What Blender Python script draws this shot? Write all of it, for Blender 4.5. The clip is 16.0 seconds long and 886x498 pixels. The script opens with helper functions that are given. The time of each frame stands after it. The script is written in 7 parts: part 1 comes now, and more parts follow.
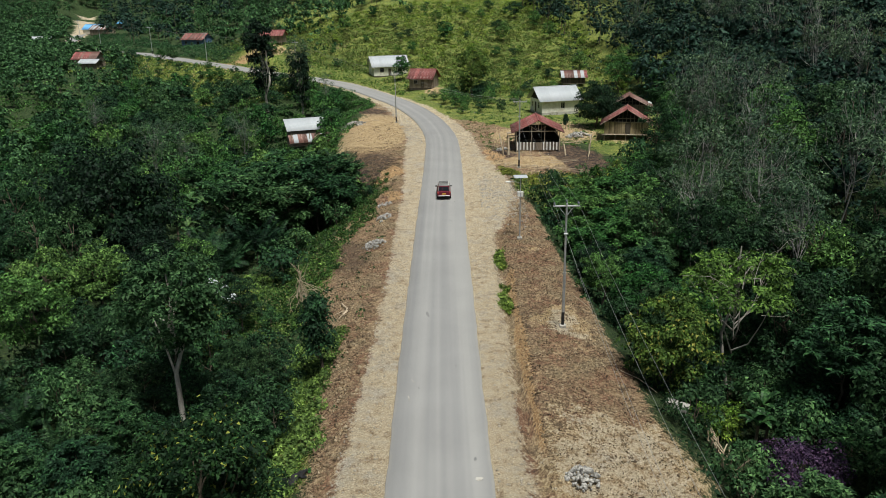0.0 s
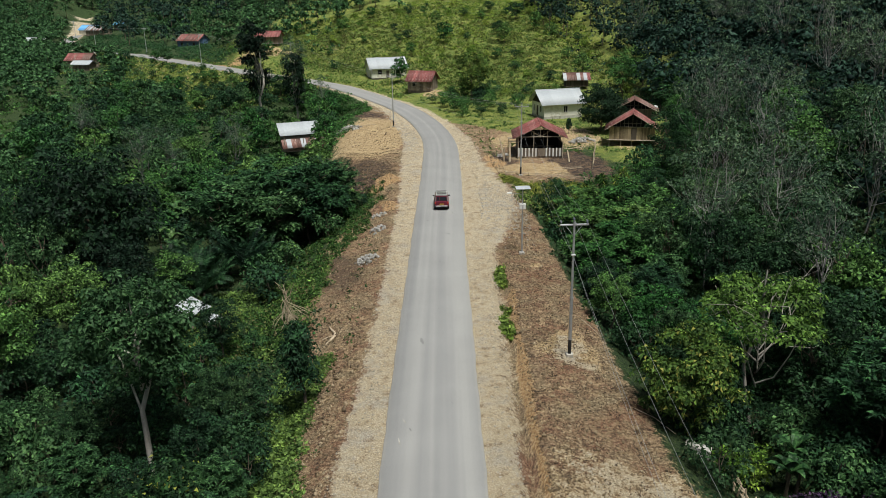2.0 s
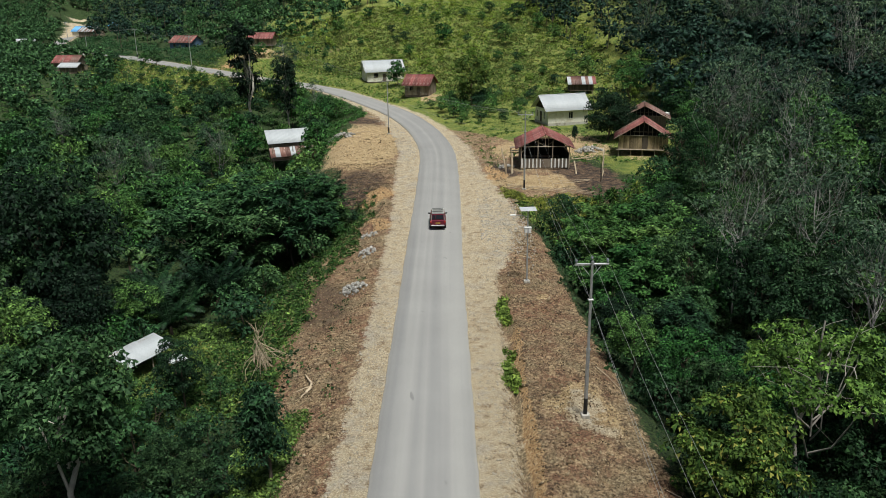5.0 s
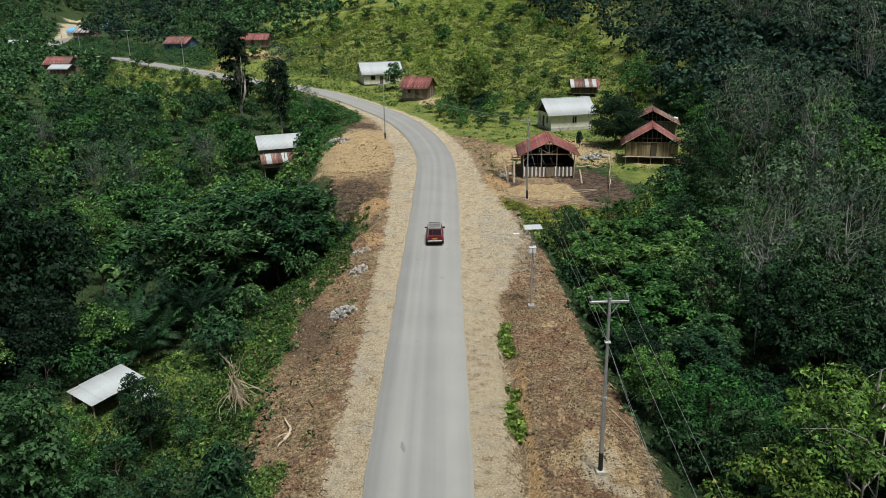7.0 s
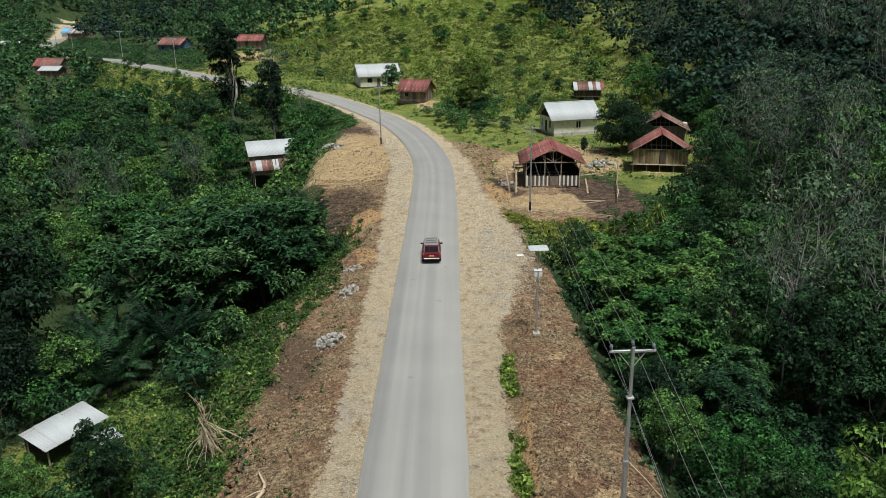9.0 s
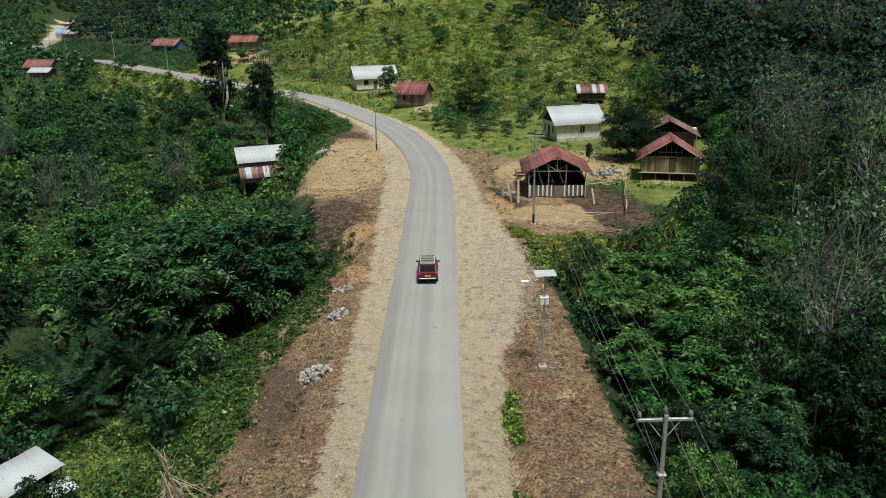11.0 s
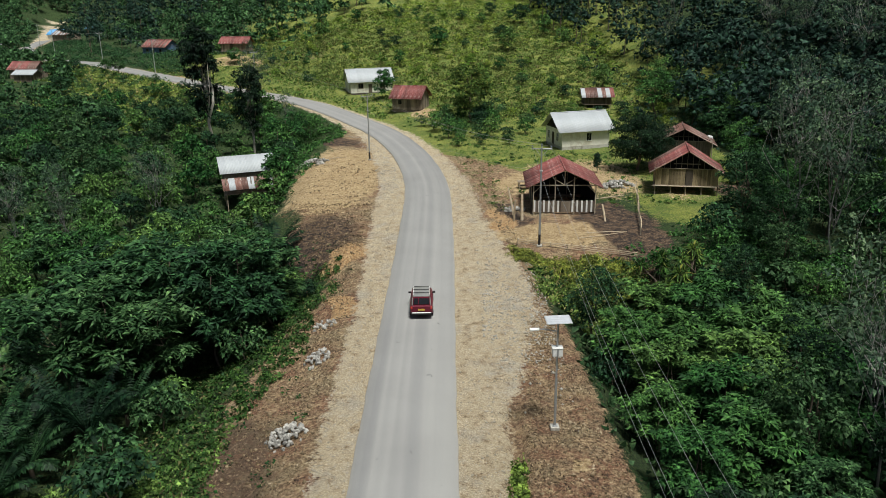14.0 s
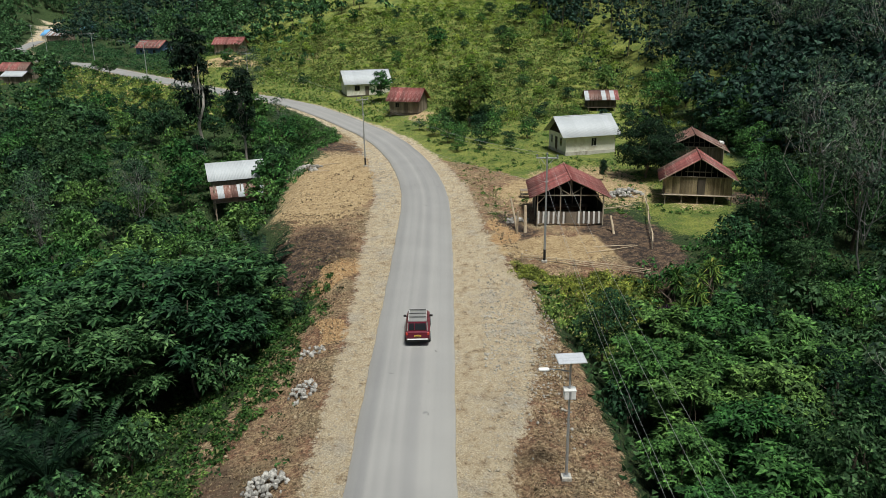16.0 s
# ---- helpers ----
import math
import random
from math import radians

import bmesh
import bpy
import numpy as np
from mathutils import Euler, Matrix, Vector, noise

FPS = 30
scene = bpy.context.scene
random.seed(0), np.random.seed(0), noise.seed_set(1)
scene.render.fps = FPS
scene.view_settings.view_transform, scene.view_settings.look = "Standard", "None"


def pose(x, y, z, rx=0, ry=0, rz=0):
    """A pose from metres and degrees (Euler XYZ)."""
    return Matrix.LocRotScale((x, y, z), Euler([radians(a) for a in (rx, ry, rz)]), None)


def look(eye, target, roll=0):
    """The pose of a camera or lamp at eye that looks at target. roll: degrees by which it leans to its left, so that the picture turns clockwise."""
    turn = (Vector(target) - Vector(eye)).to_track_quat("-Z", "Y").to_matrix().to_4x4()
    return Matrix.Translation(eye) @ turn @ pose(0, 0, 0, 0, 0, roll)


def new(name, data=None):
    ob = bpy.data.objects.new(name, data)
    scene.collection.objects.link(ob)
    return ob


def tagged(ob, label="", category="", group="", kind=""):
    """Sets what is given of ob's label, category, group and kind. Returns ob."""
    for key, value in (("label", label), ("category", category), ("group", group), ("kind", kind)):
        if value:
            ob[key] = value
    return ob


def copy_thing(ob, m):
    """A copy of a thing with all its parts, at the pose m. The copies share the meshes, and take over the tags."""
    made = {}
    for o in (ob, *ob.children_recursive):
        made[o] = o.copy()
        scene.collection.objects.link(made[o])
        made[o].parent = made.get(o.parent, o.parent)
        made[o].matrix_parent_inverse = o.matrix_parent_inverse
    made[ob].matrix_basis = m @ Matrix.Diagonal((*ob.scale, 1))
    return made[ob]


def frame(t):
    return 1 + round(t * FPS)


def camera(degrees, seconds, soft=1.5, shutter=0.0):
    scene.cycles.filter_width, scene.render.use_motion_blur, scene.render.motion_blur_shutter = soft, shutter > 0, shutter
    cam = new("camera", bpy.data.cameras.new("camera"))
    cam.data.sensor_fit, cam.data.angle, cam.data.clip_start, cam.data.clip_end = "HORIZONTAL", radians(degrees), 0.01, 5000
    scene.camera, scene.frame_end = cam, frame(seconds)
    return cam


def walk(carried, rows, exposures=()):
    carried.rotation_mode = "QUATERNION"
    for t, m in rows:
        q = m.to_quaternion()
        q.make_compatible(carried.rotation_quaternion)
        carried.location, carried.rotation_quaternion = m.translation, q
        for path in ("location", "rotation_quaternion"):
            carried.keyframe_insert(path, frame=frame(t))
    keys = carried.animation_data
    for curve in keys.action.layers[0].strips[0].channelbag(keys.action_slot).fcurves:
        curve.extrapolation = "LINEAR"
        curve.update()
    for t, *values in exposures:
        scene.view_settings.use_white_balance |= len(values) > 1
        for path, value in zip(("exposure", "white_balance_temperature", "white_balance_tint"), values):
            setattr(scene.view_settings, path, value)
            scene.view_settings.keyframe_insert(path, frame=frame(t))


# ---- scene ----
cam = camera(60.4, 16.0, soft=0.5)
walk(cam, [
    (0, look((-0.247, 0.400, 23.799), (0.304, 66.881, 1.891), -1.00)),
    (1, look((-0.039, 2.905, 23.707), (0.490, 69.400, 1.842), -0.98)),
    (2, look((0.156, 5.545, 23.613), (0.667, 72.054, 1.790), -0.96)),
    (3, look((0.341, 8.288, 23.519), (0.838, 74.811, 1.738), -0.95)),
    (4, look((0.517, 11.105, 23.426), (1.004, 77.641, 1.685), -0.94)),
    (5.25, look((0.730, 14.687, 23.312), (1.209, 81.240, 1.619), -0.92)),
    (6.5, look((0.935, 18.296, 23.201), (1.413, 84.864, 1.554), -0.91)),
    (7.5, look((1.095, 21.176, 23.115), (1.575, 87.755, 1.503), -0.90)),
    (8.5, look((1.250, 24.032, 23.032), (1.737, 90.621, 1.453), -0.89)),
    (9.25, look((1.363, 26.150, 22.972), (1.858, 92.746, 1.416), -0.89)),
    (10.25, look((1.509, 28.933, 22.895), (2.017, 95.539, 1.368), -0.88)),
    (11.5, look((1.680, 32.336, 22.803), (2.210, 98.952, 1.308), -0.88)),
    (12.5, look((1.806, 34.993, 22.732), (2.357, 101.616, 1.260), -0.87)),
    (13.5, look((1.918, 37.589, 22.664), (2.494, 104.218, 1.211), -0.87)),
    (14.5, look((2.013, 40.127, 22.597), (2.618, 106.762, 1.161), -0.87)),
    (15.25, look((2.071, 41.995, 22.547), (2.701, 108.633, 1.121), -0.87)),
    (16, look((2.115, 43.837, 22.498), (2.771, 110.476, 1.080), -0.87)),
], [(0, -0.05, 6500, 5), (16, -0.05, 6500, 5)])

# ---- light ----
SUN_AZ, SUN_EL = radians(152), radians(69)
world = bpy.data.worlds.new("overcast_sky")
scene.world = world
world.use_nodes = True
wn = world.node_tree.nodes
sky = wn.new("ShaderNodeTexSky")
sky.sky_type, sky.sun_disc = "NISHITA", False
sky.sun_elevation, sky.sun_rotation = SUN_EL, SUN_AZ
sky.air_density, sky.dust_density = 1.0, 4.0
wn["Background"].inputs["Strength"].default_value = 0.055
world.node_tree.links.new(sky.outputs[0], wn["Background"].inputs["Color"])
sun_data = bpy.data.lights.new("sun", "SUN")
sun_data.energy, sun_data.angle, sun_data.color = 5.0, radians(13), (1.0, 0.985, 0.965)
sun = new("sun", sun_data)
sun.matrix_world = look((0, 0, 80), (-80 * math.cos(SUN_EL) * math.sin(SUN_AZ), -80 * math.cos(SUN_EL) * math.cos(SUN_AZ), 80 - 80 * math.sin(SUN_EL)))


# ---- materials ----
def material(name, rough=0.85, metal=0.0):
    m = bpy.data.materials.new(name)
    m.use_nodes = True
    nt = m.node_tree
    b = nt.nodes["Principled BSDF"]
    b.inputs["Roughness"].default_value, b.inputs["Metallic"].default_value = rough, metal
    b.inputs["Specular IOR Level"].default_value = 0.3
    return m, nt, b


def noise_node(nt, scale, detail=4.0, rough=0.6, stretch=None, space="Object"):
    tc = nt.nodes.new("ShaderNodeTexCoord")
    n = nt.nodes.new("ShaderNodeTexNoise")
    n.inputs["Scale"].default_value, n.inputs["Detail"].default_value, n.inputs["Roughness"].default_value = scale, detail, rough
    out = tc.outputs[space]
    if stretch:
        mp = nt.nodes.new("ShaderNodeMapping")
        mp.inputs["Scale"].default_value = stretch
        nt.links.new(out, mp.inputs["Vector"])
        out = mp.outputs[0]
    nt.links.new(out, n.inputs["Vector"])
    return n.outputs["Fac"]


def ramp(nt, fac, stops):
    r = nt.nodes.new("ShaderNodeValToRGB")
    while len(r.color_ramp.elements) < len(stops):
        r.color_ramp.elements.new(0.5)
    for e, (p, c) in zip(r.color_ramp.elements, stops):
        e.position, e.color = p, (*c, 1)
    nt.links.new(fac, r.inputs[0])
    return r.outputs[0]


def mix(nt, fac, a, b, mode="MIX"):
    n = nt.nodes.new("ShaderNodeMix")
    n.data_type, n.blend_type = "RGBA", mode
    for sock, v in ((n.inputs[0], fac), (n.inputs[6], a), (n.inputs[7], b)):
        if hasattr(v, "is_linked"):
            nt.links.new(v, sock)
        else:
            sock.default_value = v if isinstance(v, (int, float)) else (*v, 1)
    return n.outputs[2]


def calc(nt, op, a, b=0.0, c=0.0):
    n = nt.nodes.new("ShaderNodeMath")
    n.operation = op
    for sock, v in zip(n.inputs, (a, b, c)):
        if hasattr(v, "is_linked"):
            nt.links.new(v, sock)
        else:
            sock.default_value = v
    return n.outputs[0]


def bump(nt, b, height, strength=0.4, dist=0.05):
    n = nt.nodes.new("ShaderNodeBump")
    n.inputs["Strength"].default_value, n.inputs["Distance"].default_value = strength, dist
    nt.links.new(height, n.inputs["Height"])
    nt.links.new(n.outputs[0], b.inputs["Normal"])


def surface(name, stops, scale=3.0, rough=0.85, metal=0.0, fine=40.0, relief=0.3, stretch=None, vary=0.25, stain=None):
    """A weathered surface: broad patches by the stops, fine grain, a shift for every object."""
    m, nt, b = material(name, rough, metal)
    big = noise_node(nt, scale, 5, 0.65, stretch)
    col = ramp(nt, big, stops)
    grain = noise_node(nt, fine, 3, 0.7, stretch)
    col = mix(nt, 0.5, col, ramp(nt, grain, [(0.3, (0.55, 0.55, 0.55)), (0.7, (1.25, 1.25, 1.25))]), "MULTIPLY")
    if stain:
        st = noise_node(nt, scale * 0.7, 6, 0.7, stretch)
        col = mix(nt, ramp(nt, st, [(0.52, (0, 0, 0)), (0.62, (1, 1, 1))]), col, stain)
    if vary:
        oi = nt.nodes.new("ShaderNodeObjectInfo")
        f = calc(nt, "MULTIPLY_ADD", oi.outputs["Random"], vary * 2, 1 - vary)
        hsv = nt.nodes.new("ShaderNodeHueSaturation")
        nt.links.new(f, hsv.inputs["Value"])
        nt.links.new(col, hsv.inputs["Color"])
        col = hsv.outputs[0]
    nt.links.new(col, b.inputs["Base Color"])
    bump(nt, b, grain, relief, 0.02)
    return m


def leaf_material(name, dark, light, tip=None, tip_amount=0.0, rough=0.6, thin=0.12, shade=0.35):
    """Leaves: a tone for every leaf and plant, clump light and shade painted in by noise, some light passing through.
    """
    m, nt, b = material(name, rough)
    b.inputs["Specular IOR Level"].default_value = 0.1
    geo = nt.nodes.new("ShaderNodeNewGeometry")
    oi = nt.nodes.new("ShaderNodeObjectInfo")
    pick = calc(nt, "POWER", geo.outputs["Random Per Island"], 1.5)
    col = mix(nt, pick, tuple(0.72 * c for c in dark), tuple(1.08 * c for c in light))
    # patches paint shaded hollows into the leaf colour, by the amount in shade
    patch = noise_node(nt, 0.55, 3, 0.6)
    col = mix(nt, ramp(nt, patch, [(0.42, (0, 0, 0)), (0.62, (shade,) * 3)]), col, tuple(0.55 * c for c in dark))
    # tufts and sprays paint cool shaded gaps and warm lit tops
    tuft_shade = noise_node(nt, 1.4, 2, 0.5)
    col = mix(nt, 1.0, col, ramp(nt, tuft_shade, [(0.36, (0.5, 0.53, 0.56)), (0.5, (0.95, 0.95, 0.95)), (0.64, (1.6, 1.55, 1.3))]), "MULTIPLY")
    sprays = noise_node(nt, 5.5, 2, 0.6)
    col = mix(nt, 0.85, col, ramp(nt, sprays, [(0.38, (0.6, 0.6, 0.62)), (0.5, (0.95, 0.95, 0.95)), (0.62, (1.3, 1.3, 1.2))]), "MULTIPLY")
    bump(nt, b, sprays, 0.4, 0.1)
    if tip:
        pick = calc(nt, "GREATER_THAN", geo.outputs["Random Per Island"], 1 - tip_amount)
        col = mix(nt, pick, col, tip)
    hsv = nt.nodes.new("ShaderNodeHueSaturation")
    hue = calc(nt, "MULTIPLY_ADD", oi.outputs["Random"], -0.06, 0.525)
    val = calc(nt, "MULTIPLY_ADD", oi.outputs["Random"], 0.7, 0.65)
    hsv.inputs["Saturation"].default_value = 0.9
    nt.links.new(hue, hsv.inputs["Hue"])
    nt.links.new(val, hsv.inputs["Value"])
    nt.links.new(col, hsv.inputs["Color"])
    nt.links.new(hsv.outputs[0], b.inputs["Base Color"])
    tr = nt.nodes.new("ShaderNodeBsdfTranslucent")
    nt.links.new(hsv.outputs[0], tr.inputs["Color"])
    mx = nt.nodes.new("ShaderNodeMixShader")
    mx.inputs[0].default_value = thin
    nt.links.new(b.outputs[0], mx.inputs[1])
    nt.links.new(tr.outputs[0], mx.inputs[2])
    nt.links.new(mx.outputs[0], nt.nodes["Material Output"].inputs["Surface"])
    return m


def asphalt_material():
    m, nt, b = material("road_asphalt", 0.8)
    tc = nt.nodes.new("ShaderNodeUVMap")
    sep = nt.nodes.new("ShaderNodeSeparateXYZ")
    nt.links.new(tc.outputs[0], sep.inputs[0])
    col = ramp(nt, noise_node(nt, 0.22, 3, 0.5), [(0.3, (0.243, 0.239, 0.231)), (0.7, (0.270, 0.266, 0.256))])
    # wheel tracks and the seam between the two lanes
    wave = nt.nodes.new("ShaderNodeTexNoise")
    wave.noise_dimensions = "2D"
    wave.inputs["Scale"].default_value, wave.inputs["Detail"].default_value = 1.0, 2
    mp = nt.nodes.new("ShaderNodeMapping")
    mp.inputs["Scale"].default_value = (1.3, 0.012, 1)
    nt.links.new(tc.outputs[0], mp.inputs[0])
    nt.links.new(mp.outputs[0], wave.inputs["Vector"])
    col = mix(nt, 0.95, col, ramp(nt, wave.outputs["Fac"], [(0.3, (0.88, 0.88, 0.89)), (0.7, (1.08, 1.075, 1.06))]), "MULTIPLY")
    edge = calc(nt, "ABSOLUTE", sep.outputs[0])
    dust = calc(nt, "ADD", edge, calc(nt, "MULTIPLY", noise_node(nt, 1.2, 4, 0.7), 0.5))
    col = mix(nt, ramp(nt, calc(nt, "MULTIPLY", dust, 0.3), [(0.86, (0, 0, 0)), (0.98, (0.7, 0.7, 0.7))]), col, (0.36, 0.33, 0.27))
    spots = noise_node(nt, 1.1, 2, 0.5)
    col = mix(nt, ramp(nt, spots, [(0.74, (0, 0, 0)), (0.77, (0.6, 0.6, 0.6))]), col, (0.15, 0.15, 0.15))
    fine = noise_node(nt, 60, 2, 0.6)
    col = mix(nt, 0.35, col, ramp(nt, fine, [(0.3, (0.6, 0.6, 0.6)), (0.7, (1.3, 1.3, 1.3))]), "MULTIPLY")
    nt.links.new(col, b.inputs["Base Color"])
    bump(nt, b, fine, 0.25, 0.01)
    return m


def ground_material():
    """Gravel, dry grass, straw, burnt patches, grass and forest floor, by two zone layers with ragged limits."""
    m, nt, b = material("ground_soil", 0.95)
    coarse, mid, fine = noise_node(nt, 0.28, 6, 0.7), noise_node(nt, 1.3, 6, 0.75), noise_node(nt, 5.0, 5, 0.8)
    tiny = noise_node(nt, 19, 3, 0.8)
    grit = noise_node(nt, 10, 4, 0.85)
    wob = calc(nt, "ADD", calc(nt, "MULTIPLY_ADD", mid, 1.3, -1.1), calc(nt, "MULTIPLY", fine, 0.9))

    def zones(attr):
        a = nt.nodes.new("ShaderNodeVertexColor")
        a.layer_name = attr
        s = nt.nodes.new("ShaderNodeSeparateColor")
        nt.links.new(a.outputs[0], s.inputs[0])
        return [ramp(nt, calc(nt, "ADD", o, wob), [(0.4, (0, 0, 0)), (0.6, (1, 1, 1))]) for o in s.outputs]

    def spread(fac, lo, hi):
        return ramp(nt, fac, [(lo, (0, 0, 0)), (hi, (1, 1, 1))])

    gravel, dry, straw = zones("zone_a")
    burn, grass, clay = zones("zone_b")
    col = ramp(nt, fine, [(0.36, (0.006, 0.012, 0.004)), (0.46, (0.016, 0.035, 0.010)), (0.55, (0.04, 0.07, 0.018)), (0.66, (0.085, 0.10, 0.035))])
    green = mix(nt, spread(coarse, 0.4, 0.6), ramp(nt, fine, [(0.35, (0.035, 0.075, 0.014)), (0.65, (0.165, 0.21, 0.045))]), ramp(nt, fine, [(0.35, (0.075, 0.125, 0.02)), (0.65, (0.32, 0.32, 0.075))]))
    green = mix(nt, spread(mid, 0.54, 0.66), green, ramp(nt, fine, [(0.35, (0.05, 0.06, 0.022)), (0.65, (0.22, 0.20, 0.075))]))
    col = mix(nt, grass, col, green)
    brown = mix(nt, spread(coarse, 0.4, 0.6), ramp(nt, fine, [(0.36, (0.045, 0.035, 0.022)), (0.45, (0.16, 0.118, 0.068)), (0.54, (0.28, 0.215, 0.125)), (0.64, (0.50, 0.41, 0.27))]), ramp(nt, fine, [(0.36, (0.04, 0.024, 0.017)), (0.46, (0.16, 0.083, 0.050)), (0.56, (0.27, 0.15, 0.088)), (0.67, (0.44, 0.29, 0.18))]))
    brown = mix(nt, spread(mid, 0.5, 0.6), brown, ramp(nt, fine, [(0.38, (0.15, 0.10, 0.055)), (0.5, (0.34, 0.24, 0.135)), (0.64, (0.55, 0.42, 0.26))]))
    brown = mix(nt, ramp(nt, mid, [(0.34, (0.8, 0.8, 0.8)), (0.42, (0, 0, 0))]), brown, ramp(nt, fine, [(0.4, (0.035, 0.024, 0.018)), (0.6, (0.13, 0.085, 0.055))]))
    col = mix(nt, dry, col, brown)
    sandy = mix(nt, spread(mid, 0.44, 0.58), ramp(nt, fine, [(0.36, (0.13, 0.085, 0.045)), (0.48, (0.30, 0.205, 0.105)), (0.62, (0.50, 0.38, 0.22))]), ramp(nt, fine, [(0.36, (0.30, 0.215, 0.11)), (0.5, (0.45, 0.33, 0.175)), (0.64, (0.60, 0.48, 0.30))]))
    col = mix(nt, straw, col, sandy)
    col = mix(nt, burn, col, mix(nt, spread(mid, 0.44, 0.58), ramp(nt, fine, [(0.38, (0.010, 0.009, 0.009)), (0.52, (0.03, 0.023, 0.020)), (0.66, (0.09, 0.06, 0.045))]), ramp(nt, fine, [(0.36, (0.05, 0.032, 0.022)), (0.5, (0.13, 0.08, 0.05)), (0.64, (0.30, 0.22, 0.14))])))
    col = mix(nt, clay, col, ramp(nt, fine, [(0.36, (0.22, 0.12, 0.05)), (0.5, (0.40, 0.25, 0.12)), (0.64, (0.55, 0.40, 0.23))]))
    pebble = mix(nt, spread(mid, 0.42, 0.6), ramp(nt, grit, [(0.36, (0.22, 0.165, 0.10)), (0.46, (0.38, 0.30, 0.19)), (0.6, (0.57, 0.475, 0.33))]), ramp(nt, grit, [(0.36, (0.28, 0.22, 0.145)), (0.5, (0.46, 0.385, 0.265)), (0.64, (0.64, 0.555, 0.41))]))
    pebble = mix(nt, calc(nt, "MULTIPLY", spread(coarse, 0.52, 0.64), 0.55), pebble, ramp(nt, fine, [(0.36, (0.17, 0.155, 0.13)), (0.62, (0.50, 0.475, 0.42))]))
    pebble = mix(nt, ramp(nt, mid, [(0.36, (0.75, 0.75, 0.75)), (0.47, (0, 0, 0))]), pebble, ramp(nt, fine, [(0.4, (0.09, 0.06, 0.035)), (0.55, (0.26, 0.185, 0.11)), (0.66, (0.48, 0.385, 0.26))]))
    col = mix(nt, gravel, col, pebble)
    col = mix(nt, 0.8, col, ramp(nt, tiny, [(0.33, (0.5, 0.5, 0.5)), (0.5, (1.0, 1.0, 1.0)), (0.67, (1.4, 1.4, 1.4))]), "MULTIPLY")
    nt.links.new(col, b.inputs["Base Color"])
    bump(nt, b, calc(nt, "ADD", calc(nt, "MULTIPLY", fine, 0.7), calc(nt, "MULTIPLY", tiny, 0.4)), 1.0, 0.25)
    return m


M_GROUND, M_ROAD = ground_material(), asphalt_material()
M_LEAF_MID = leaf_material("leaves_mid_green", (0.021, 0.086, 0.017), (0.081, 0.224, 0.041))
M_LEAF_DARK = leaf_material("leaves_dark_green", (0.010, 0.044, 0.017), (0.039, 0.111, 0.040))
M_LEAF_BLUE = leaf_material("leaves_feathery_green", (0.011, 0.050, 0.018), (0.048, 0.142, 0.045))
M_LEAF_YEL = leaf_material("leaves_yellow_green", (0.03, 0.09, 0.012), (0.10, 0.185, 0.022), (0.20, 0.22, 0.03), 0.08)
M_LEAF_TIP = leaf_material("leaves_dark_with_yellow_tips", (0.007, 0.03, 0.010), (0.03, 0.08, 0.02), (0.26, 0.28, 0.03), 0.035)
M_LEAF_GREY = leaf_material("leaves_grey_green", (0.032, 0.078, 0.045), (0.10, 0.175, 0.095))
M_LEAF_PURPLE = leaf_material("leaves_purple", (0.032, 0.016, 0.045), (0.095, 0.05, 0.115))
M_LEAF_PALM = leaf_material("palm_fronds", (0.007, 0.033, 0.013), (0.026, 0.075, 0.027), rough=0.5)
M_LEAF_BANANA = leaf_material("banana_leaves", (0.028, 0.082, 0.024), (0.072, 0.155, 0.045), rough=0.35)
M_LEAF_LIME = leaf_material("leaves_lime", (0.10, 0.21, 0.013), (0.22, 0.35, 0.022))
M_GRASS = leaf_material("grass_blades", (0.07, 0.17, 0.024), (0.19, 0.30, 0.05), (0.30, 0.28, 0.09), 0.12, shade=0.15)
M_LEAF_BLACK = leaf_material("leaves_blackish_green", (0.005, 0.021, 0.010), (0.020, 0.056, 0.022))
# the dark green once more, darkened to carry the shade of the near thickets
M_LEAF_DEEP = leaf_material("leaves_shade_deepened_green", (0.008, 0.032, 0.013), (0.030, 0.085, 0.030))
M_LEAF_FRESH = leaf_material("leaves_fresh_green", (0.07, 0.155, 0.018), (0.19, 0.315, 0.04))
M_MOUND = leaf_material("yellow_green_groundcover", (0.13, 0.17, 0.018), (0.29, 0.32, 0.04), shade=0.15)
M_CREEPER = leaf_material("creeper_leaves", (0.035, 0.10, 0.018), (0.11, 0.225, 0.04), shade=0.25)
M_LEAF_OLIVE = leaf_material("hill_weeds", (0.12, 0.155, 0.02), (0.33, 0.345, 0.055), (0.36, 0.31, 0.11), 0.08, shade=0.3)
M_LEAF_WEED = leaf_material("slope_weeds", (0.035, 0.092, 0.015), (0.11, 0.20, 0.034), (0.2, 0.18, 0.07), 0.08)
M_DRY = leaf_material("dry_grass_blades", (0.12, 0.075, 0.048), (0.28, 0.185, 0.115), (0.36, 0.26, 0.14), 0.15, thin=0.1)
M_PETAL = surface("white_petals", [(0.3, (0.7, 0.7, 0.66)), (0.7, (0.8, 0.8, 0.76))], vary=0)
M_BARK = surface("bark_brown", [(0.3, (0.07, 0.055, 0.04)), (0.7, (0.17, 0.135, 0.10))], 2, stretch=(1, 1, 0.25))
M_BARK_PALE = surface("bark_pale", [(0.3, (0.22, 0.20, 0.17)), (0.7, (0.46, 0.43, 0.38))], 2, stretch=(1, 1, 0.3))
M_BARK_GREY = surface("bark_grey", [(0.3, (0.15, 0.146, 0.135)), (0.7, (0.31, 0.30, 0.28))], 2, stretch=(1, 1, 0.3))
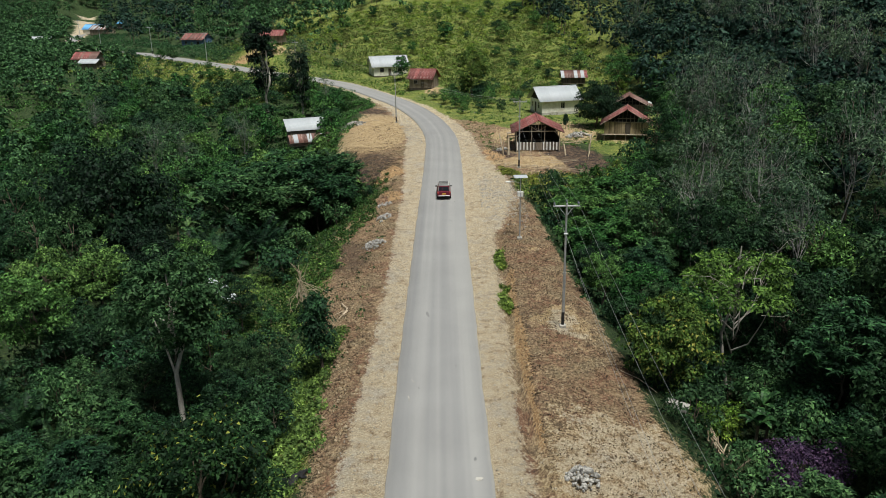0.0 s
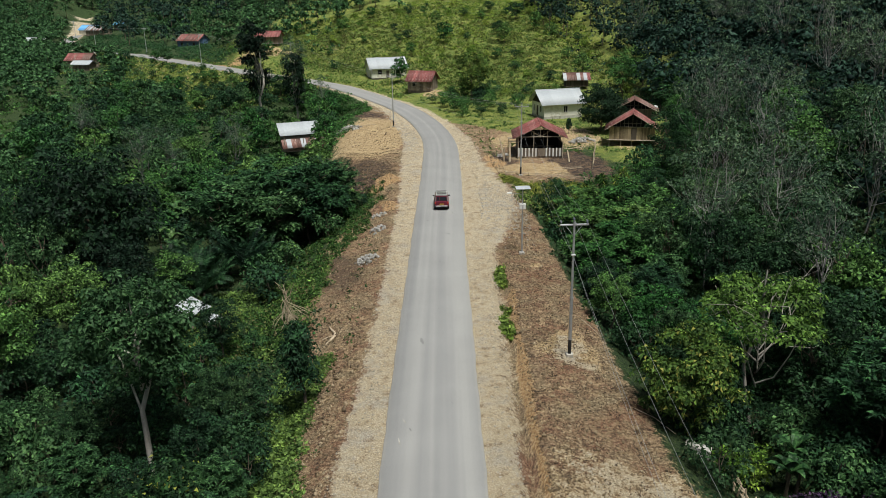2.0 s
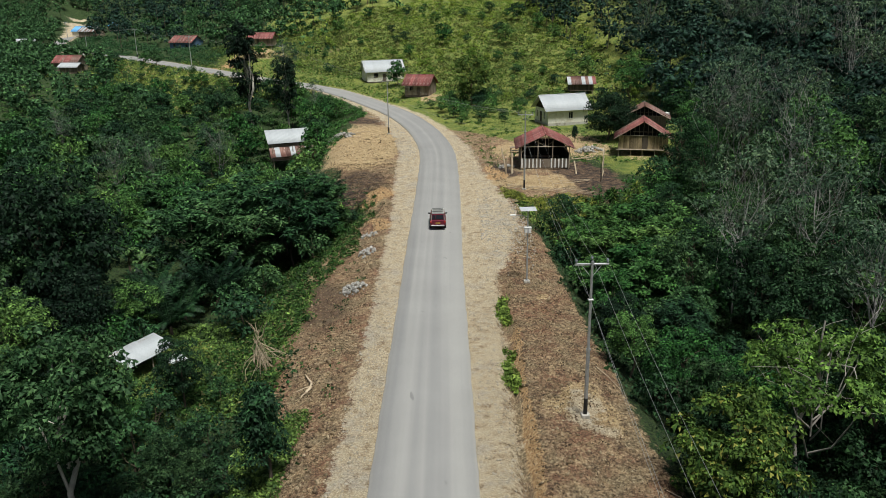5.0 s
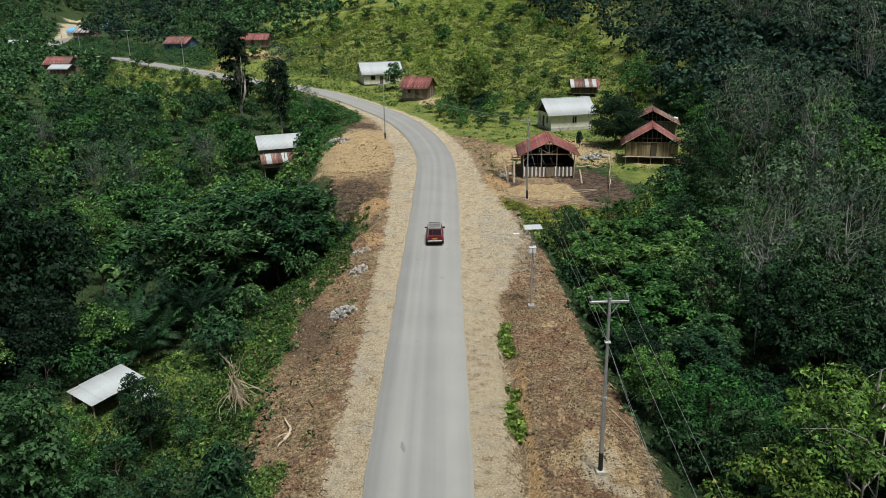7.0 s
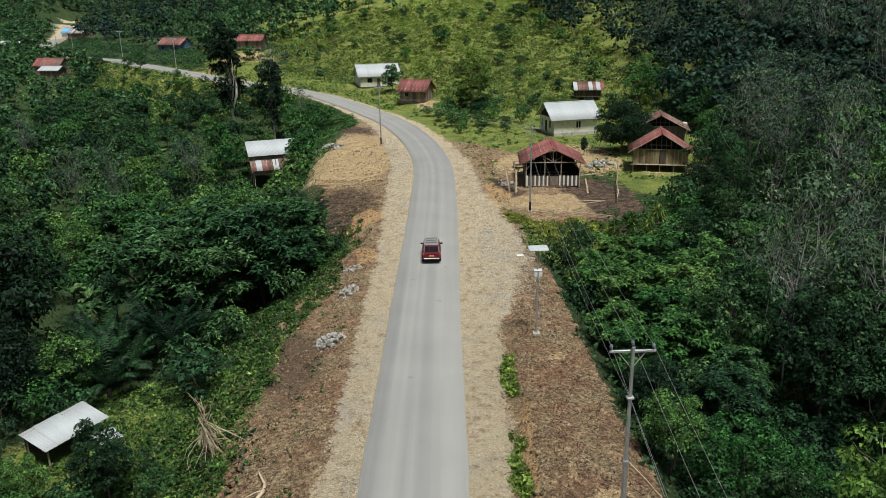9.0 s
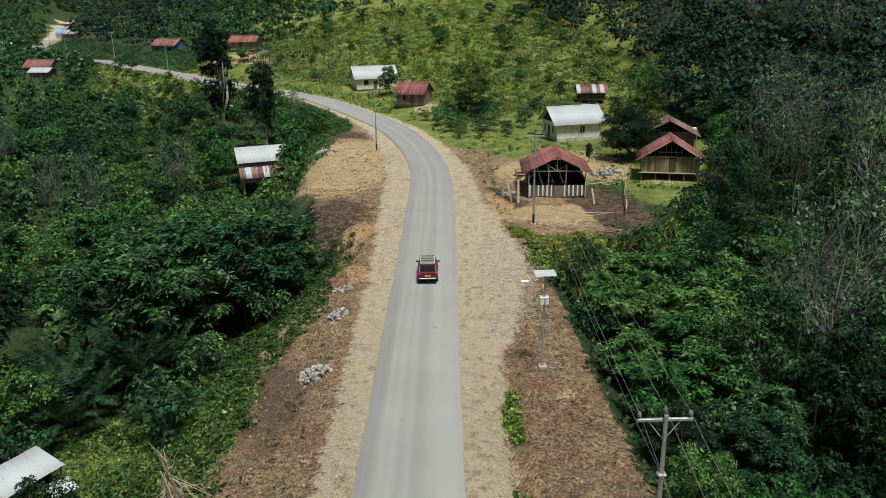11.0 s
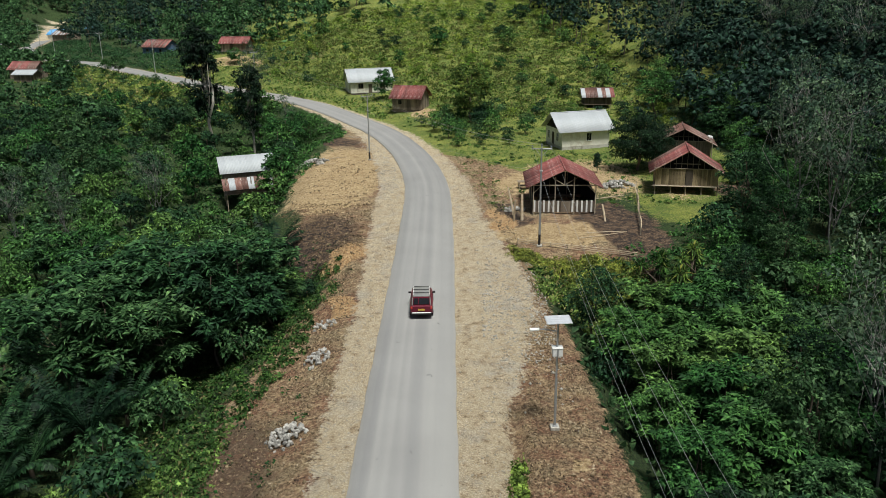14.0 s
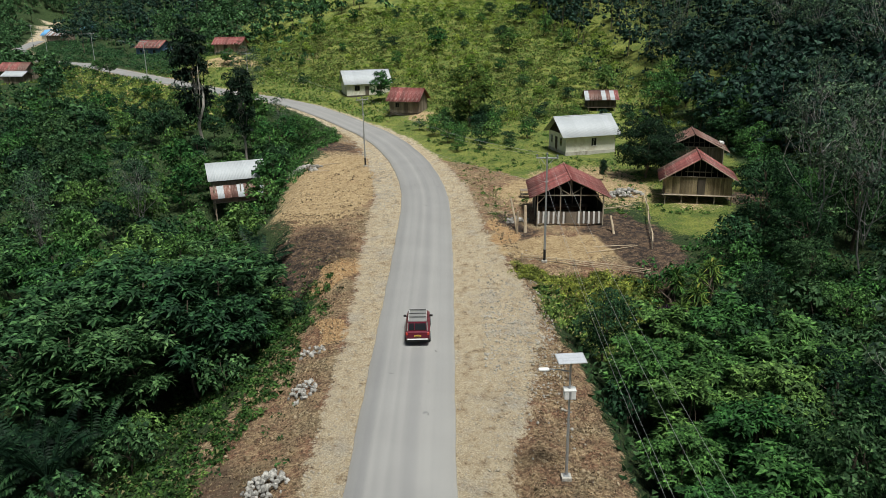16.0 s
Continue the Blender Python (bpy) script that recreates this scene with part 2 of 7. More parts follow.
M_DEADWOOD = surface("dead_wood", [(0.3, (0.30, 0.23, 0.15)), (0.7, (0.52, 0.43, 0.31))], 3)
M_STONE = surface("grey_stones", [(0.3, (0.2, 0.192, 0.172)), (0.7, (0.42, 0.405, 0.37))], 2, vary=0.4)
M_GRAVEL = surface("gravel_stones", [(0.3, (0.28, 0.24, 0.18)), (0.7, (0.52, 0.47, 0.38))], 0.8, vary=0)
M_RUBBLE = surface("grey_rubble", [(0.3, (0.27, 0.25, 0.21)), (0.7, (0.50, 0.475, 0.415))], 0.6, vary=0)
M_STEEL = surface("galvanised_steel", [(0.3, (0.34, 0.35, 0.36)), (0.7, (0.50, 0.51, 0.51))], 2, 0.5, 0.6, vary=0.05)
M_BLACK = surface("black_paint", [(0.3, (0.012, 0.012, 0.013)), (0.7, (0.03, 0.03, 0.03))], 2, 0.5, vary=0)
M_CONCRETE = surface("concrete", [(0.3, (0.34, 0.32, 0.28)), (0.7, (0.50, 0.48, 0.43))], 1.2, stain=(0.24, 0.22, 0.18), vary=0.1)
M_PANEL = surface("solar_panel_face", [(0.3, (0.42, 0.44, 0.47)), (0.7, (0.5, 0.52, 0.55))], 3, 0.15, vary=0)
M_WHITE = surface("white_metal", [(0.3, (0.62, 0.62, 0.6)), (0.7, (0.74, 0.74, 0.72))], 2, 0.5, vary=0.05)
M_CERAMIC = surface("insulator_ceramic", [(0.3, (0.10, 0.11, 0.13)), (0.7, (0.2, 0.22, 0.25))], 4, 0.25, vary=0)
M_WIRE = surface("aluminium_wire", [(0.3, (0.30, 0.31, 0.31)), (0.7, (0.42, 0.42, 0.42))], 4, 0.5, 0.5, vary=0)
M_TIN_WHITE = surface("tin_roof_pale", [(0.3, (0.37, 0.395, 0.41)), (0.7, (0.48, 0.50, 0.51))], 0.6, 0.6, 0.0, stretch=(1, 0.3, 1), vary=0.06)
M_TIN_RED = surface("tin_roof_red", [(0.3, (0.06, 0.020, 0.02)), (0.45, (0.17, 0.042, 0.038)), (0.58, (0.25, 0.09, 0.08)), (0.68, (0.42, 0.30, 0.27))], 2.6, 0.7, 0.0, fine=14, stretch=(1, 0.4, 1), stain=(0.42, 0.29, 0.26), vary=0.3)
M_TIN_RUST = surface("tin_roof_rust", [(0.3, (0.075, 0.035, 0.028)), (0.5, (0.15, 0.075, 0.058)), (0.7, (0.30, 0.23, 0.20))], 1.6, 0.75, 0.0, fine=14, stretch=(1, 0.4, 1), stain=(0.38, 0.33, 0.30), vary=0.35)
M_TIN_BLUE = surface("tin_roof_blue", [(0.3, (0.10, 0.32, 0.62)), (0.7, (0.20, 0.48, 0.80))], 0.6, 0.5, vary=0)
M_PLASTER = surface("cream_plaster", [(0.3, (0.68, 0.65, 0.55)), (0.7, (0.80, 0.78, 0.69))], 0.8, stain=(0.56, 0.52, 0.42), vary=0.05)
M_PLANK = surface("weathered_planks", [(0.3, (0.13, 0.10, 0.075)), (0.7, (0.30, 0.25, 0.19))], 1.5, stretch=(1, 1, 0.15), vary=0.35)
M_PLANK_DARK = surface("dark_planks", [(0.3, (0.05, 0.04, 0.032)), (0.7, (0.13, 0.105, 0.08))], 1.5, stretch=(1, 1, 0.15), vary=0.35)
M_BAMBOO = surface("woven_bamboo", [(0.3, (0.19, 0.14, 0.08)), (0.7, (0.42, 0.33, 0.20))], 2.5, stretch=(1, 1, 0.2), vary=0.45)
M_POLEWOOD = surface("round_timber", [(0.3, (0.22, 0.18, 0.13)), (0.7, (0.45, 0.39, 0.30))], 2, vary=0.25)
M_WHITEWASH = surface("whitewashed_slats", [(0.3, (0.62, 0.60, 0.56)), (0.7, (0.78, 0.77, 0.73))], 2, vary=0.08)
# near-black boards: the shade under a roof is put into their colour
M_DARKNESS = surface("boards_in_interior_shade", [(0.3, (0.012, 0.012, 0.013)), (0.7, (0.03, 0.03, 0.03))], 2, vary=0)
M_BLUEWALL = surface("blue_boards", [(0.3, (0.06, 0.11, 0.20)), (0.7, (0.13, 0.20, 0.32))], 1.5, vary=0.1)
M_CARPAINT = surface("maroon_car_paint", [(0.3, (0.105, 0.008, 0.02)), (0.7, (0.13, 0.012, 0.026))], 1, 0.3, vary=0)
M_CARROOF = surface("silver_car_roof", [(0.3, (0.26, 0.26, 0.25)), (0.7, (0.36, 0.355, 0.34))], 1.5, 0.4, 0.3, vary=0)
M_GLASSDARK = surface("tinted_glass", [(0.3, (0.012, 0.014, 0.018)), (0.7, (0.02, 0.022, 0.026))], 1, 0.08, vary=0)
M_RUBBER = surface("tyre_rubber", [(0.3, (0.015, 0.015, 0.015)), (0.7, (0.03, 0.03, 0.03))], 4, vary=0)
M_LAMPRED = surface("tail_lamp_red", [(0.3, (0.45, 0.04, 0.03)), (0.7, (0.55, 0.06, 0.04))], 4, 0.2, vary=0)
M_PLATE = surface("yellow_plate", [(0.3, (0.55, 0.36, 0.05)), (0.7, (0.62, 0.42, 0.07))], 6, vary=0)


# ---- building blocks ----
def part(name, bm, mat, parent=None, label=""):
    me = bpy.data.meshes.new(name)
    if isinstance(bm, bmesh.types.BMesh):
        bm.to_mesh(me)
        bm.free()
    else:
        V, F = bm
        V, F = np.asarray(V, np.float32), np.asarray(F, np.int32)
        n, k = F.shape
        me.vertices.add(len(V))
        me.vertices.foreach_set("co", V.ravel())
        me.loops.add(n * k)
        me.loops.foreach_set("vertex_index", F.ravel())
        me.polygons.add(n)
        me.polygons.foreach_set("loop_start", np.arange(n, dtype=np.int32) * k)
        me.polygons.foreach_set("loop_total", np.full(n, k, np.int32))
        me.update(calc_edges=True)
    me.materials.append(mat)
    ob = new(name, me)
    ob.parent = parent
    return tagged(ob, label)


def shared(name, me, parent, m):
    ob = new(name, me)
    ob.parent, ob.matrix_local = parent, m
    return ob


def thing(name, m, label, category, group="", kind=""):
    ob = new(name)
    ob.matrix_world = m
    ob.empty_display_size = 0.3
    return tagged(ob, label, category, group, kind)


def boxes(specs, bevel=0.0):
    """One bmesh of boxes given by lower and upper corners."""
    bm = bmesh.new()
    for x0, y0, z0, x1, y1, z1 in specs:
        bmesh.ops.create_cube(bm, size=1, matrix=Matrix.Translation(((x0 + x1) / 2, (y0 + y1) / 2, (z0 + z1) / 2)) @ Matrix.Diagonal((x1 - x0, y1 - y0, z1 - z0, 1)))
    if bevel:
        bmesh.ops.bevel(bm, geom=bm.edges[:], offset=bevel, segments=1, affect="EDGES")
    return bm


def box(x0, y0, z0, x1, y1, z1, bevel=0.0):
    return boxes([(x0, y0, z0, x1, y1, z1)], bevel)


def tube(points, radii, sides=7):
    """Rings along a line of points: vertices and quads."""
    P = np.array(points, float)
    T = np.gradient(P, axis=0)
    T /= np.linalg.norm(T, axis=1)[:, None] + 1e-9
    ref = np.array((0.0, 0.0, 1.0)) if abs(T[0][2]) < 0.9 else np.array((1.0, 0.0, 0.0))
    A = np.cross(T, ref)
    A /= np.linalg.norm(A, axis=1)[:, None] + 1e-9
    B = np.cross(T, A)
    a = np.linspace(0, 2 * np.pi, sides, endpoint=False)
    r = np.broadcast_to(np.asarray(radii, float), (len(P),))
    V = P[:, None] + r[:, None, None] * (np.cos(a)[None, :, None] * A[:, None] + np.sin(a)[None, :, None] * B[:, None])
    F = []
    for i in range(len(P) - 1):
        for j in range(sides):
            k = (j + 1) % sides
            F.append((i * sides + j, i * sides + k, (i + 1) * sides + k, (i + 1) * sides + j))
    V = V.reshape(-1, 3)
    return V, F


def tube_bm(points, radii, sides=8):
    V, F = tube(points, radii, sides)
    bm = bmesh.new()
    vs = [bm.verts.new(v) for v in V]
    for f in F:
        bm.faces.new([vs[i] for i in f])
    bm.faces.new(vs[:sides][::-1])
    bm.faces.new(vs[-sides:])
    bmesh.ops.recalc_face_normals(bm, faces=bm.faces[:])
    return bm


def merge(chunks):
    V, F, n = [], [], 0
    for v, f in chunks:
        V.append(np.asarray(v, float).reshape(-1, 3))
        F.append(np.asarray(f, int) + n)
        n += len(V[-1])
    return np.vstack(V), np.vstack(F)


def unit(a):
    return a / (np.linalg.norm(a, axis=-1, keepdims=True) + 1e-9)


def corrugated(width, length, pitch=0.2, amp=0.02, thick=0.012):
    """A wavy sheet: waves across x (0..width), running along y (0..length), with real thickness."""
    n = max(4, int(width / pitch * 4))
    x = np.linspace(0, width, n + 1)
    z = amp * np.sin(x / pitch * 2 * np.pi)
    rows = []
    for y, dz in ((0, 0), (length, 0), (length, -thick), (0, -thick)):
        rows.append(np.stack([x, np.full(n + 1, y), z + dz], 1))
    V = np.vstack(rows)
    F, m = [], n + 1
    for a, b in ((0, 1), (1, 2), (2, 3), (3, 0)):
        for i in range(n):
            F.append((a * m + i, a * m + i + 1, b * m + i + 1, b * m + i))
    return V, np.array(F)


def limb(a, b, r0, r1, rng, sides=5, bend=0.12, n=5):
    a, b = np.asarray(a, float), np.asarray(b, float)
    t = np.linspace(0, 1, n)[:, None]
    off = rng.normal(size=3) * np.linalg.norm(b - a) * bend
    P = a + (b - a) * t + off * (np.sin(t * np.pi)) + rng.normal(size=(n, 3)) * 0.03 * np.linalg.norm(b - a) * np.sin(t * np.pi)
    return tube(P, np.linspace(r0, r1, n), sides)

M_SMEAR = surface("asphalt_smear", [(0.3, (0.15, 0.148, 0.145)), (0.7, (0.22, 0.217, 0.21))], 6, vary=0.1)
M_CLOD = surface("dry_clods", [(0.35, (0.08, 0.056, 0.035)), (0.5, (0.22, 0.16, 0.095)), (0.65, (0.42, 0.335, 0.22))], 0.9, vary=0)


# ---- the lie of the land ----
ROAD_LINE = np.array([(-0.5, -80), (-0.45, 0), (-0.35, 33), (-0.25, 47), (-0.05, 60), (0.2, 80), (0.55, 95), (0.85, 108), (1.05, 127), (0.85, 135), (0.1, 143.4), (-1.6, 154.5), (-4.7, 166.5), (-8.9, 176.5), (-15.6, 187.5), (-23.4, 198.5), (-32, 206.3), (-46.5, 217), (-59.5, 231), (-82, 259), (-107.5, 291), (-128, 312), (-152, 343), (-176, 385), (-200, 450), (-228, 530)])
ROAD_HALF = 2.75


def smooth_line(P, step=1.0):
    """A rounded line through the points, sampled every metre."""
    d = np.r_[0, np.cumsum(np.hypot(*np.diff(P, axis=0).T))]
    s = np.arange(0, d[-1], step)
    Q = np.stack([np.interp(s, d, P[:, i]) for i in (0, 1)], 1)
    for _ in range(12):
        Q[1:-1] = 0.25 * Q[:-2] + 0.5 * Q[1:-1] + 0.25 * Q[2:]
    return Q


ROAD = smooth_line(ROAD_LINE)
ROAD_DIR = unit(np.gradient(ROAD, axis=0))


def road_z(y):
    return np.interp(y, [0, 61, 76, 92, 108, 140, 151, 165, 180, 198, 207, 217, 232, 292, 315, 345, 400, 530], [0, 0, -0.4, 0.0, 0.4, 0.5, 0.6, 1.0, 1.8, 3.3, 4.1, 4.9, 5.5, 6.2, 5.8, 6.0, 6.8, 8])


def step(a, b, v):
    t = np.clip((np.asarray(v, float) - a) / (b - a), 0, 1)
    return t * t * (3 - 2 * t)


def road_near(x, y):
    """Signed distance from the middle of the road (right is positive) and the road's height there."""
    x, y = np.asarray(x, float).ravel(), np.asarray(y, float).ravel()
    d, zr = np.empty(len(x)), np.empty(len(x))
    for a in range(0, len(x), 4000):
        dx, dy = x[a:a + 4000, None] - ROAD[None, :, 0], y[a:a + 4000, None] - ROAD[None, :, 1]
        i = (dx * dx + dy * dy).argmin(1)
        n = np.arange(len(i))
        side = dx[n, i] * ROAD_DIR[i, 1] - dy[n, i] * ROAD_DIR[i, 0]
        d[a:a + 4000] = np.sign(side) * np.hypot(dx[n, i], dy[n, i])
        zr[a:a + 4000] = road_z(ROAD[i, 1])
    return d, zr


def waves(x, y, size, seed=0.0):
    """Smooth unevenness between about -1 and 1, in three sizes."""
    out, amp = 0.0, 1.0
    for k in range(3):
        u, v = x / size * 2 ** k + 17.3 * seed, y / size * 2 ** k - 9.1 * seed
        i, j = np.floor(u), np.floor(v)
        a, b = u - i, v - j
        a, b = a * a * (3 - 2 * a), b * b * (3 - 2 * b)

        def lattice(p, q):
            h = np.sin(p * 127.1 + q * 311.7 + k * 74.7) * 43758.5453
            return 2 * (h - np.floor(h)) - 1

        out = out + amp * ((lattice(i, j) * (1 - a) + lattice(i + 1, j) * a) * (1 - b) + (lattice(i, j + 1) * (1 - a) + lattice(i + 1, j + 1) * a) * b)
        amp *= 0.5
    return out / 1.5


def shelf_left(y):
    return np.interp(y, [30, 45, 60, 75, 90, 103, 110, 122, 160, 170, 200], [6, 6, 7.5, 9, 9, 6.5, 10, 15, 14, 6.5, 5.5])


def shelf_right(y):
    return np.interp(y, [30, 45, 60, 90, 100, 110, 130], [13, 12.3, 11.5, 10.4, 9.4, 8.4, 6])


def gravel_left(y):
    return np.interp(y, [34, 49, 71, 101, 120, 150, 175, 200], [5.7, 4.9, 4.9, 5.3, 6.2, 6.0, 4.6, 3.6])


def gravel_right(y):
    return np.interp(y, [33, 50, 70, 78, 86, 93, 102, 110, 118, 140, 175, 200], [4.7, 5.0, 5.4, 5.8, 7.2, 9.3, 8.6, 7.2, 6.2, 5.4, 4.2, 3.6])


def hill_foot(x):
    return np.interp(x, [-260, -180, -110, -62, -40, -15, 0, 12, 40, 60, 100, 200], [570, 465, 348, 266, 245, 218, 196, 190, 194, 165, 120, 60])


def ground_z(x, y):
    x, y = np.asarray(x, float), np.asarray(y, float)
    shape = x.shape
    x, y = x.ravel(), y.ravel()
    d, zr = road_near(x, y)
    left = np.interp(y, [0, 60, 140, 180, 230, 265, 330, 480, 560, 760], [-3.0, -3.2, -4.6, -1.8, 1.0, 2.5, 4.2, 6.5, 12, 40])
    left = left + 0.16 * np.clip(-x - 215, 0, None) + 0.7 * waves(x, y, 14)
    gully = np.interp(y, [35, 60, 90], [-2.8, -3.6, -4.4]) + 0.20 * np.clip(x - 30, 0, None) + 0.6 * waves(x, y, 11, 3)
    pad = 0.55 + 0.012 * (y - 118) + 0.12 * np.clip(x - 44, 0, None)
    t = step(99, 108, y + 0.35 * (x - 12))
    right = gully * (1 - t) + pad * t
    up = np.clip(y - hill_foot(x), 0, None)
    foot = np.interp(x, [-20, -5, 8], [3.0, 2.6, 1.6])
    near_hill = step(-30, 0, y - hill_foot(x)) * foot * step(140, 175, y)
    right = right + near_hill + 0.185 * up + 0.6 * waves(x, y, 13, 5) * step(0, 40, up)
    beyond = zr + 1.2 * step(4, 13, d) + 0.19 * up + 1.2 * waves(x, y, 16, 6) * step(8, 30, d)
    far = step(-6, -22, x) * step(175, 195, y)
    right = right * (1 - far) + beyond * far
    right = right + 4.2 * np.exp(-(((x + 51) / 13) ** 2 + ((y - 252) / 10) ** 2))
    left = left + 3.0 * np.exp(-(((x + 197) / 12) ** 2 + ((y - 464) / 12) ** 2))
    zl = zr - 0.12 + (left - zr) * step(0, 1, (np.abs(d) - shelf_left(y)) / 9.0) - 0.9 * step(4.5, 9, np.abs(d)) * step(112, 100, y)
    lip = -0.10 - 0.3 * step(5, 12, d) * step(110, 95, y)
    zn = zr + lip + (right - zr) * step(0, 1, (d - shelf_right(y)) / np.where(y > 104, 5.0, 6.0))
    z = np.where(d < 0, zl, zn)
    # the ditch beside the gravel and the small bank behind it
    run = step(30, 40, y) * step(84, 74, y)
    z = z - 0.75 * run * np.exp(-(((d - gravel_right(y) - 0.35) / 0.42) ** 2)) + 0.3 * run * step(0.5, 1.2, d - gravel_right(y)) * step(12.5, 9, d)
    # a scraped clay bank on the other side
    z = z + 1.0 * np.exp(-(((x + 6.3) / 0.9) ** 2 + ((y - 107.5) / 2.0) ** 2)) + 0.6 * np.exp(-(((x + 6.6) / 1.2) ** 2 + ((y - 96.5) / 1.8) ** 2))
    z = z + step(3, 6, np.abs(d)) * (0.17 * waves(x, y, 2.2, 1) + 0.09 * waves(x, y, 0.9, 2))
    z = np.where(np.abs(d) < np.where(y < 150, 3.1, np.where(y < 300, 4.2, 5.0)), np.minimum(z, zr - np.where(y < 150, 0.09, np.where(y < 300, 0.16, 0.35))), z)
    z = z + 0.25 * np.clip(np.abs(x) - 200, 0, None) + 0.3 * np.clip(y - 560, 0, None) + 0.2 * np.clip(-20 - y, 0, None)
    return z.reshape(shape)


def gz(x, y):
    return float(ground_z(np.array([x]), np.array([y]))[0])


def spaced(stops):
    """Coordinates with a step that changes along the way: (from, to, step) in order."""
    out = []
    for a, b, s in stops:
        out += list(np.arange(a, b, s))
    return np.array(out + [stops[-1][1]])


def blob(x, y, cx, cy, rx, ry, soft=0.55):
    return step(1 + soft, 1 - soft, np.hypot((x - cx) / rx, (y - cy) / ry))


def build_ground():
    xs = spaced([(-900, -300, 60), (-300, -215, 8), (-215, -120, 2.5), (-120, -40, 2), (-40, -16, 1.0), (-16, 24, 0.5), (24, 50, 1.4), (50, 120, 4), (120, 300, 15), (300, 900, 60)])
    ys = spaced([(-300, -30, 30), (-30, 20, 4), (20, 130, 0.7), (130, 215, 1.5), (215, 330, 2.0), (330, 480, 3.2), (480, 560, 8), (560, 1400, 60)])
    X, Y = np.meshgrid(xs, ys)
    Z = ground_z(X, Y)
    ny, nx = X.shape
    i = np.arange(ny * nx).reshape(ny, nx)
    F = np.stack([i[:-1, :-1], i[:-1, 1:], i[1:, 1:], i[1:, :-1]], -1).reshape(-1, 4)
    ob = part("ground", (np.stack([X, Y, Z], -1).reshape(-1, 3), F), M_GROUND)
    x, y = X.ravel(), Y.ravel()
    d, _ = road_near(x, y)
    a = np.abs(d)
    x, y = x + 1.6 * waves(x, y, 4.5, 11) + 0.7 * waves(x, y, 1.5, 12), y + 2.4 * waves(x, y, 5.0, 13) + 0.9 * waves(x, y, 1.6, 14)
    left, right = d < 0, d >= 0
    rag = 0.3 * waves(x, y, 1.3, 7) + 0.3 * waves(x, y, 4.1, 2)
    gravel = np.where(left, step(1.3, -1.3, a + rag - gravel_left(y)), step(1.6, -1.6, a + rag - gravel_right(y)))
    gravel = np.maximum(gravel, np.maximum(0.62 * blob(x, y, 9.5, 35, 4.5, 8), 0.7 * blob(x, y, 9.6, 53.2, 1.6, 1.7)))
    dry_l = left * step(1.5, -1.5, a + 2 * rag - np.interp(y, [30, 40, 50, 60, 70, 85, 97, 104, 125, 150, 170, 180], [7, 8, 8, 11, 14.5, 12, 10, 8, 16, 14, 8, 3])) * step(190, 178, y)
    dry_r = right * step(1.2, -1.2, a + rag - np.interp(y, [20, 50, 90, 100, 106, 140, 160], [14, 12.7, 11.2, 9, 22, 14, 3])) * step(165, 150, y)
    dry = np.maximum(dry_l, dry_r)
    straw = np.maximum.reduce([blob(x, y, -11.5, 141, 6.5, 19), blob(x, y, 14, 112.5, 8, 4), blob(x, y, 21, 137, 8, 10), 0.8 * blob(x, y, 13.5, 134, 4.5, 6), 0.8 * blob(x, y, 1, 185, 3.5, 5), 0.75 * blob(x, y, 9.5, 34, 5, 9), 0.8 * blob(x, y, 9.6, 54, 1.9, 2.2), 0.9 * blob(x, y, 10.1, 72, 0.9, 1.1), blob(x, y, -50, 246, 8, 3.5), 0.6 * blob(x, y, 7.6, 112, 1.6, 9), blob(x, y, 31, 129, 4, 5) * 0.5])
    burn = np.maximum.reduce([blob(x, y, -10.5, 113, 4.2, 8) * 0.9, blob(x, y, 21.0, 114, 3.4, 10, 0.35), 0.55 * blob(x, y, -9, 74, 4, 6), 0.3 * blob(x, y, 10.5, 44, 3, 6), 0.3 * blob(x, y, 8.5, 95, 2, 7), blob(x, y, -16, 164, 6, 3), 0.9 * blob(x, y, 10, 121, 1.5, 5), 0.8 * blob(x, y, 38, 129, 3, 5), 0.5 * blob(x, y, -31, 255, 6, 12), 0.4 * blob(x, y, -6, 262, 3, 8)])
    hill = step(-6, 6, y - hill_foot(x)) * step(75, 40, x) * step(75, 45, -x) + 0.8 * blob(x, y, -51, 250, 14, 9)
    lawn = np.maximum.reduce([right * step(112, 126, y) * step(47, 43, x) * step(-68, -50, x) * (1 - step(33, 37, x) * step(136, 128, y)) * step(0.2, 0.5, np.abs(y - 118) / 40 + 0.004 * (x - 20) ** 2), hill, blob(x, y, 15.0, 102, 5.5, 5), blob(x, y, 28.0, 121, 4, 7), blob(x, y, -18, 66, 8, 7) * 0.9, blob(x, y, -9.8, 42, 3, 9), 0.8 * left * step(200, 225, y) * step(-105, -85, x) * step(30, 20, a)])
    clay = np.maximum.reduce([blob(x, y, -6.4, 107.3, 1.5, 2.6), 0.9 * blob(x, y, -6.6, 96.3, 1.3, 2.2), right * step(0.5, 0.2, np.abs(a - gravel_right(y) - 0.95)) * step(33, 40, y) * step(75, 62, y) * 0.8, 0.9 * blob(x, y, 8.6, 118, 1, 5), 0.8 * blob(x, y, -64, 243, 9, 4), 0.7 * blob(x, y, -38, 216, 4, 3)])
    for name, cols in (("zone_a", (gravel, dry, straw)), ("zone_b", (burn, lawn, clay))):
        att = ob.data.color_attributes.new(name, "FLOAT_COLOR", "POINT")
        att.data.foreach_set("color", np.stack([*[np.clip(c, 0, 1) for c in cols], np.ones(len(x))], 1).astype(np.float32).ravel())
    ob.data.polygons.foreach_set("use_smooth", np.ones(len(F), bool))
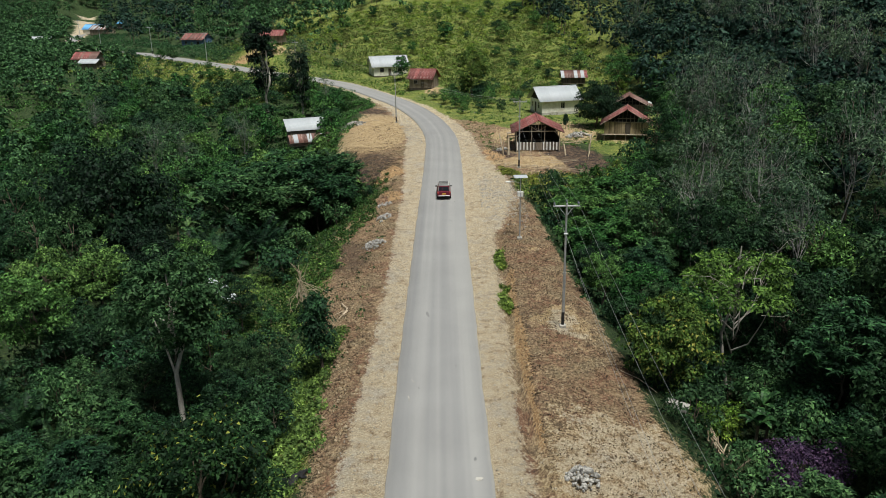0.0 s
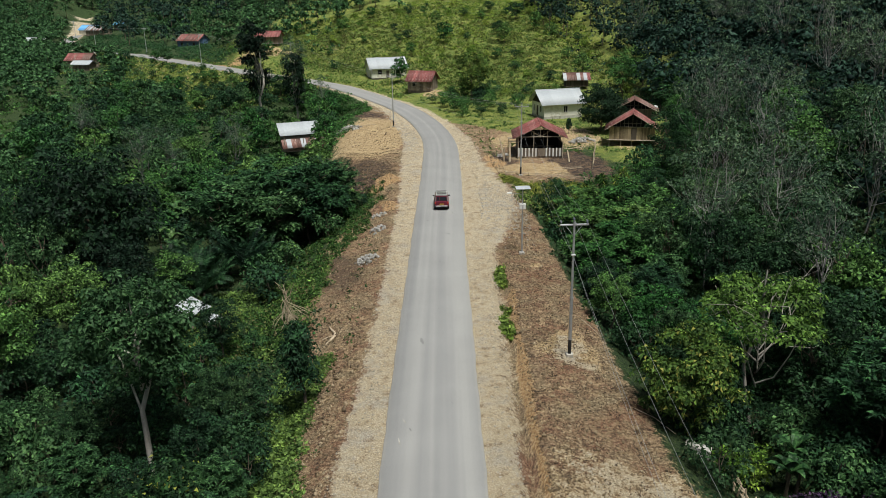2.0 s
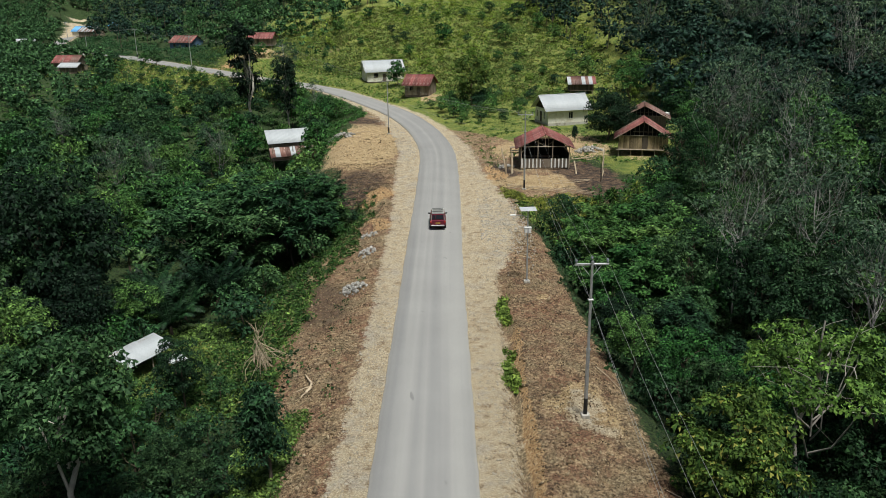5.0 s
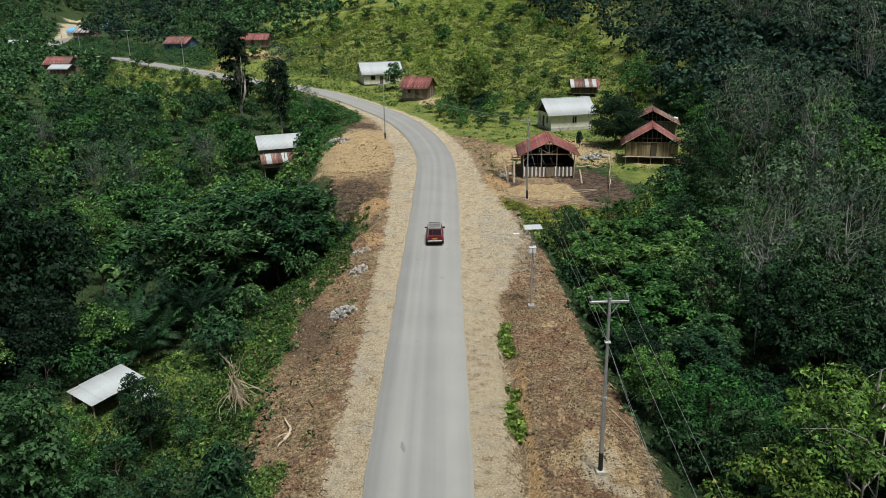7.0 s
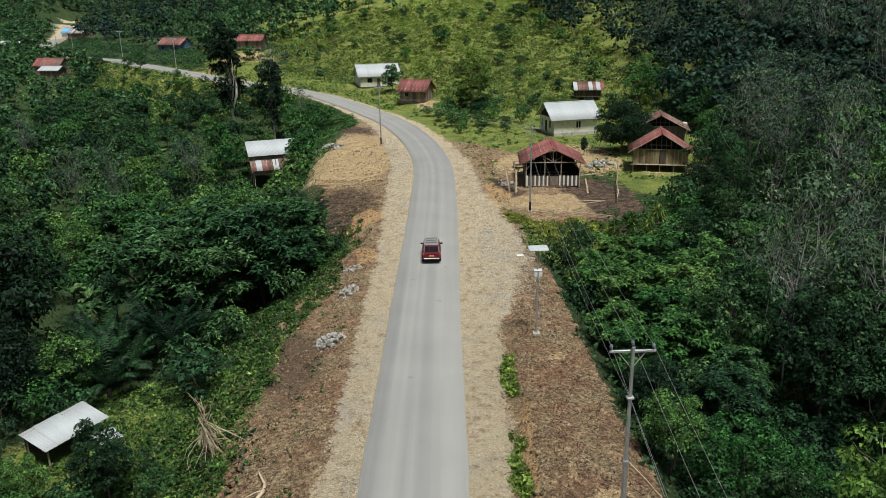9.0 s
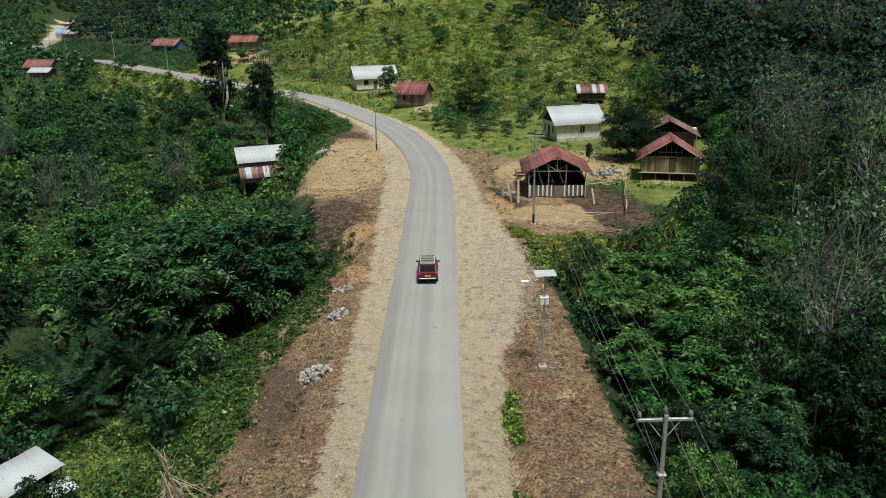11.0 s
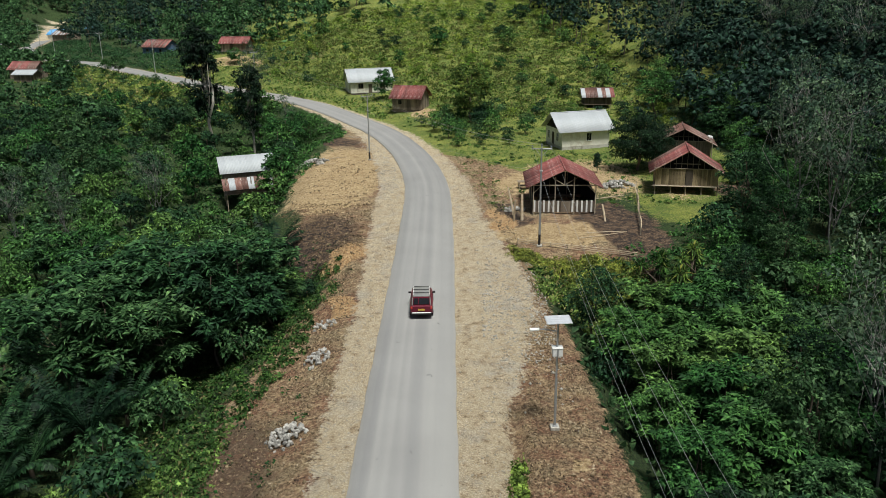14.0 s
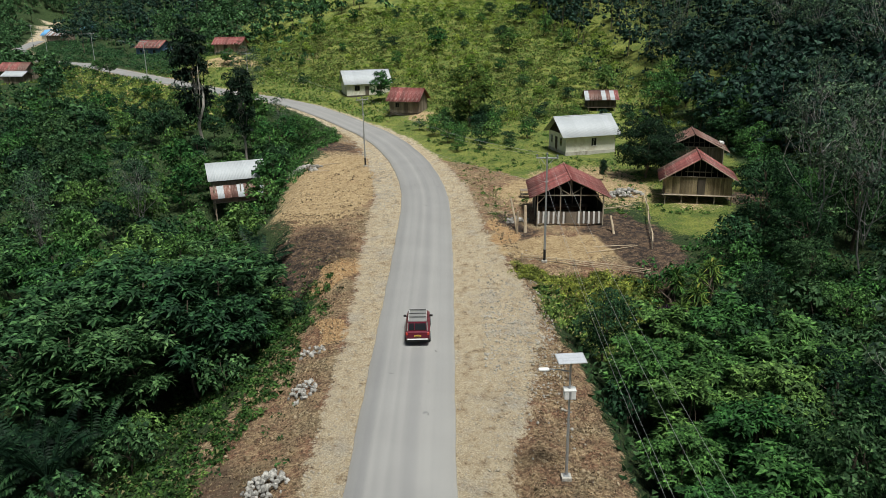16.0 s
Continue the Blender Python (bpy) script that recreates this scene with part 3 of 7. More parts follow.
    return tagged(ob, "uneven soil with gravel verges, dry brown grass and forest floor", "ground", kind="structure")


def build_road():
    keep = (ROAD[:, 1] > -60) & (ROAD[:, 1] < 515)
    P, T = ROAD[keep], ROAD_DIR[keep]
    N = np.stack([T[:, 1], -T[:, 0]], 1)
    z = road_z(P[:, 1])
    offs = np.array([-ROAD_HALF - 0.06, -ROAD_HALF, -1.4, 0, 1.4, ROAD_HALF, ROAD_HALF + 0.06])
    lift = np.array([-0.12, 0.0, 0.03, 0.05, 0.03, 0.0, -0.12])
    edge = 0.025 * np.sin(np.arange(len(P)) * 0.9) + 0.02 * np.sin(np.arange(len(P)) * 2.3)
    V = np.empty((len(P), 7, 3))
    U = np.empty((len(P), 7, 2))
    for j, (o, h) in enumerate(zip(offs, lift)):
        w = o + (np.sign(o) * edge if abs(o) > 2 else 0)
        V[:, j, :2] = P + N * np.reshape(np.broadcast_to(w, len(P)), (-1, 1))
        V[:, j, 2] = z + h + 0.03
        U[:, j, 0], U[:, j, 1] = o, np.arange(len(P))
    i = np.arange(len(P) * 7).reshape(-1, 7)
    F = np.stack([i[:-1, :-1], i[:-1, 1:], i[1:, 1:], i[1:, :-1]], -1).reshape(-1, 4)
    ob = part("road", (V.reshape(-1, 3), F), M_ROAD)
    uv = ob.data.uv_layers.new(name="lane")
    uv.data.foreach_set("uv", U.reshape(-1, 2)[F.ravel()].astype(np.float32).ravel())
    ob.data.polygons.foreach_set("use_smooth", np.ones(len(F), bool))
    return tagged(ob, "grey unmarked asphalt road curving through the valley", "road", kind="structure")


build_ground()
build_road()


# ---- poles, lamps, wires ----
def rod(points, r, sides=8):
    return tube_bm(points, r, sides)


def utility_pole(x, y, height=9.8, turn=0.0, arm=1.9, foot=True):
    t = thing("utility_pole", pose(x, y, gz(x, y), 0, 0, turn), "grey steel utility pole with a crossarm and black base", "utility pole", "power poles")
    part("shaft", tube_bm([(0, 0, 1.25), (0, 0, height * 0.45), (0, 0, height * 0.451), (0, 0, height)], [0.115, 0.105, 0.085, 0.07], 10), M_STEEL, t)
    part("base_band", tube_bm([(0, 0, -0.4), (0, 0, 1.25)], [0.125, 0.12], 10), M_BLACK, t, "black painted base band")
    if foot:
        part("footing", box(-0.24, -0.24, -0.4, 0.24, 0.24, 0.22, 0.03), M_CONCRETE, t, "square concrete footing")
    part("collar", tube_bm([(0, 0, height * 0.45 - 0.08), (0, 0, height * 0.45 + 0.06)], [0.13, 0.13], 10), M_STEEL, t)
    part("clamp", box(-0.15, -0.13, height * 0.76, 0.15, 0.13, height * 0.76 + 0.10, 0.02), M_STEEL, t)
    part("crossarm", box(-arm / 2, 0.07, height - 0.28, arm / 2, 0.17, height - 0.17, 0.012), M_STEEL, t)
    for sx in (-1, 1):
        part("brace", tube_bm([(0, 0.1, height - 1.0), (sx * arm * 0.3, 0.12, height - 0.26)], 0.022, 6), M_STEEL, t)
    for ox, oz in ((-arm / 2 + 0.08, height - 0.17), (0, height), (arm / 2 - 0.08, height - 0.17)):
        part("insulator", tube_bm([(ox, 0.12, oz), (ox, 0.12, oz + 0.08), (ox, 0.12, oz + 0.09), (ox, 0.12, oz + 0.16), (ox, 0.12, oz + 0.17), (ox, 0.12, oz + 0.27)], [0.03, 0.03, 0.075, 0.06, 0.085, 0.04], 8), M_CERAMIC, t, "dark ceramic insulator")
    return [Matrix(t.matrix_world) @ Vector((ox, 0.12, oz + 0.2)) for ox, oz in ((-arm / 2 + 0.08, height - 0.17), (0, height), (arm / 2 - 0.08, height - 0.17))]


def power_line(a, b, sag, label="thin sagging aluminium power line between poles"):
    t = np.linspace(0, 1, 17)
    P = [(a.x + (b.x - a.x) * k, a.y + (b.y - a.y) * k, a.z + (b.z - a.z) * k - sag * 4 * k * (1 - k)) for k in t]
    tagged(part("power_line", tube_bm(P, 0.007, 4), M_WIRE), label, "cable", "power lines")


POLES = [(7.0, -3.0, 2), (9.18, 53.41, 1), (11.84, 108.5, -12), (-7.8, 151.9, 35), (-36, 205, 45), (-68.4, 237, 40), (-102.6, 288, 35), (-146, 348, 35), (-182, 410, 30)]
TOPS = [utility_pole(x, y, 9.7 if y > 0 else 9.8, a, 1.9, y < 160) for x, y, a in POLES]
for A, B in zip(TOPS, TOPS[1:]):
    for p, q in zip(A, B):
        power_line(p, q, 1.1)
# the lower service cable
for (xa, ya, _), (xb, yb, _) in zip(POLES[:3], POLES[1:4]):
    power_line(Vector((xa, ya, gz(xa, ya) + 7.4)), Vector((xb, yb, gz(xb, yb) + 7.4)), 1.4, "dark sagging service cable below the power lines")


def solar_lamp(x, y, height=6.6):
    t = thing("street_lamp", pose(x, y, gz(x, y)), "solar street lamp with panel and battery box on pole", "street lamp")
    part("footing", box(-0.25, -0.25, -0.3, 0.25, 0.25, 0.25, 0.02), M_CONCRETE, t, "concrete footing block")
    part("flange", box(-0.15, -0.15, 0.25, 0.15, 0.15, 0.29, 0.005), M_STEEL, t)
    part("pole", tube_bm([(0, 0, 0.29), (0, 0, 3.2), (0, 0, 3.21), (0, 0, height)], [0.075, 0.07, 0.055, 0.05], 10), M_STEEL, t)
    arm = part("arm", tube_bm([(0, 0, height - 0.55), (-0.5, -0.05, height - 0.42), (-1.15, -0.1, height - 0.34)], [0.035, 0.03, 0.028], 8), M_STEEL, t)
    part("lamp_head", box(-1.55, -0.24, height - 0.40, -1.05, 0.02, height - 0.30, 0.03), M_WHITE, arm, "flat white lamp head")
    bat = part("battery_box", box(-0.28, -0.24, height - 1.95, 0.28, 0.22, height - 1.50, 0.02), M_WHITE, t, "pale battery box")
    part("lid", box(-0.30, -0.26, height - 1.50, 0.30, 0.24, height - 1.46, 0.01), M_WHITE, bat)
    part("strap", box(-0.05, -0.255, height - 1.95, 0.05, -0.242, height - 1.50), M_STEEL, bat)
    pan = part("solar_panel", boxes([(-0.70, -0.46, -0.02, 0.70, 0.46, 0.02)], 0.008), M_STEEL, t, "tilted solar panel")
    pan.matrix_local = pose(0, 0, height + 0.14, 7, 0, 4)
    for i in range(6):
        for j in range(4):
            cell = part("cell", box(-0.655 + i * 0.22, -0.43 + j * 0.217, 0.021, -0.655 + i * 0.22 + 0.208, -0.43 + j * 0.217 + 0.205, 0.024), M_PANEL, pan)
    part("bracket", tube_bm([(0, 0, height - 0.1), (0, 0, height + 0.12)], [0.07, 0.09], 8), M_STEEL, t)


solar_lamp(8.48, 76.8)


# ---- buildings ----
def wall_planks(parent, x0, x1, y, z0, top, mat, width=0.2, thick=0.025, name="plank", gaps=()):
    """Upright boards along x; top is a height or a function of x."""
    n = max(1, int(round((x1 - x0) / width)))
    w = (x1 - x0) / n
    for i in range(n):
        a, b = x0 + i * w, x0 + (i + 1) * w
        if any(g0 < (a + b) / 2 < g1 for g0, g1 in gaps):
            continue
        h = top((a + b) / 2) if callable(top) else top
        dz = random.uniform(-0.04, 0.04)
        part(name, box(a + 0.008, y - thick / 2 + random.uniform(-0.008, 0.008), z0 + dz * 0.5, b - 0.008, y + thick / 2, h), mat, parent)


def gable_roof(parent, half, length, eave, ridge, y0, mats, sheet=0.8, over=0.0, label="", lap=0.02):
    """Two slopes of separate wavy sheets. The ridge runs along y from y0; half: from ridge to eave."""
    n = max(1, int(round(length / sheet)))
    w = length / n
    run = math.hypot(half, ridge - eave)
    a = math.degrees(math.atan2(ridge - eave, half))
    roof = part("roof", boxes([(-0.05, y0, ridge - 0.12, 0.05, y0 + length, ridge - 0.05)]), M_PLANK_DARK, parent, label)
    metas = {}
    for s in (-1, 1):
        for i in range(n):
            mat = mats[random.randrange(len(mats))]
            key = mat.name
            if key not in metas:
                ob = part("roof_sheet", corrugated(w + lap, run, 0.19, 0.014), mat, roof)
                metas[key] = ob
            else:
                ob = shared("roof_sheet", metas[key].data, roof, Matrix.Identity(4))
            turn = pose(0, 0, 0, 0, 0, -90) if s > 0 else pose(0, 0, 0, 0, 0, 90)
            yy = y0 + i * w if s < 0 else y0 + (i + 1) * w
            tilt = pose(0, 0, 0, -a, 0, 0)
            off = (i % 2) * 0.012
            ob.matrix_local = Matrix.Translation((0, yy, ridge + off)) @ turn @ tilt
    part("ridge_cap", tube_bm([(0, y0 - 0.03, ridge + 0.0), (0, y0 + length + 0.03, ridge + 0.0)], 0.09, 8), mats[0], roof)
    return roof


def white_house():
    """Cream plastered house; its ridge runs along local y."""
    t = thing("house", pose(24.6, 159.0, gz(25, 157.5) + 0.25, 0, 0, -75), "cream plastered house with a pale tin gable roof", "house")
    W, L, H = 6.2, 8.0, 2.75
    body = part("wall", boxes([(-W / 2, -L / 2, -0.6, W / 2, -L / 2 + 0.15, H), (-W / 2, L / 2 - 0.15, -0.6, W / 2, L / 2, H), (-W / 2, -L / 2 + 0.15, -0.6, -W / 2 + 0.15, L / 2 - 0.15, H), (W / 2 - 0.15, -L / 2 + 0.15, -0.6, W / 2, L / 2 - 0.15, H)]), M_PLASTER, t)
    part("plinth", boxes([(-W / 2 - 0.04, -L / 2 - 0.04, -0.6, W / 2 + 0.04, L / 2 + 0.04, 0.25)]), M_CONCRETE, t)
    for s in (-1, 1):
        bm = bmesh.new()
        y = s * (L / 2 - 0.05)
        vs = [bm.verts.new(v) for v in ((-W / 2, y, H), (W / 2, y, H), (0, y, H + 2.25))]
        bm.faces.new(vs)
        bmesh.ops.solidify(bm, geom=bm.faces[:], thickness=0.08)
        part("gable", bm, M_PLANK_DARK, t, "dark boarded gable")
    gable_roof(t, W / 2 + 0.65, L + 1.5, H - 0.25, H + 2.35, -L / 2 - 0.75, [M_TIN_WHITE], 1.0, label="pale grey corrugated tin roof")
    for x, y, w, h, z, face in ((-W / 2, -0.3, 0.8, 1.15, 1.0, "x"), (W / 2, 0.5, 0.8, 1.15, 1.0, "x"), (1.4, -L / 2, 0.75, 1.2, 0.95, "y"), (-1.9, -L / 2, 0.55, 1.2, 0.95, "y")):
        win(t, x, y, z, w, h, face)
    door = part("door", box(-0.75, -L / 2 - 0.03, 0.2, 0.2, -L / 2 + 0.02, 2.15, 0.01), M_PLANK_DARK, t, "dark plank door")
    part("door_frame", boxes([(-0.83, -L / 2 - 0.05, 0.2, -0.75, -L / 2 + 0.0, 2.23), (0.2, -L / 2 - 0.05, 0.2, 0.28, -L / 2, 2.23), (-0.75, -L / 2 - 0.05, 2.15, 0.2, -L / 2, 2.23)]), M_WHITEWASH, door)
    return t


def win(parent, x, y, z, w, h, face, mat=None):
    """A dark window with a frame, standing slightly proud of its wall."""
    mat = mat or M_WHITEWASH
    wnd = thing("window", Matrix.Identity(4), "", "")
    for k in ("label", "category"):
        if k in wnd:
            del wnd[k]
    wnd.parent = parent
    wnd.matrix_local = Matrix.Translation((x, y, z)) @ (pose(0, 0, 0, 0, 0, 90) if face == "x" else Matrix.Identity(4))
    part("pane", box(-w / 2, -0.02, 0, w / 2, 0.02, h), M_GLASSDARK, wnd)
    part("frame", boxes([(-w / 2 - 0.07, -0.05, -0.07, w / 2 + 0.07, 0.05, 0), (-w / 2 - 0.07, -0.05, h, w / 2 + 0.07, 0.05, h + 0.07), (-w / 2 - 0.07, -0.05, 0, -w / 2, 0.05, h), (w / 2, -0.05, 0, w / 2 + 0.07, 0.05, h), (-0.025, -0.035, 0, 0.025, 0.035, h)]), mat, wnd)


def open_barn():
    """The open shelter with a red roof: gable towards the road bend, slatted low wall in front."""
    t = thing("open_shelter", pose(16.0, 119.4, gz(16, 119.5) + 0.1, 0, 0, -4), "open timber shelter with rusty red roof and whitewashed slats", "shelter")
    W, L, H, R = 6.7, 7.6, 3.1, 4.85
    for x in (-W / 2, -W / 6 + 0.1, W / 6 - 0.1, W / 2):
        for y in (0.1, L / 2, L - 0.1):
            if abs(x) < 2 and y == L / 2:
                continue
            part("post", tube_bm([(x, y, -0.4), (x + random.uniform(-0.03, 0.03), y, H + (0.9 if abs(x) < 2 else 0.05))], [0.075, 0.065], 7), M_POLEWOOD, t)
    for y in (0.1, L - 0.1):
        part("tie_beam", tube_bm([(-W / 2 - 0.3, y, H), (W / 2 + 0.3, y, H)], 0.06, 6), M_POLEWOOD, t)
        part("king_post", tube_bm([(0, y, H), (0, y, R - 0.1)], 0.05, 6), M_POLEWOOD, t)
        for s in (-1, 1):
            part("rafter", tube_bm([(s * (W / 2 + 0.7), y, H - 0.28), (0, y, R - 0.1)], 0.055, 6), M_POLEWOOD, t)
            part("strut", tube_bm([(s * 0.1, y, H + 0.1), (s * 1.35, y, H + 0.85)], 0.04, 6), M_POLEWOOD, t)
            part("brace", tube_bm([(s * W / 2, y, H - 0.9), (s * (W / 2 - 0.85), y, H)], 0.04, 6), M_POLEWOOD, t)
    for s in (-1, 1):
        part("wall_plate", tube_bm([(s * W / 2, -0.2, H), (s * W / 2, L + 0.2, H)], 0.06, 6), M_POLEWOOD, t)
    gable_roof(t, W / 2 + 0.85, L + 0.9, H - 0.25, R, -0.3, [M_TIN_RED], 0.75, label="rusty red corrugated tin roof")
    n = 26
    for i in range(n):
        x = -W / 2 + (i + 0.5) * W / n
        if abs(x - 0.14) < 0.6:
            continue
        if i % 2 == 0 or random.random() < 0.12:
            part("slat", box(x - W / n * 0.36, 0.0, 0.12 + random.uniform(-0.03, 0.03), x + W / n * 0.36, 0.035, 1.42 + random.uniform(-0.03, 0.03)), M_WHITEWASH, t, "whitewashed slat")
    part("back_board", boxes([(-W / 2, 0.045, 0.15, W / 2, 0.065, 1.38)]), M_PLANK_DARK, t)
    part("gate", box(-0.38, -0.03, 0.15, 0.66, 0.035, 1.3, 0.01), M_PLANK, t, "grey plank gate")
    # rear and side boards carry the shelter's inner shade as near-black colour
    part("rear_wall", boxes([(-W / 2, L - 0.15, 0, W / 2, L - 0.11, H - 0.1), (W / 2 - 0.06, 0.2, 0, W / 2 - 0.02, L - 0.2, 2.2), (-W / 2 + 0.02, 0.2, 0, -W / 2 + 0.06, L - 0.2, 1.6)]), M_DARKNESS, t, "boarded rear wall, near-black for the shade inside")
    part("bench", boxes([(-2.6, 4.5, 0.75, 2.4, 5.6, 0.82), (-2.5, 4.6, 0, -2.4, 5.5, 0.75), (2.2, 4.6, 0, 2.3, 5.5, 0.75)]), M_PLANK_DARK, t)


def stilt_hut(x, y, turn, W, L, floor, H, R, label, wall=None, roofs=None, name="stilt_hut", door_x=0.3):
    """A hut on posts; the gable faces local -y."""
    wall, roofs = wall or M_BAMBOO, roofs or [M_TIN_RED, M_TIN_RED, M_TIN_RUST]
    t = thing(name, pose(x, y, gz(x, y) - 0.35, 0, 0, turn), label, "hut")
    for i in range(5):
        for yy in (0.1, L / 2, L - 0.1):
            px = -W / 2 + i * W / 4
            part("stilt", tube_bm([(px, yy, -1.2), (px + random.uniform(-0.05, 0.05), yy, floor)], 0.07, 6), M_POLEWOOD, t)
    part("floor", boxes([(-W / 2 - 0.1, -0.1, floor, W / 2 + 0.1, L + 0.1, floor + 0.1)]), M_PLANK, t)
    part("sill_beam", tube_bm([(-W / 2 - 0.4, -0.12, floor - 0.02), (W / 2 + 0.4, -0.12, floor + 0.02)], 0.07, 6), M_POLEWOOD, t)
    wall_planks(t, -W / 2, W / 2, 0.0, floor + 0.1, H, wall, 0.17, gaps=((door_x - 0.4, door_x + 0.4),))
    wall_planks(t, -W / 2, W / 2, L, floor + 0.1, H, M_PLANK_DARK, 0.5)
    part("door", box(door_x - 0.4, -0.03, floor + 0.1, door_x + 0.4, 0.02, H - 0.05, 0.01), M_PLANK_DARK, t, "grey plank door")
    for s in (-1, 1):
        part("side_wall", boxes([(s * W / 2 - 0.03, 0.03, floor + 0.1, s * W / 2 + 0.03, L - 0.03, H)]), wall, t)
    part("gable_beam", tube_bm([(-W / 2 - 0.2, -0.08, H), (W / 2 + 0.2, -0.08, H)], 0.06, 6), M_POLEWOOD, t)
    # near-black triangle behind the battens, painted as the shade in the open gable
    bm = bmesh.new()
    vs = [bm.verts.new(v) for v in ((-W / 2, 0.4, H), (W / 2, 0.4, H), (0, 0.4, R - 0.1))]
    bm.faces.new(vs)
    bmesh.ops.solidify(bm, geom=bm.faces[:], thickness=0.05)
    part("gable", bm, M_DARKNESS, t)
    for k in range(9):
        gx = -W * 0.36 + k * W * 0.09
        part("gable_batten", tube_bm([(gx, 0.3, H), (gx, 0.3, H + (R - H) * (1 - abs(gx) / (W / 2)) - 0.25)], 0.035, 5), M_POLEWOOD, t)
    part("gable_shelf", box(-W * 0.22, -0.12, H + 0.55, W * 0.2, 0.02, H + 0.63), M_PLANK, t)
    for s in (-1, 1):
        part("barge_board", tube_bm([(s * (W / 2 + 0.75), -0.62, H - 0.55 + 0.1), (0, -0.62, R - 0.05)], 0.06, 6), M_POLEWOOD, t)
    gable_roof(t, W / 2 + 0.8, L + 1.2, H - 0.5, R, -0.7, roofs, 0.7, label="faded red corrugated tin roof")
    return t


def plank_house(x, y, turn, W, L, H, R, label, walls, roofs, over=0.6, windows=(), name="house", stilts=0.0, door=None):
    """A simple boarded house with its ridge along local y; the long side faces local -x."""
    t = thing(name, pose(x, y, gz(x, y), 0, 0, turn), label, name)
    z0 = stilts
    body = part("wall", boxes([(-W / 2, -L / 2, z0 - 0.5 * (stilts == 0), W / 2, -L / 2 + 0.08, H), (-W / 2, L / 2 - 0.08, z0 - 0.5 * (stilts == 0), W / 2, L / 2, H), (-W / 2, -L / 2 + 0.08, z0 - 0.5 * (stilts == 0), -W / 2 + 0.08, L / 2 - 0.08, H), (W / 2 - 0.08, -L / 2 + 0.08, z0 - 0.5 * (stilts == 0), W / 2, L / 2 - 0.08, H)]), M_PLANK_DARK, t)
    n = int(L / 0.28)
    for i in range(n):
        a = -L / 2 + i * L / n
        part("plank", box(-W / 2 - 0.03, a + 0.01, z0, -W / 2 - 0.004, a + L / n - 0.01, H + random.uniform(-0.03, 0)), walls, body)
    m = int(W / 0.28)
    for s in (-1, 1):
        for i in range(m):
            a = -W / 2 + (i + 0.5) * W / m
            top = H + (R - H) * (1 - abs(a) / (W / 2)) - 0.1
            lo, hi = sorted((s * L / 2, s * L / 2 + s * 0.03))
            part("plank", box(a - W / m / 2 + 0.01, lo + 0.004 * (s > 0), z0, a + W / m / 2 - 0.01, hi - 0.004 * (s < 0), top), walls, body)
    for s in (-1, 1):
        bm = bmesh.new()
        yy = s * (L / 2 - 0.06)
        bm.faces.new([bm.verts.new(v) for v in ((-W / 2, yy, H), (W / 2, yy, H), (0, yy, R - 0.08))])
        bmesh.ops.solidify(bm, geom=bm.faces[:], thickness=0.04)
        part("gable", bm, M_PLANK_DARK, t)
    gable_roof(t, W / 2 + over, L + 2 * over, H - over * (R - H) / (W / 2), R, -L / 2 - over, roofs, 0.8)
    for wx, wy, wz, ww, wh, face in windows:
        win(t, wx, wy, wz, ww, wh, face, M_PLANK)
    if door:
        part("door", box(-W / 2 - 0.06, door - 0.4, z0, -W / 2 - 0.034, door + 0.4, z0 + 1.85, 0.006), M_PLANK_DARK, t)
    if stilts:
        for px in (-W / 2 + 0.1, W / 2 - 0.1):
            for k in range(4):
                py = -L / 2 + 0.15 + k * (L - 0.3) / 3
                part("stilt", tube_bm([(px, py, -1.0), (px, py, stilts)], 0.08, 6), M_POLEWOOD, t)
        part("floor", boxes([(-W / 2 - 0.1, -L / 2 - 0.1, stilts - 0.1, W / 2 + 0.1, L / 2 + 0.1, stilts)]), M_PLANK, t)
    return t


white_house()
open_barn()
stilt_hut(31.7, 126.8, -14, 7.1, 5.4, 1.35, 3.45, 5.65, "bamboo-walled hut on stilts with a faded red tin roof")
stilt_hut(34.9, 138.7, -14, 7.0, 5.0, 1.5, 4.6, 6.3, "weathered plank hut on stilts with a rusty tin roof", M_PLANK, [M_TIN_RUST])
plank_house(34.0, 190.5, 88, 4.0, 5.2, 2.5, 3.7, "small plank shed on stilts with patched tin roof", M_PLANK_DARK, [M_TIN_RUST, M_TIN_RED, M_TIN_RUST, M_TIN_WHITE], name="shed", stilts=0.8)
plank_house(-12.5, 211.5, 106, 6.6, 9.2, 2.7, 4.9, "pale timber house with a light tin roof", M_PLASTER, [M_TIN_WHITE], windows=((-3.33, -2.4, 1.0, 1.0, 1.0, "x"), (-3.33, 2.4, 1.0, 1.0, 1.0, "x"), (0.6, -4.63, 1.0, 1.0, 1.0, "y")), door=0.3)
plank_house(-2.6, 190.3, 70, 5.2, 5.6, 2.5, 4.3, "dark plank house with a red tin roof", M_PLANK, [M_TIN_RED], windows=((-2.63, 1.2, 1.0, 0.7, 0.8, "x"),), door=-0.6)
plank_house(-51.2, 253.0, 85, 5.5, 7.0, 2.8, 4.2, "small plank house with a maroon tin roof", M_PLANK, [M_TIN_RED], stilts=0.6, door=0.5)
plank_house(-97.0, 326.0, 66, 7.0, 10.5, 3.0, 5.2, "blue boarded house with a red tin roof", M_BLUEWALL, [M_TIN_RED, M_TIN_RUST], windows=((-3.53, -3, 1.0, 1.0, 1.0, "x"), (-3.53, 3, 1.0, 1.0, 1.0, "x")), door=0.2)
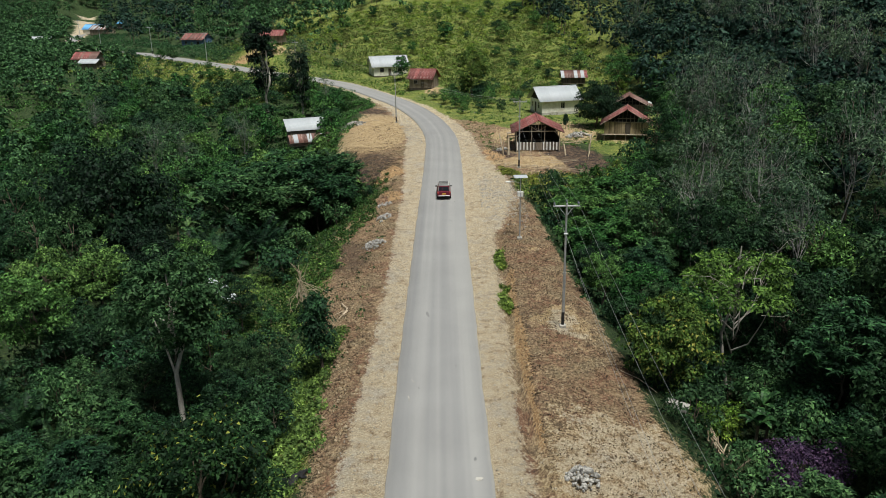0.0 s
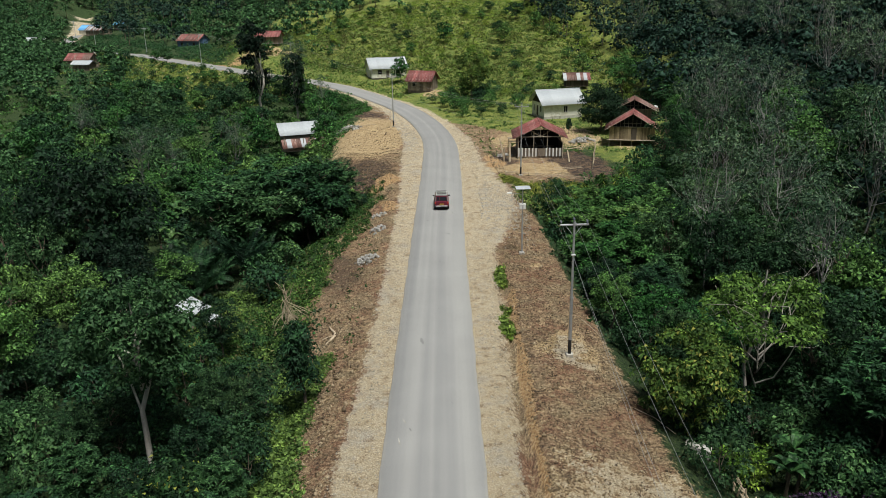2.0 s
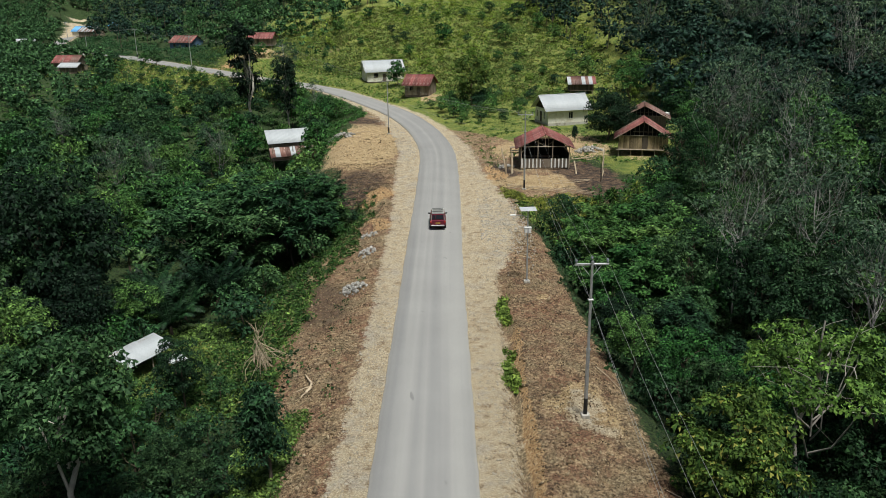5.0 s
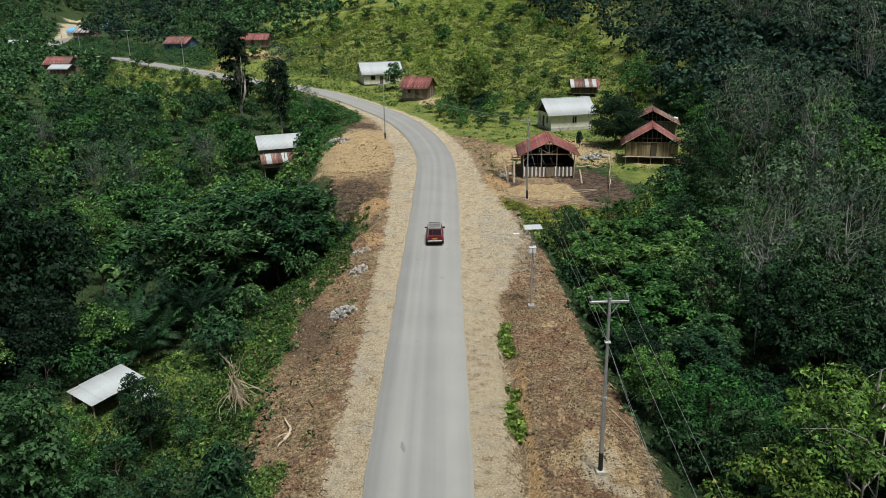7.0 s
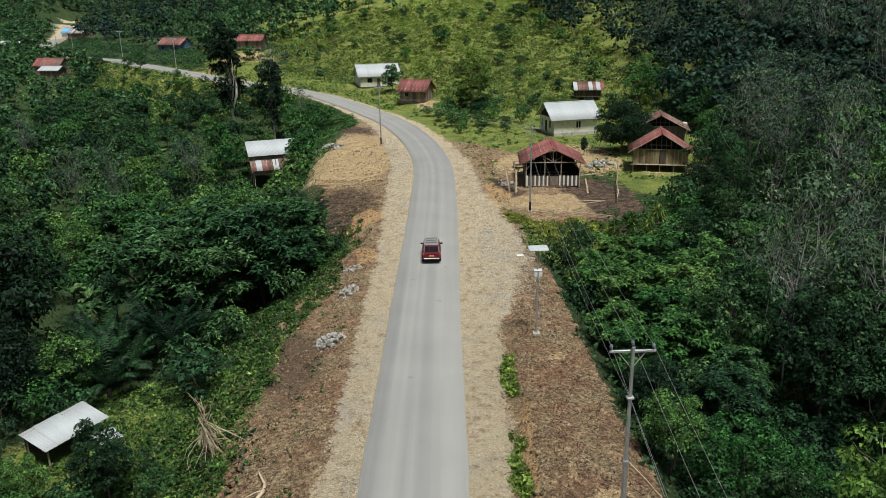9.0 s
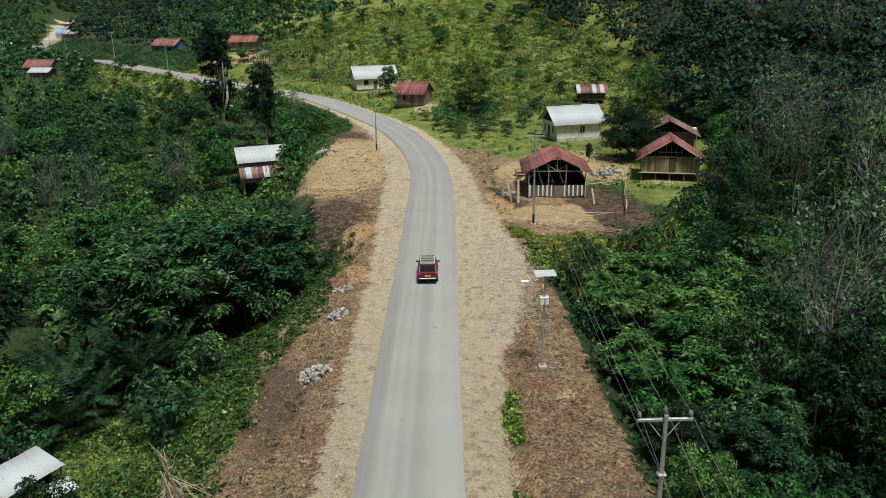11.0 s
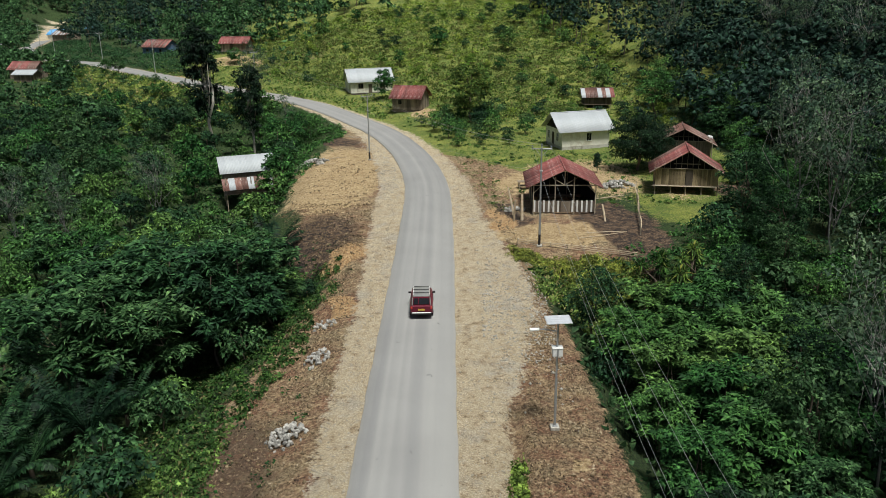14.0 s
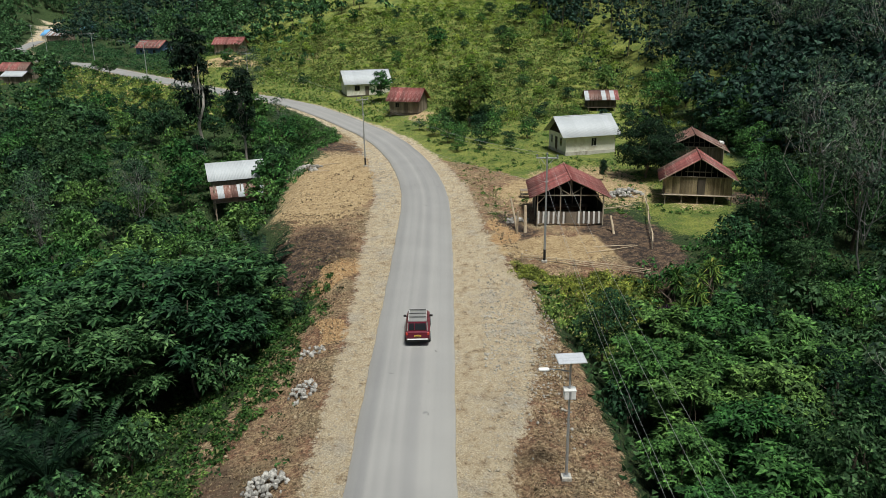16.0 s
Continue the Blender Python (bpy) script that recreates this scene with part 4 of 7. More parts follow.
plank_house(-122.5, 280.0, 80, 6.0, 8.5, 3.0, 5.0, "plank house with a rust-red tin roof", M_PLANK, [M_TIN_RUST, M_TIN_RED], door=0.2)
plank_house(-117.5, 269.5, 80, 4.2, 6.0, 2.3, 3.3, "low plank shed with a pale tin roof", M_PLANK, [M_TIN_WHITE], name="shed")
plank_house(-197, 464, 70, 7, 11, 3.0, 5.4, "house with a bright blue tin roof", M_PLASTER, [M_TIN_BLUE])
plank_house(-180, 434, 70, 7, 11, 3.0, 5.0, "weathered plank house with a pale tin roof", M_PLANK, [M_TIN_RUST, M_TIN_WHITE])
plank_house(-183, 372, 75, 7, 10, 3.0, 5.0, "dark plank house with a grey tin roof", M_PLANK_DARK, [M_TIN_WHITE])
plank_house(-183, 476, 60, 6, 8, 2.8, 4.6, "small far house with a blue tin roof", M_PLANK_DARK, [M_TIN_BLUE])


def lean_shed():
    """The shed on the slope: a pale upper roof and a lower rusty one, on posts."""
    t = thing("shed", pose(-24.6, 145.6, 0, 0, 0, 20), "timber shed on posts with pale and rusty tin roofs", "shed")
    base = gz(-24, 145)
    for px in (-3.4, 0, 3.4):
        for py in (-2.4, 0, 2.2):
            part("post", tube_bm([(px, py, base - 0.9), (px, py, 2.0 if py > 0 else 0.2)], 0.08, 6), M_POLEWOOD, t)
    part("floor", boxes([(-3.6, -2.6, -2.2, 3.6, 2.3, -2.08)]), M_PLANK, t)
    part("wall", boxes([(-3.45, 2.15, -2.08, 3.45, 2.2, 2.1), (-3.5, -0.9, -2.08, -3.44, 2.15, 0.6), (3.44, -0.9, -2.08, 3.5, 2.15, 0.6), (-3.44, -0.95, -2.08, 3.44, -0.9, 0.3)]), M_PLANK, t, "grey plank walls")
    for s in range(8):
        up = corrugated(1.0, 3.95, 0.19, 0.014)
        ob = part("roof_sheet", up, M_TIN_WHITE, t, "pale tin roof sheet")
        ob.matrix_local = Matrix.Translation((-4.0 + s * 0.98, -1.35, 0.55 + 0.01 * (s % 2))) @ pose(0, 0, 0, 28, 0, 0)
    for s in range(9):
        lo = corrugated(0.9, 2.1, 0.19, 0.014)
        ob = part("roof_sheet", lo, (M_TIN_RUST, M_TIN_RUST, M_TIN_WHITE)[(s * 5) % 3], t, "rusty tin roof sheet")
        ob.matrix_local = Matrix.Translation((-3.9 + s * 0.87, -3.1, -1.45 + 0.012 * (s % 2))) @ pose(0, 0, 0, 40 + (s % 3), 0, 0)


lean_shed()


def plank_table(x, y, turn):
    t = thing("plank_table", pose(x, y, gz(x, y), 0, 0, turn), "rough plank table with a shelf behind the open shelter", "table")
    for k in range(4):
        part("board", box(-1.4, -0.5 + k * 0.26, 0.95, 1.4 - 0.1 * (k % 2), -0.26 + k * 0.26, 0.99), M_PLANK, t)
    part("shelf", box(-1.3, -0.45, 0.42, 1.3, 0.45, 0.46), M_PLANK, t)
    for px in (-1.25, 1.25):
        for py in (-0.4, 0.42):
            part("leg", tube_bm([(px, py, -0.3), (px, py, 0.95)], 0.05, 6), M_POLEWOOD, t)


def water_tank(x, y):
    """A white tank on a timber stand by the rear hut."""
    t = thing("water_tank", pose(x, y, gz(x, y), 0, 0, 10), "small white box tank on a tall timber stand", "water tank")
    for px in (-0.45, 0.45):
        for py in (-0.3, 0.3):
            part("post", tube_bm([(px, py, -0.4), (px, py, 3.6)], 0.06, 6), M_POLEWOOD, t)
    part("platform", box(-0.6, -0.45, 3.6, 0.6, 0.45, 3.68), M_PLANK, t)
    body = part("tank", box(-0.45, -0.32, 3.68, 0.45, 0.32, 4.15, 0.05), M_WHITE, t)
    part("lid", tube_bm([(0, 0, 4.15), (0, 0, 4.21)], [0.2, 0.18], 12), M_WHITE, body)


plank_table(13.6, 131.5, 4)
water_tank(39.6, 142.5)


def tin_shelter():
    z = gz(-23, 68)
    t = thing("tin_shelter", pose(-22.6, 68.3, z - 0.75, 0, 0, 62), "low shelter roofed with pale tin sheets among weeds", "shelter")
    for px in (-2.0, 0.1, 2.2):
        for py, h in ((-0.95, 2.2), (0.95, 2.65)):
            part("post", tube_bm([(px, py, -0.6), (px, py, h)], 0.06, 6), M_POLEWOOD, t)
    for py, h in ((-0.95, 2.22), (0.95, 2.68)):
        part("beam", tube_bm([(-2.3, py, h), (2.4, py, h)], 0.05, 6), M_POLEWOOD, t)
    for s in range(5):
        ob = part("roof_sheet", corrugated(0.95, 2.5, 0.19, 0.014), M_TIN_WHITE, t, "pale tin roof sheet")
        ob.matrix_local = Matrix.Translation((-2.3 + s * 0.92, -1.25, 2.2 + 0.012 * (s % 2))) @ pose(0, 0, 0, 13 + 0.6 * (s % 3), 0, 0)
    part("wall", boxes([(-2.1, 0.98, -0.2, 2.2, 1.02, 2.6)]), M_PLANK_DARK, t)
    ob = part("roof_sheet", corrugated(1.5, 1.3, 0.19, 0.014), M_TIN_WHITE, t, "loose pale tin sheet")
    ob.matrix_local = pose(0.2, -2.9, 1.75, 10, 4, -12)
    for px in (0.4, 1.4):
        part("post", tube_bm([(px, -2.3, -0.8), (px, -2.3, 1.8)], 0.05, 6), M_POLEWOOD, t)
    g = thing("board_stack", pose(-28.0, 66.8, gz(-28, 66.8) + 0.0, 0, 0, 30), "stack of grey weathered boards on props", "boards")
    for k in range(5):
        part("board", box(-1.3, -0.55 + k * 0.22, 2.15 + 0.02 * (k % 2), 1.3, -0.36 + k * 0.22, 2.19 + 0.02 * (k % 2)), M_PLANK, g)
    for px in (-1.1, 1.1):
        part("prop", tube_bm([(px, 0, -0.5), (px, 0, 2.15)], 0.06, 6), M_POLEWOOD, g)


tin_shelter()


# ---- the car ----
def loft(sections):
    """A closed skin through rings of equal length."""
    bm = bmesh.new()
    rings = [[bm.verts.new(p) for p in s] for s in sections]
    for a, b in zip(rings, rings[1:]):
        for i in range(len(a)):
            j = (i + 1) % len(a)
            bm.faces.new((a[i], a[j], b[j], b[i]))
    bm.faces.new(rings[0][::-1])
    bm.faces.new(rings[-1])
    bmesh.ops.recalc_face_normals(bm, faces=bm.faces[:])
    return bm


def suv():
    y = 94.0
    t = thing("car", pose(0.75, y, float(road_z(y)) + 0.04, 0, 0, 0), "maroon sport utility car with a silver roof driving on the road", "car")

    def ring(yy, w, z0, z1, r=0.1):
        return [(-w, yy, z0 + r), (-w + r * 0.5, yy, z0), (w - r * 0.5, yy, z0), (w, yy, z0 + r), (w, yy, z1 - r), (w - r, yy, z1), (-w + r, yy, z1), (-w, yy, z1 - r)]

    part("body", loft([ring(-2.15, 0.78, 0.42, 0.98), ring(-2.05, 0.83, 0.34, 1.04), ring(-1.2, 0.85, 0.32, 1.06), ring(0.6, 0.85, 0.32, 1.05), ring(1.3, 0.84, 0.32, 1.0), ring(1.95, 0.80, 0.34, 0.92), ring(2.12, 0.72, 0.42, 0.82)]), M_CARPAINT, t)
    cab = part("cabin", loft([ring(-2.02, 0.74, 1.0, 1.08, 0.03), ring(-1.86, 0.70, 1.0, 1.66, 0.08), ring(-1.0, 0.70, 1.0, 1.73, 0.08), ring(0.1, 0.69, 1.0, 1.70, 0.08), ring(0.45, 0.68, 1.0, 1.62, 0.08), ring(1.0, 0.72, 1.0, 1.08, 0.03)]), M_CARPAINT, t)
    part("roof_panel", loft([ring(-1.84, 0.64, 1.66, 1.72, 0.02), ring(-1.0, 0.65, 1.70, 1.765, 0.02), ring(0.1, 0.64, 1.68, 1.735, 0.02), ring(0.36, 0.60, 1.63, 1.68, 0.02)]), M_CARROOF, cab, "silver roof panel")
    for s in (-1, 1):
        part("roof_rail", tube_bm([(s * 0.60, -1.7, 1.74), (s * 0.60, -1.6, 1.82), (s * 0.60, 0.0, 1.80), (s * 0.60, 0.1, 1.72)], 0.02, 6), M_WHITE, cab)
        part("side_window", loft([[(s * 0.735, -1.7, 1.10), (s * 0.735, 0.35, 1.10), (s * 0.715, 0.2, 1.58), (s * 0.715, -1.6, 1.60)], [(s * 0.70, -1.7, 1.10), (s * 0.70, 0.35, 1.10), (s * 0.68, 0.2, 1.58), (s * 0.68, -1.6, 1.60)]]), M_GLASSDARK, cab, "tinted side window")
        part("mirror", box(s * 0.95 - 0.1, 0.55, 1.02, s * 0.95 + 0.1, 0.65, 1.18, 0.03), M_BLACK, t)
        part("mirror_arm", box(min(s * 0.8, s * 0.88), 0.57, 1.03, max(s * 0.8, s * 0.88), 0.63, 1.09), M_BLACK, t)
        part("tail_lamp", box(s * 0.74 - 0.08, -2.16, 0.78, s * 0.74 + 0.08, -2.06, 0.98, 0.02), M_LAMPRED, t, "red tail lamp")
        part("headlight", box(s * 0.58 - 0.14, 2.05, 0.62, s * 0.58 + 0.14, 2.14, 0.78, 0.02), M_WHITE, t)
        for yy in (-1.35, 1.35):
            bm = bmesh.new()
            bmesh.ops.create_cone(bm, cap_ends=True, segments=20, radius1=0.34, radius2=0.34, depth=0.2, matrix=Matrix.Translation((s * 0.78, yy, 0.34)) @ Matrix.Rotation(radians(90), 4, "Y"))
            wheel = part("wheel", bm, M_RUBBER, t)
            bm = bmesh.new()
            bmesh.ops.create_cone(bm, cap_ends=True, segments=14, radius1=0.2, radius2=0.17, depth=0.04, matrix=Matrix.Translation((s * 0.89, yy, 0.34)) @ Matrix.Rotation(radians(90) * s, 4, "Y"))
            part("rim", bm, M_STEEL, wheel)
    part("rear_window", loft([[(-0.60, -2.03, 1.12), (0.60, -2.03, 1.12), (0.56, -1.91, 1.56), (-0.56, -1.91, 1.56)], [(-0.60, -1.98, 1.12), (0.60, -1.98, 1.12), (0.56, -1.86, 1.56), (-0.56, -1.86, 1.56)]]), M_GLASSDARK, cab, "dark rear window")
    part("windscreen", loft([[(-0.60, 0.99, 1.12), (0.60, 0.99, 1.12), (0.56, 0.56, 1.56), (-0.56, 0.56, 1.56)], [(-0.60, 0.9, 1.1), (0.60, 0.9, 1.1), (0.56, 0.5, 1.54), (-0.56, 0.5, 1.54)]]), M_GLASSDARK, cab)
    for yy in (-1.35, -0.7, -0.05):
        part("rack_bar", box(-0.60, yy - 0.03, 1.80, 0.60, yy + 0.03, 1.84, 0.01), M_BLACK, cab)
    for s in (-1, 1):
        part("rear_pillar", tube_bm([(s * 0.69, -2.02, 1.06), (s * 0.655, -1.88, 1.62)], 0.045, 6), M_CARROOF, cab, "silver rear pillar")
    part("window_divider", tube_bm([(-0.22, -2.035, 1.12), (-0.21, -1.915, 1.56)], 0.03, 6), M_CARPAINT, cab)
    part("rear_bumper", box(-0.80, -2.28, 0.36, 0.80, -2.1, 0.54, 0.04), M_BLACK, t)
    part("bumper_trim", box(-0.70, -2.30, 0.49, 0.70, -2.2, 0.56, 0.02), M_WHITE, t, "bright bumper trim")
    part("front_bumper", box(-0.78, 2.08, 0.34, 0.78, 2.24, 0.56, 0.04), M_BLACK, t)
    plate = part("number_plate", box(-0.24, -2.185, 0.66, 0.24, -2.165, 0.80), M_PLATE, t, "yellow number plate")
    part("plate_bar", box(-0.18, -2.19, 0.71, 0.18, -2.186, 0.75), M_BLACK, plate)
    return t


suv()


# ---- fences and clutter ----
def bamboo_fence():
    a, b = np.array((9.9, 109.7)), np.array((20.4, 104.9))
    t = thing("bamboo_fence", Matrix.Identity(4), "low fence of pale split bamboo rails along the yard", "fence")
    for k in np.linspace(0, 1, 8):
        p = a + (b - a) * k
        z = 0.35
        part("post", tube_bm([(p[0], p[1], min(gz(*p), z) - 0.3), (p[0], p[1], z + 0.45)], 0.045, 6), M_POLEWOOD, t)
    for i, h in enumerate((0.02, 0.2, 0.38)):
        n = 3
        for j in range(n):
            p, q = a + (b - a) * (j / n), a + (b - a) * min(1, (j + 1.15) / n)
            part("rail", tube_bm([(p[0], p[1] - 0.06, 0.35 + h + random.uniform(-0.03, 0.03)), (q[0], q[1] - 0.06 - 0.02 * j, 0.35 + h + random.uniform(-0.04, 0.04))], 0.035, 6), M_DEADWOOD, t)
    a, b = np.array((22.4, 111.5)), np.array((26.6, 130.0))
    u = thing("pole_fence", Matrix.Identity(4), "boundary fence of crooked pale poles beside the burnt yard", "fence")
    for k in np.linspace(0, 1, 12):
        p = a + (b - a) * k
        z = gz(*p)
        part("post", tube_bm([(p[0], p[1], z - 0.3), (p[0] + random.uniform(-0.1, 0.1), p[1], z + random.uniform(0.7, 1.2))], 0.045, 6), M_POLEWOOD, u)
    for j in range(4):
        p, q = a + (b - a) * (j / 4), a + (b - a) * ((j + 1.05) / 4)
        part("rail", tube_bm([(p[0], p[1], gz(*p) + 0.75), ((p[0] + q[0]) / 2 + random.uniform(-0.15, 0.15), (p[1] + q[1]) / 2, gz(*p) + 0.8), (q[0], q[1], gz(*q) + 0.75)], 0.06, 6), M_DEADWOOD, u)


bamboo_fence()


def leaning_post(x, y, h, tx, ty, r=0.12):
    z = gz(x, y)
    tagged(part("timber_post", tube_bm([(x, y, z - 0.4), (x + tx * 0.5, y + ty * 0.5, z + h * 0.5), (x + tx, y + ty, z + h)], [r, r * 0.9, r * 0.8], 8), M_DEADWOOD), "pale upright timber post at the yard entrance", "post", "yard posts")


for spec in ((10.5, 118.4, 2.8, -0.5, 2.6), (11.2, 117.6, 2.7, 0.0, 0.4, 0.18), (10.3, 117.3, 2.3, 0.1, 0.0), (20.0, 116.5, 1.6, -0.2, 1.2)):
    leaning_post(*spec)


def log(x, y, length, turn, r=0.1, h=0.1, label="pale fallen pole lying on the ground"):
    a = radians(turn)
    q = (x + length * math.cos(a), y + length * math.sin(a))
    mid = ((x + q[0]) / 2, (y + q[1]) / 2)
    tagged(part("fallen_pole", tube_bm([(x, y, gz(x, y) + h), (*mid, gz(*mid) + h + 0.05), (*q, gz(*q) + h)], [r, r * 0.9, r * 0.7], 7), M_DEADWOOD), label, "log", "fallen poles")


for spec in ((16, 110.3, 5.5, 20, 0.045), (20.3, 125, 4.5, 25, 0.06), (17, 112, 4, 5, 0.045), (7.3, 125, 3.2, 12, 0.05), (-19, 144, 4.0, -50, 0.06), (-16, 148, 3.5, 15, 0.05), (-14, 152, 3.0, 30, 0.06), (12.0, 46.5, 2.6, -35, 0.025), (11.2, 60, 3.0, -70, 0.025)):
    log(*spec)


def dead_branch(x, y, s, seed, label="bleached forked dead branch on the bank"):
    g = np.random.default_rng(seed)
    z = gz(x, y)
    P = np.array([(0, 0, 0.15), (0.3, 0.6, 0.3), (0.25, 1.2, 0.35), (-0.1, 1.9, 0.3), (-0.4, 2.5, 0.35)]) * s
    chunks = [tube(P + (x, y, z), np.array([0.13, 0.11, 0.09, 0.07, 0.04]) * s, 7)]
    for i, e in ((1, (-0.7, 0.1, 0.2)), (0, (-0.3, -0.7, 0.1))):
        chunks.append(limb(P[i] + (x, y, z), np.array(e) * s + (x, y, z), 0.06 * s, 0.02, g, 5))
    tagged(part("dead_branch", merge(chunks), M_DEADWOOD), label, "branch", "dead branches")


dead_branch(-8.1, 58.3, 0.9, 1)


def felled_tree(x, y):
    """The felled tree top: a stub with a heap of bare sticks leaning against it."""
    g = np.random.default_rng(9)
    z = gz(x, y)
    chunks = [limb((x, y, z - 0.4), (x + 0.2, y, z + 3.4), 0.11, 0.05, g, 7)]
    for _ in range(46):
        a = g.normal() * 0.9 - 0.1
        b = np.array((x + math.cos(a) * g.uniform(0.5, 2.9), y + math.sin(a) * g.uniform(0.5, 2.2), z + g.uniform(-0.1, 0.5)))
        chunks.append(limb((x + g.normal() * 0.25, y + g.normal() * 0.25, z + g.uniform(0.8, 2.8)), b, 0.03, 0.01, g, 4, 0.2))
    for _ in range(8):
        e = np.array((x, y, z + 3.2)) + g.normal(size=3) * (0.5, 0.5, 0.4) + (0.1, 0, 0.8)
        chunks.append(limb((x + 0.15, y, z + g.uniform(2.0, 3.2)), e, 0.035, 0.012, g, 4))
    tagged(part("felled_tree", merge(chunks), M_DEADWOOD), "broken pale tree stub with leaning bare sticks", "dead tree")


felled_tree(-12.8, 65.5)


def stone_meshes():
    out = []
    for i in range(4):
        g = np.random.default_rng(200 + i)
        bm = bmesh.new()
        bmesh.ops.create_icosphere(bm, subdivisions=1, radius=1)
        for v in bm.verts:
            v.co = Vector([c * k for c, k in zip(v.co, (1, g.uniform(0.7, 1), g.uniform(0.5, 0.8)))]) * g.uniform(0.75, 1.15)
        me = bpy.data.meshes.new("stone")
        bm.to_mesh(me)
        bm.free()
        me.materials.append(M_STONE)
        out.append(me)
    return out


STONES = stone_meshes()


def stone_pile(x, y, rx, ry, h, count, size, label):
    t = thing("stone_pile", pose(x, y, gz(x, y)), label, "stone pile", "stone piles")
    g = np.random.default_rng(int(abs(x * 7 + y)))
    for _ in range(count):
        a, r = g.uniform(0, 6.28), g.uniform(0, 1) ** 0.75
        px, py = rx * r * math.cos(a), ry * r * math.sin(a)
        pz = h * (1 - r ** 1.5) * g.uniform(0.75, 1.0) + gz(x + px, y + py) - gz(x, y) + 0.02
        s = size * g.uniform(0.6, 1.4)
        shared("stone", STONES[g.integers(4)], t, pose(px, py, pz, *g.uniform(0, 360, 3)) @ Matrix.Diagonal((s, s, s, 1)))


stone_pile(-6.9, 77.4, 1.2, 1.3, 0.55, 110, 0.16, "heap of grey broken stones on the verge")
stone_pile(-6.5, 87.0, 0.9, 1.5, 0.3, 60, 0.15, "small heap of pale broken stones")
stone_pile(-6.7, 92.5, 0.9, 1.0, 0.2, 30, 0.15, "scattered pale stones on the verge")
stone_pile(7.1, 34.0, 0.95, 1.0, 0.6, 110, 0.14, "heap of grey broken stones beside the road")
stone_pile(-16.3, 150.5, 2.6, 1.6, 0.6, 90, 0.28, "heap of grey stones behind the shed")
stone_pile(24.6, 131.5, 2.2, 1.5, 0.7, 80, 0.26, "heap of stones under the dark tree")
stone_pile(10.8, 121.5, 1.3, 1.0, 0.3, 40, 0.2, "pale stones at the yard")


def concrete_block():
    t = thing("concrete_culvert_block", pose(15.3, 44.4, gz(15.3, 44.4) + 0.2, 3, 6, -28), "old weathered concrete block at the wood's edge", "block")
    part("block", box(-0.75, -0.28, -0.35, 0.75, 0.28, 0.36, 0.04), M_STONE, t)


concrete_block()


def stick_fence():
    """A fence of crooked sticks by the purple shrub."""
    t = thing("stick_fence", Matrix.Identity(4), "fence of crooked weathered sticks by the shrubs", "fence")
    g = np.random.default_rng(77)
    for k in range(16):
        f = k / 15
        x, y = 16.4 - 0.4 * f + g.normal() * 0.08, 41.4 - 7 * f
        z = gz(x, y)
        part("stick", tube_bm([(x, y, z - 0.3), (x + g.normal() * 0.12, y + g.normal() * 0.1, z + 0.8), (x + g.normal() * 0.25, y + g.normal() * 0.2, z + g.uniform(1.1, 1.8))], [0.06, 0.05, 0.035], 6), M_DEADWOOD, t)
    for h in (0.5, 0.95):
        part("rail", tube_bm([(16.4, 41.6, gz(16.4, 41.6) + h), (16.2, 38.0, gz(16.2, 38.0) + h + 0.1), (16.0, 34.3, gz(16.0, 34.3) + h)], 0.045, 6), M_DEADWOOD, t)


stick_fence()


def tarp(x, y):
    g = np.random.default_rng(3)
    n = 14
    u = np.linspace(-1, 1, n)
    X, Y = np.meshgrid(u, u)
    px, py = x + X * 0.75 + 0.1 * np.sin(Y * 5), y + Y * 0.55 + 0.1 * np.sin(X * 4)
    Z = ground_z(px, py) + 0.25 * np.exp(-(X ** 2 + Y ** 2) * 2) + 0.05 * g.normal(size=X.shape) + 0.06
    i = np.arange(n * n).reshape(n, n)
    F = np.stack([i[:-1, :-1], i[:-1, 1:], i[1:, 1:], i[1:, :-1]], -1).reshape(-1, 4)
    tagged(part("black_tarp", (np.stack([px, py, Z], -1).reshape(-1, 3), F), M_BLACK), "crumpled black plastic sheet on the verge", "plastic sheet")


tarp(-8.4, 36.5)


def gravel():
    g = np.random.default_rng(61)
    n = 7500
    y = g.uniform(28, 150, n)
    s = np.where(g.random(n) < 0.5, -1, 1)
    off = np.where(s < 0, ROAD_HALF + 0.1 + (gravel_left(y) - ROAD_HALF) * g.random(n) ** 0.8, ROAD_HALF + 0.1 + (gravel_right(y) + 0.3 - ROAD_HALF) * g.random(n) ** 0.8)
    i = np.clip(np.searchsorted(ROAD[:, 1], y), 1, len(ROAD) - 1)
    x = ROAD[i, 0] + s * off
    z = ground_z(x, y)
    r = 0.035 + 0.07 * g.random(n) ** 3
    O = np.array([(1, 0, 0), (0, 1, 0), (-1, 0, 0), (0, -1, 0), (0, 0, 1), (0, 0, -1)], float)
    T = np.array([(0, 1, 4), (1, 2, 4), (2, 3, 4), (3, 0, 4), (1, 0, 5), (2, 1, 5), (3, 2, 5), (0, 3, 5)])
    V = O[None] * (r[:, None, None] * g.uniform(0.5, 1.3, (n, 6, 1))) + g.normal(size=(n, 6, 3)) * r[:, None, None] * 0.15
    V += np.stack([x, y, z + r * 0.3], 1)[:, None]
    F = T[None] + (np.arange(n) * 6)[:, None, None]
    tagged(part("gravel", (V.reshape(-1, 3), F.reshape(-1, 3)), M_GRAVEL), "loose pale gravel on the road shoulders", "gravel", kind="stuff")


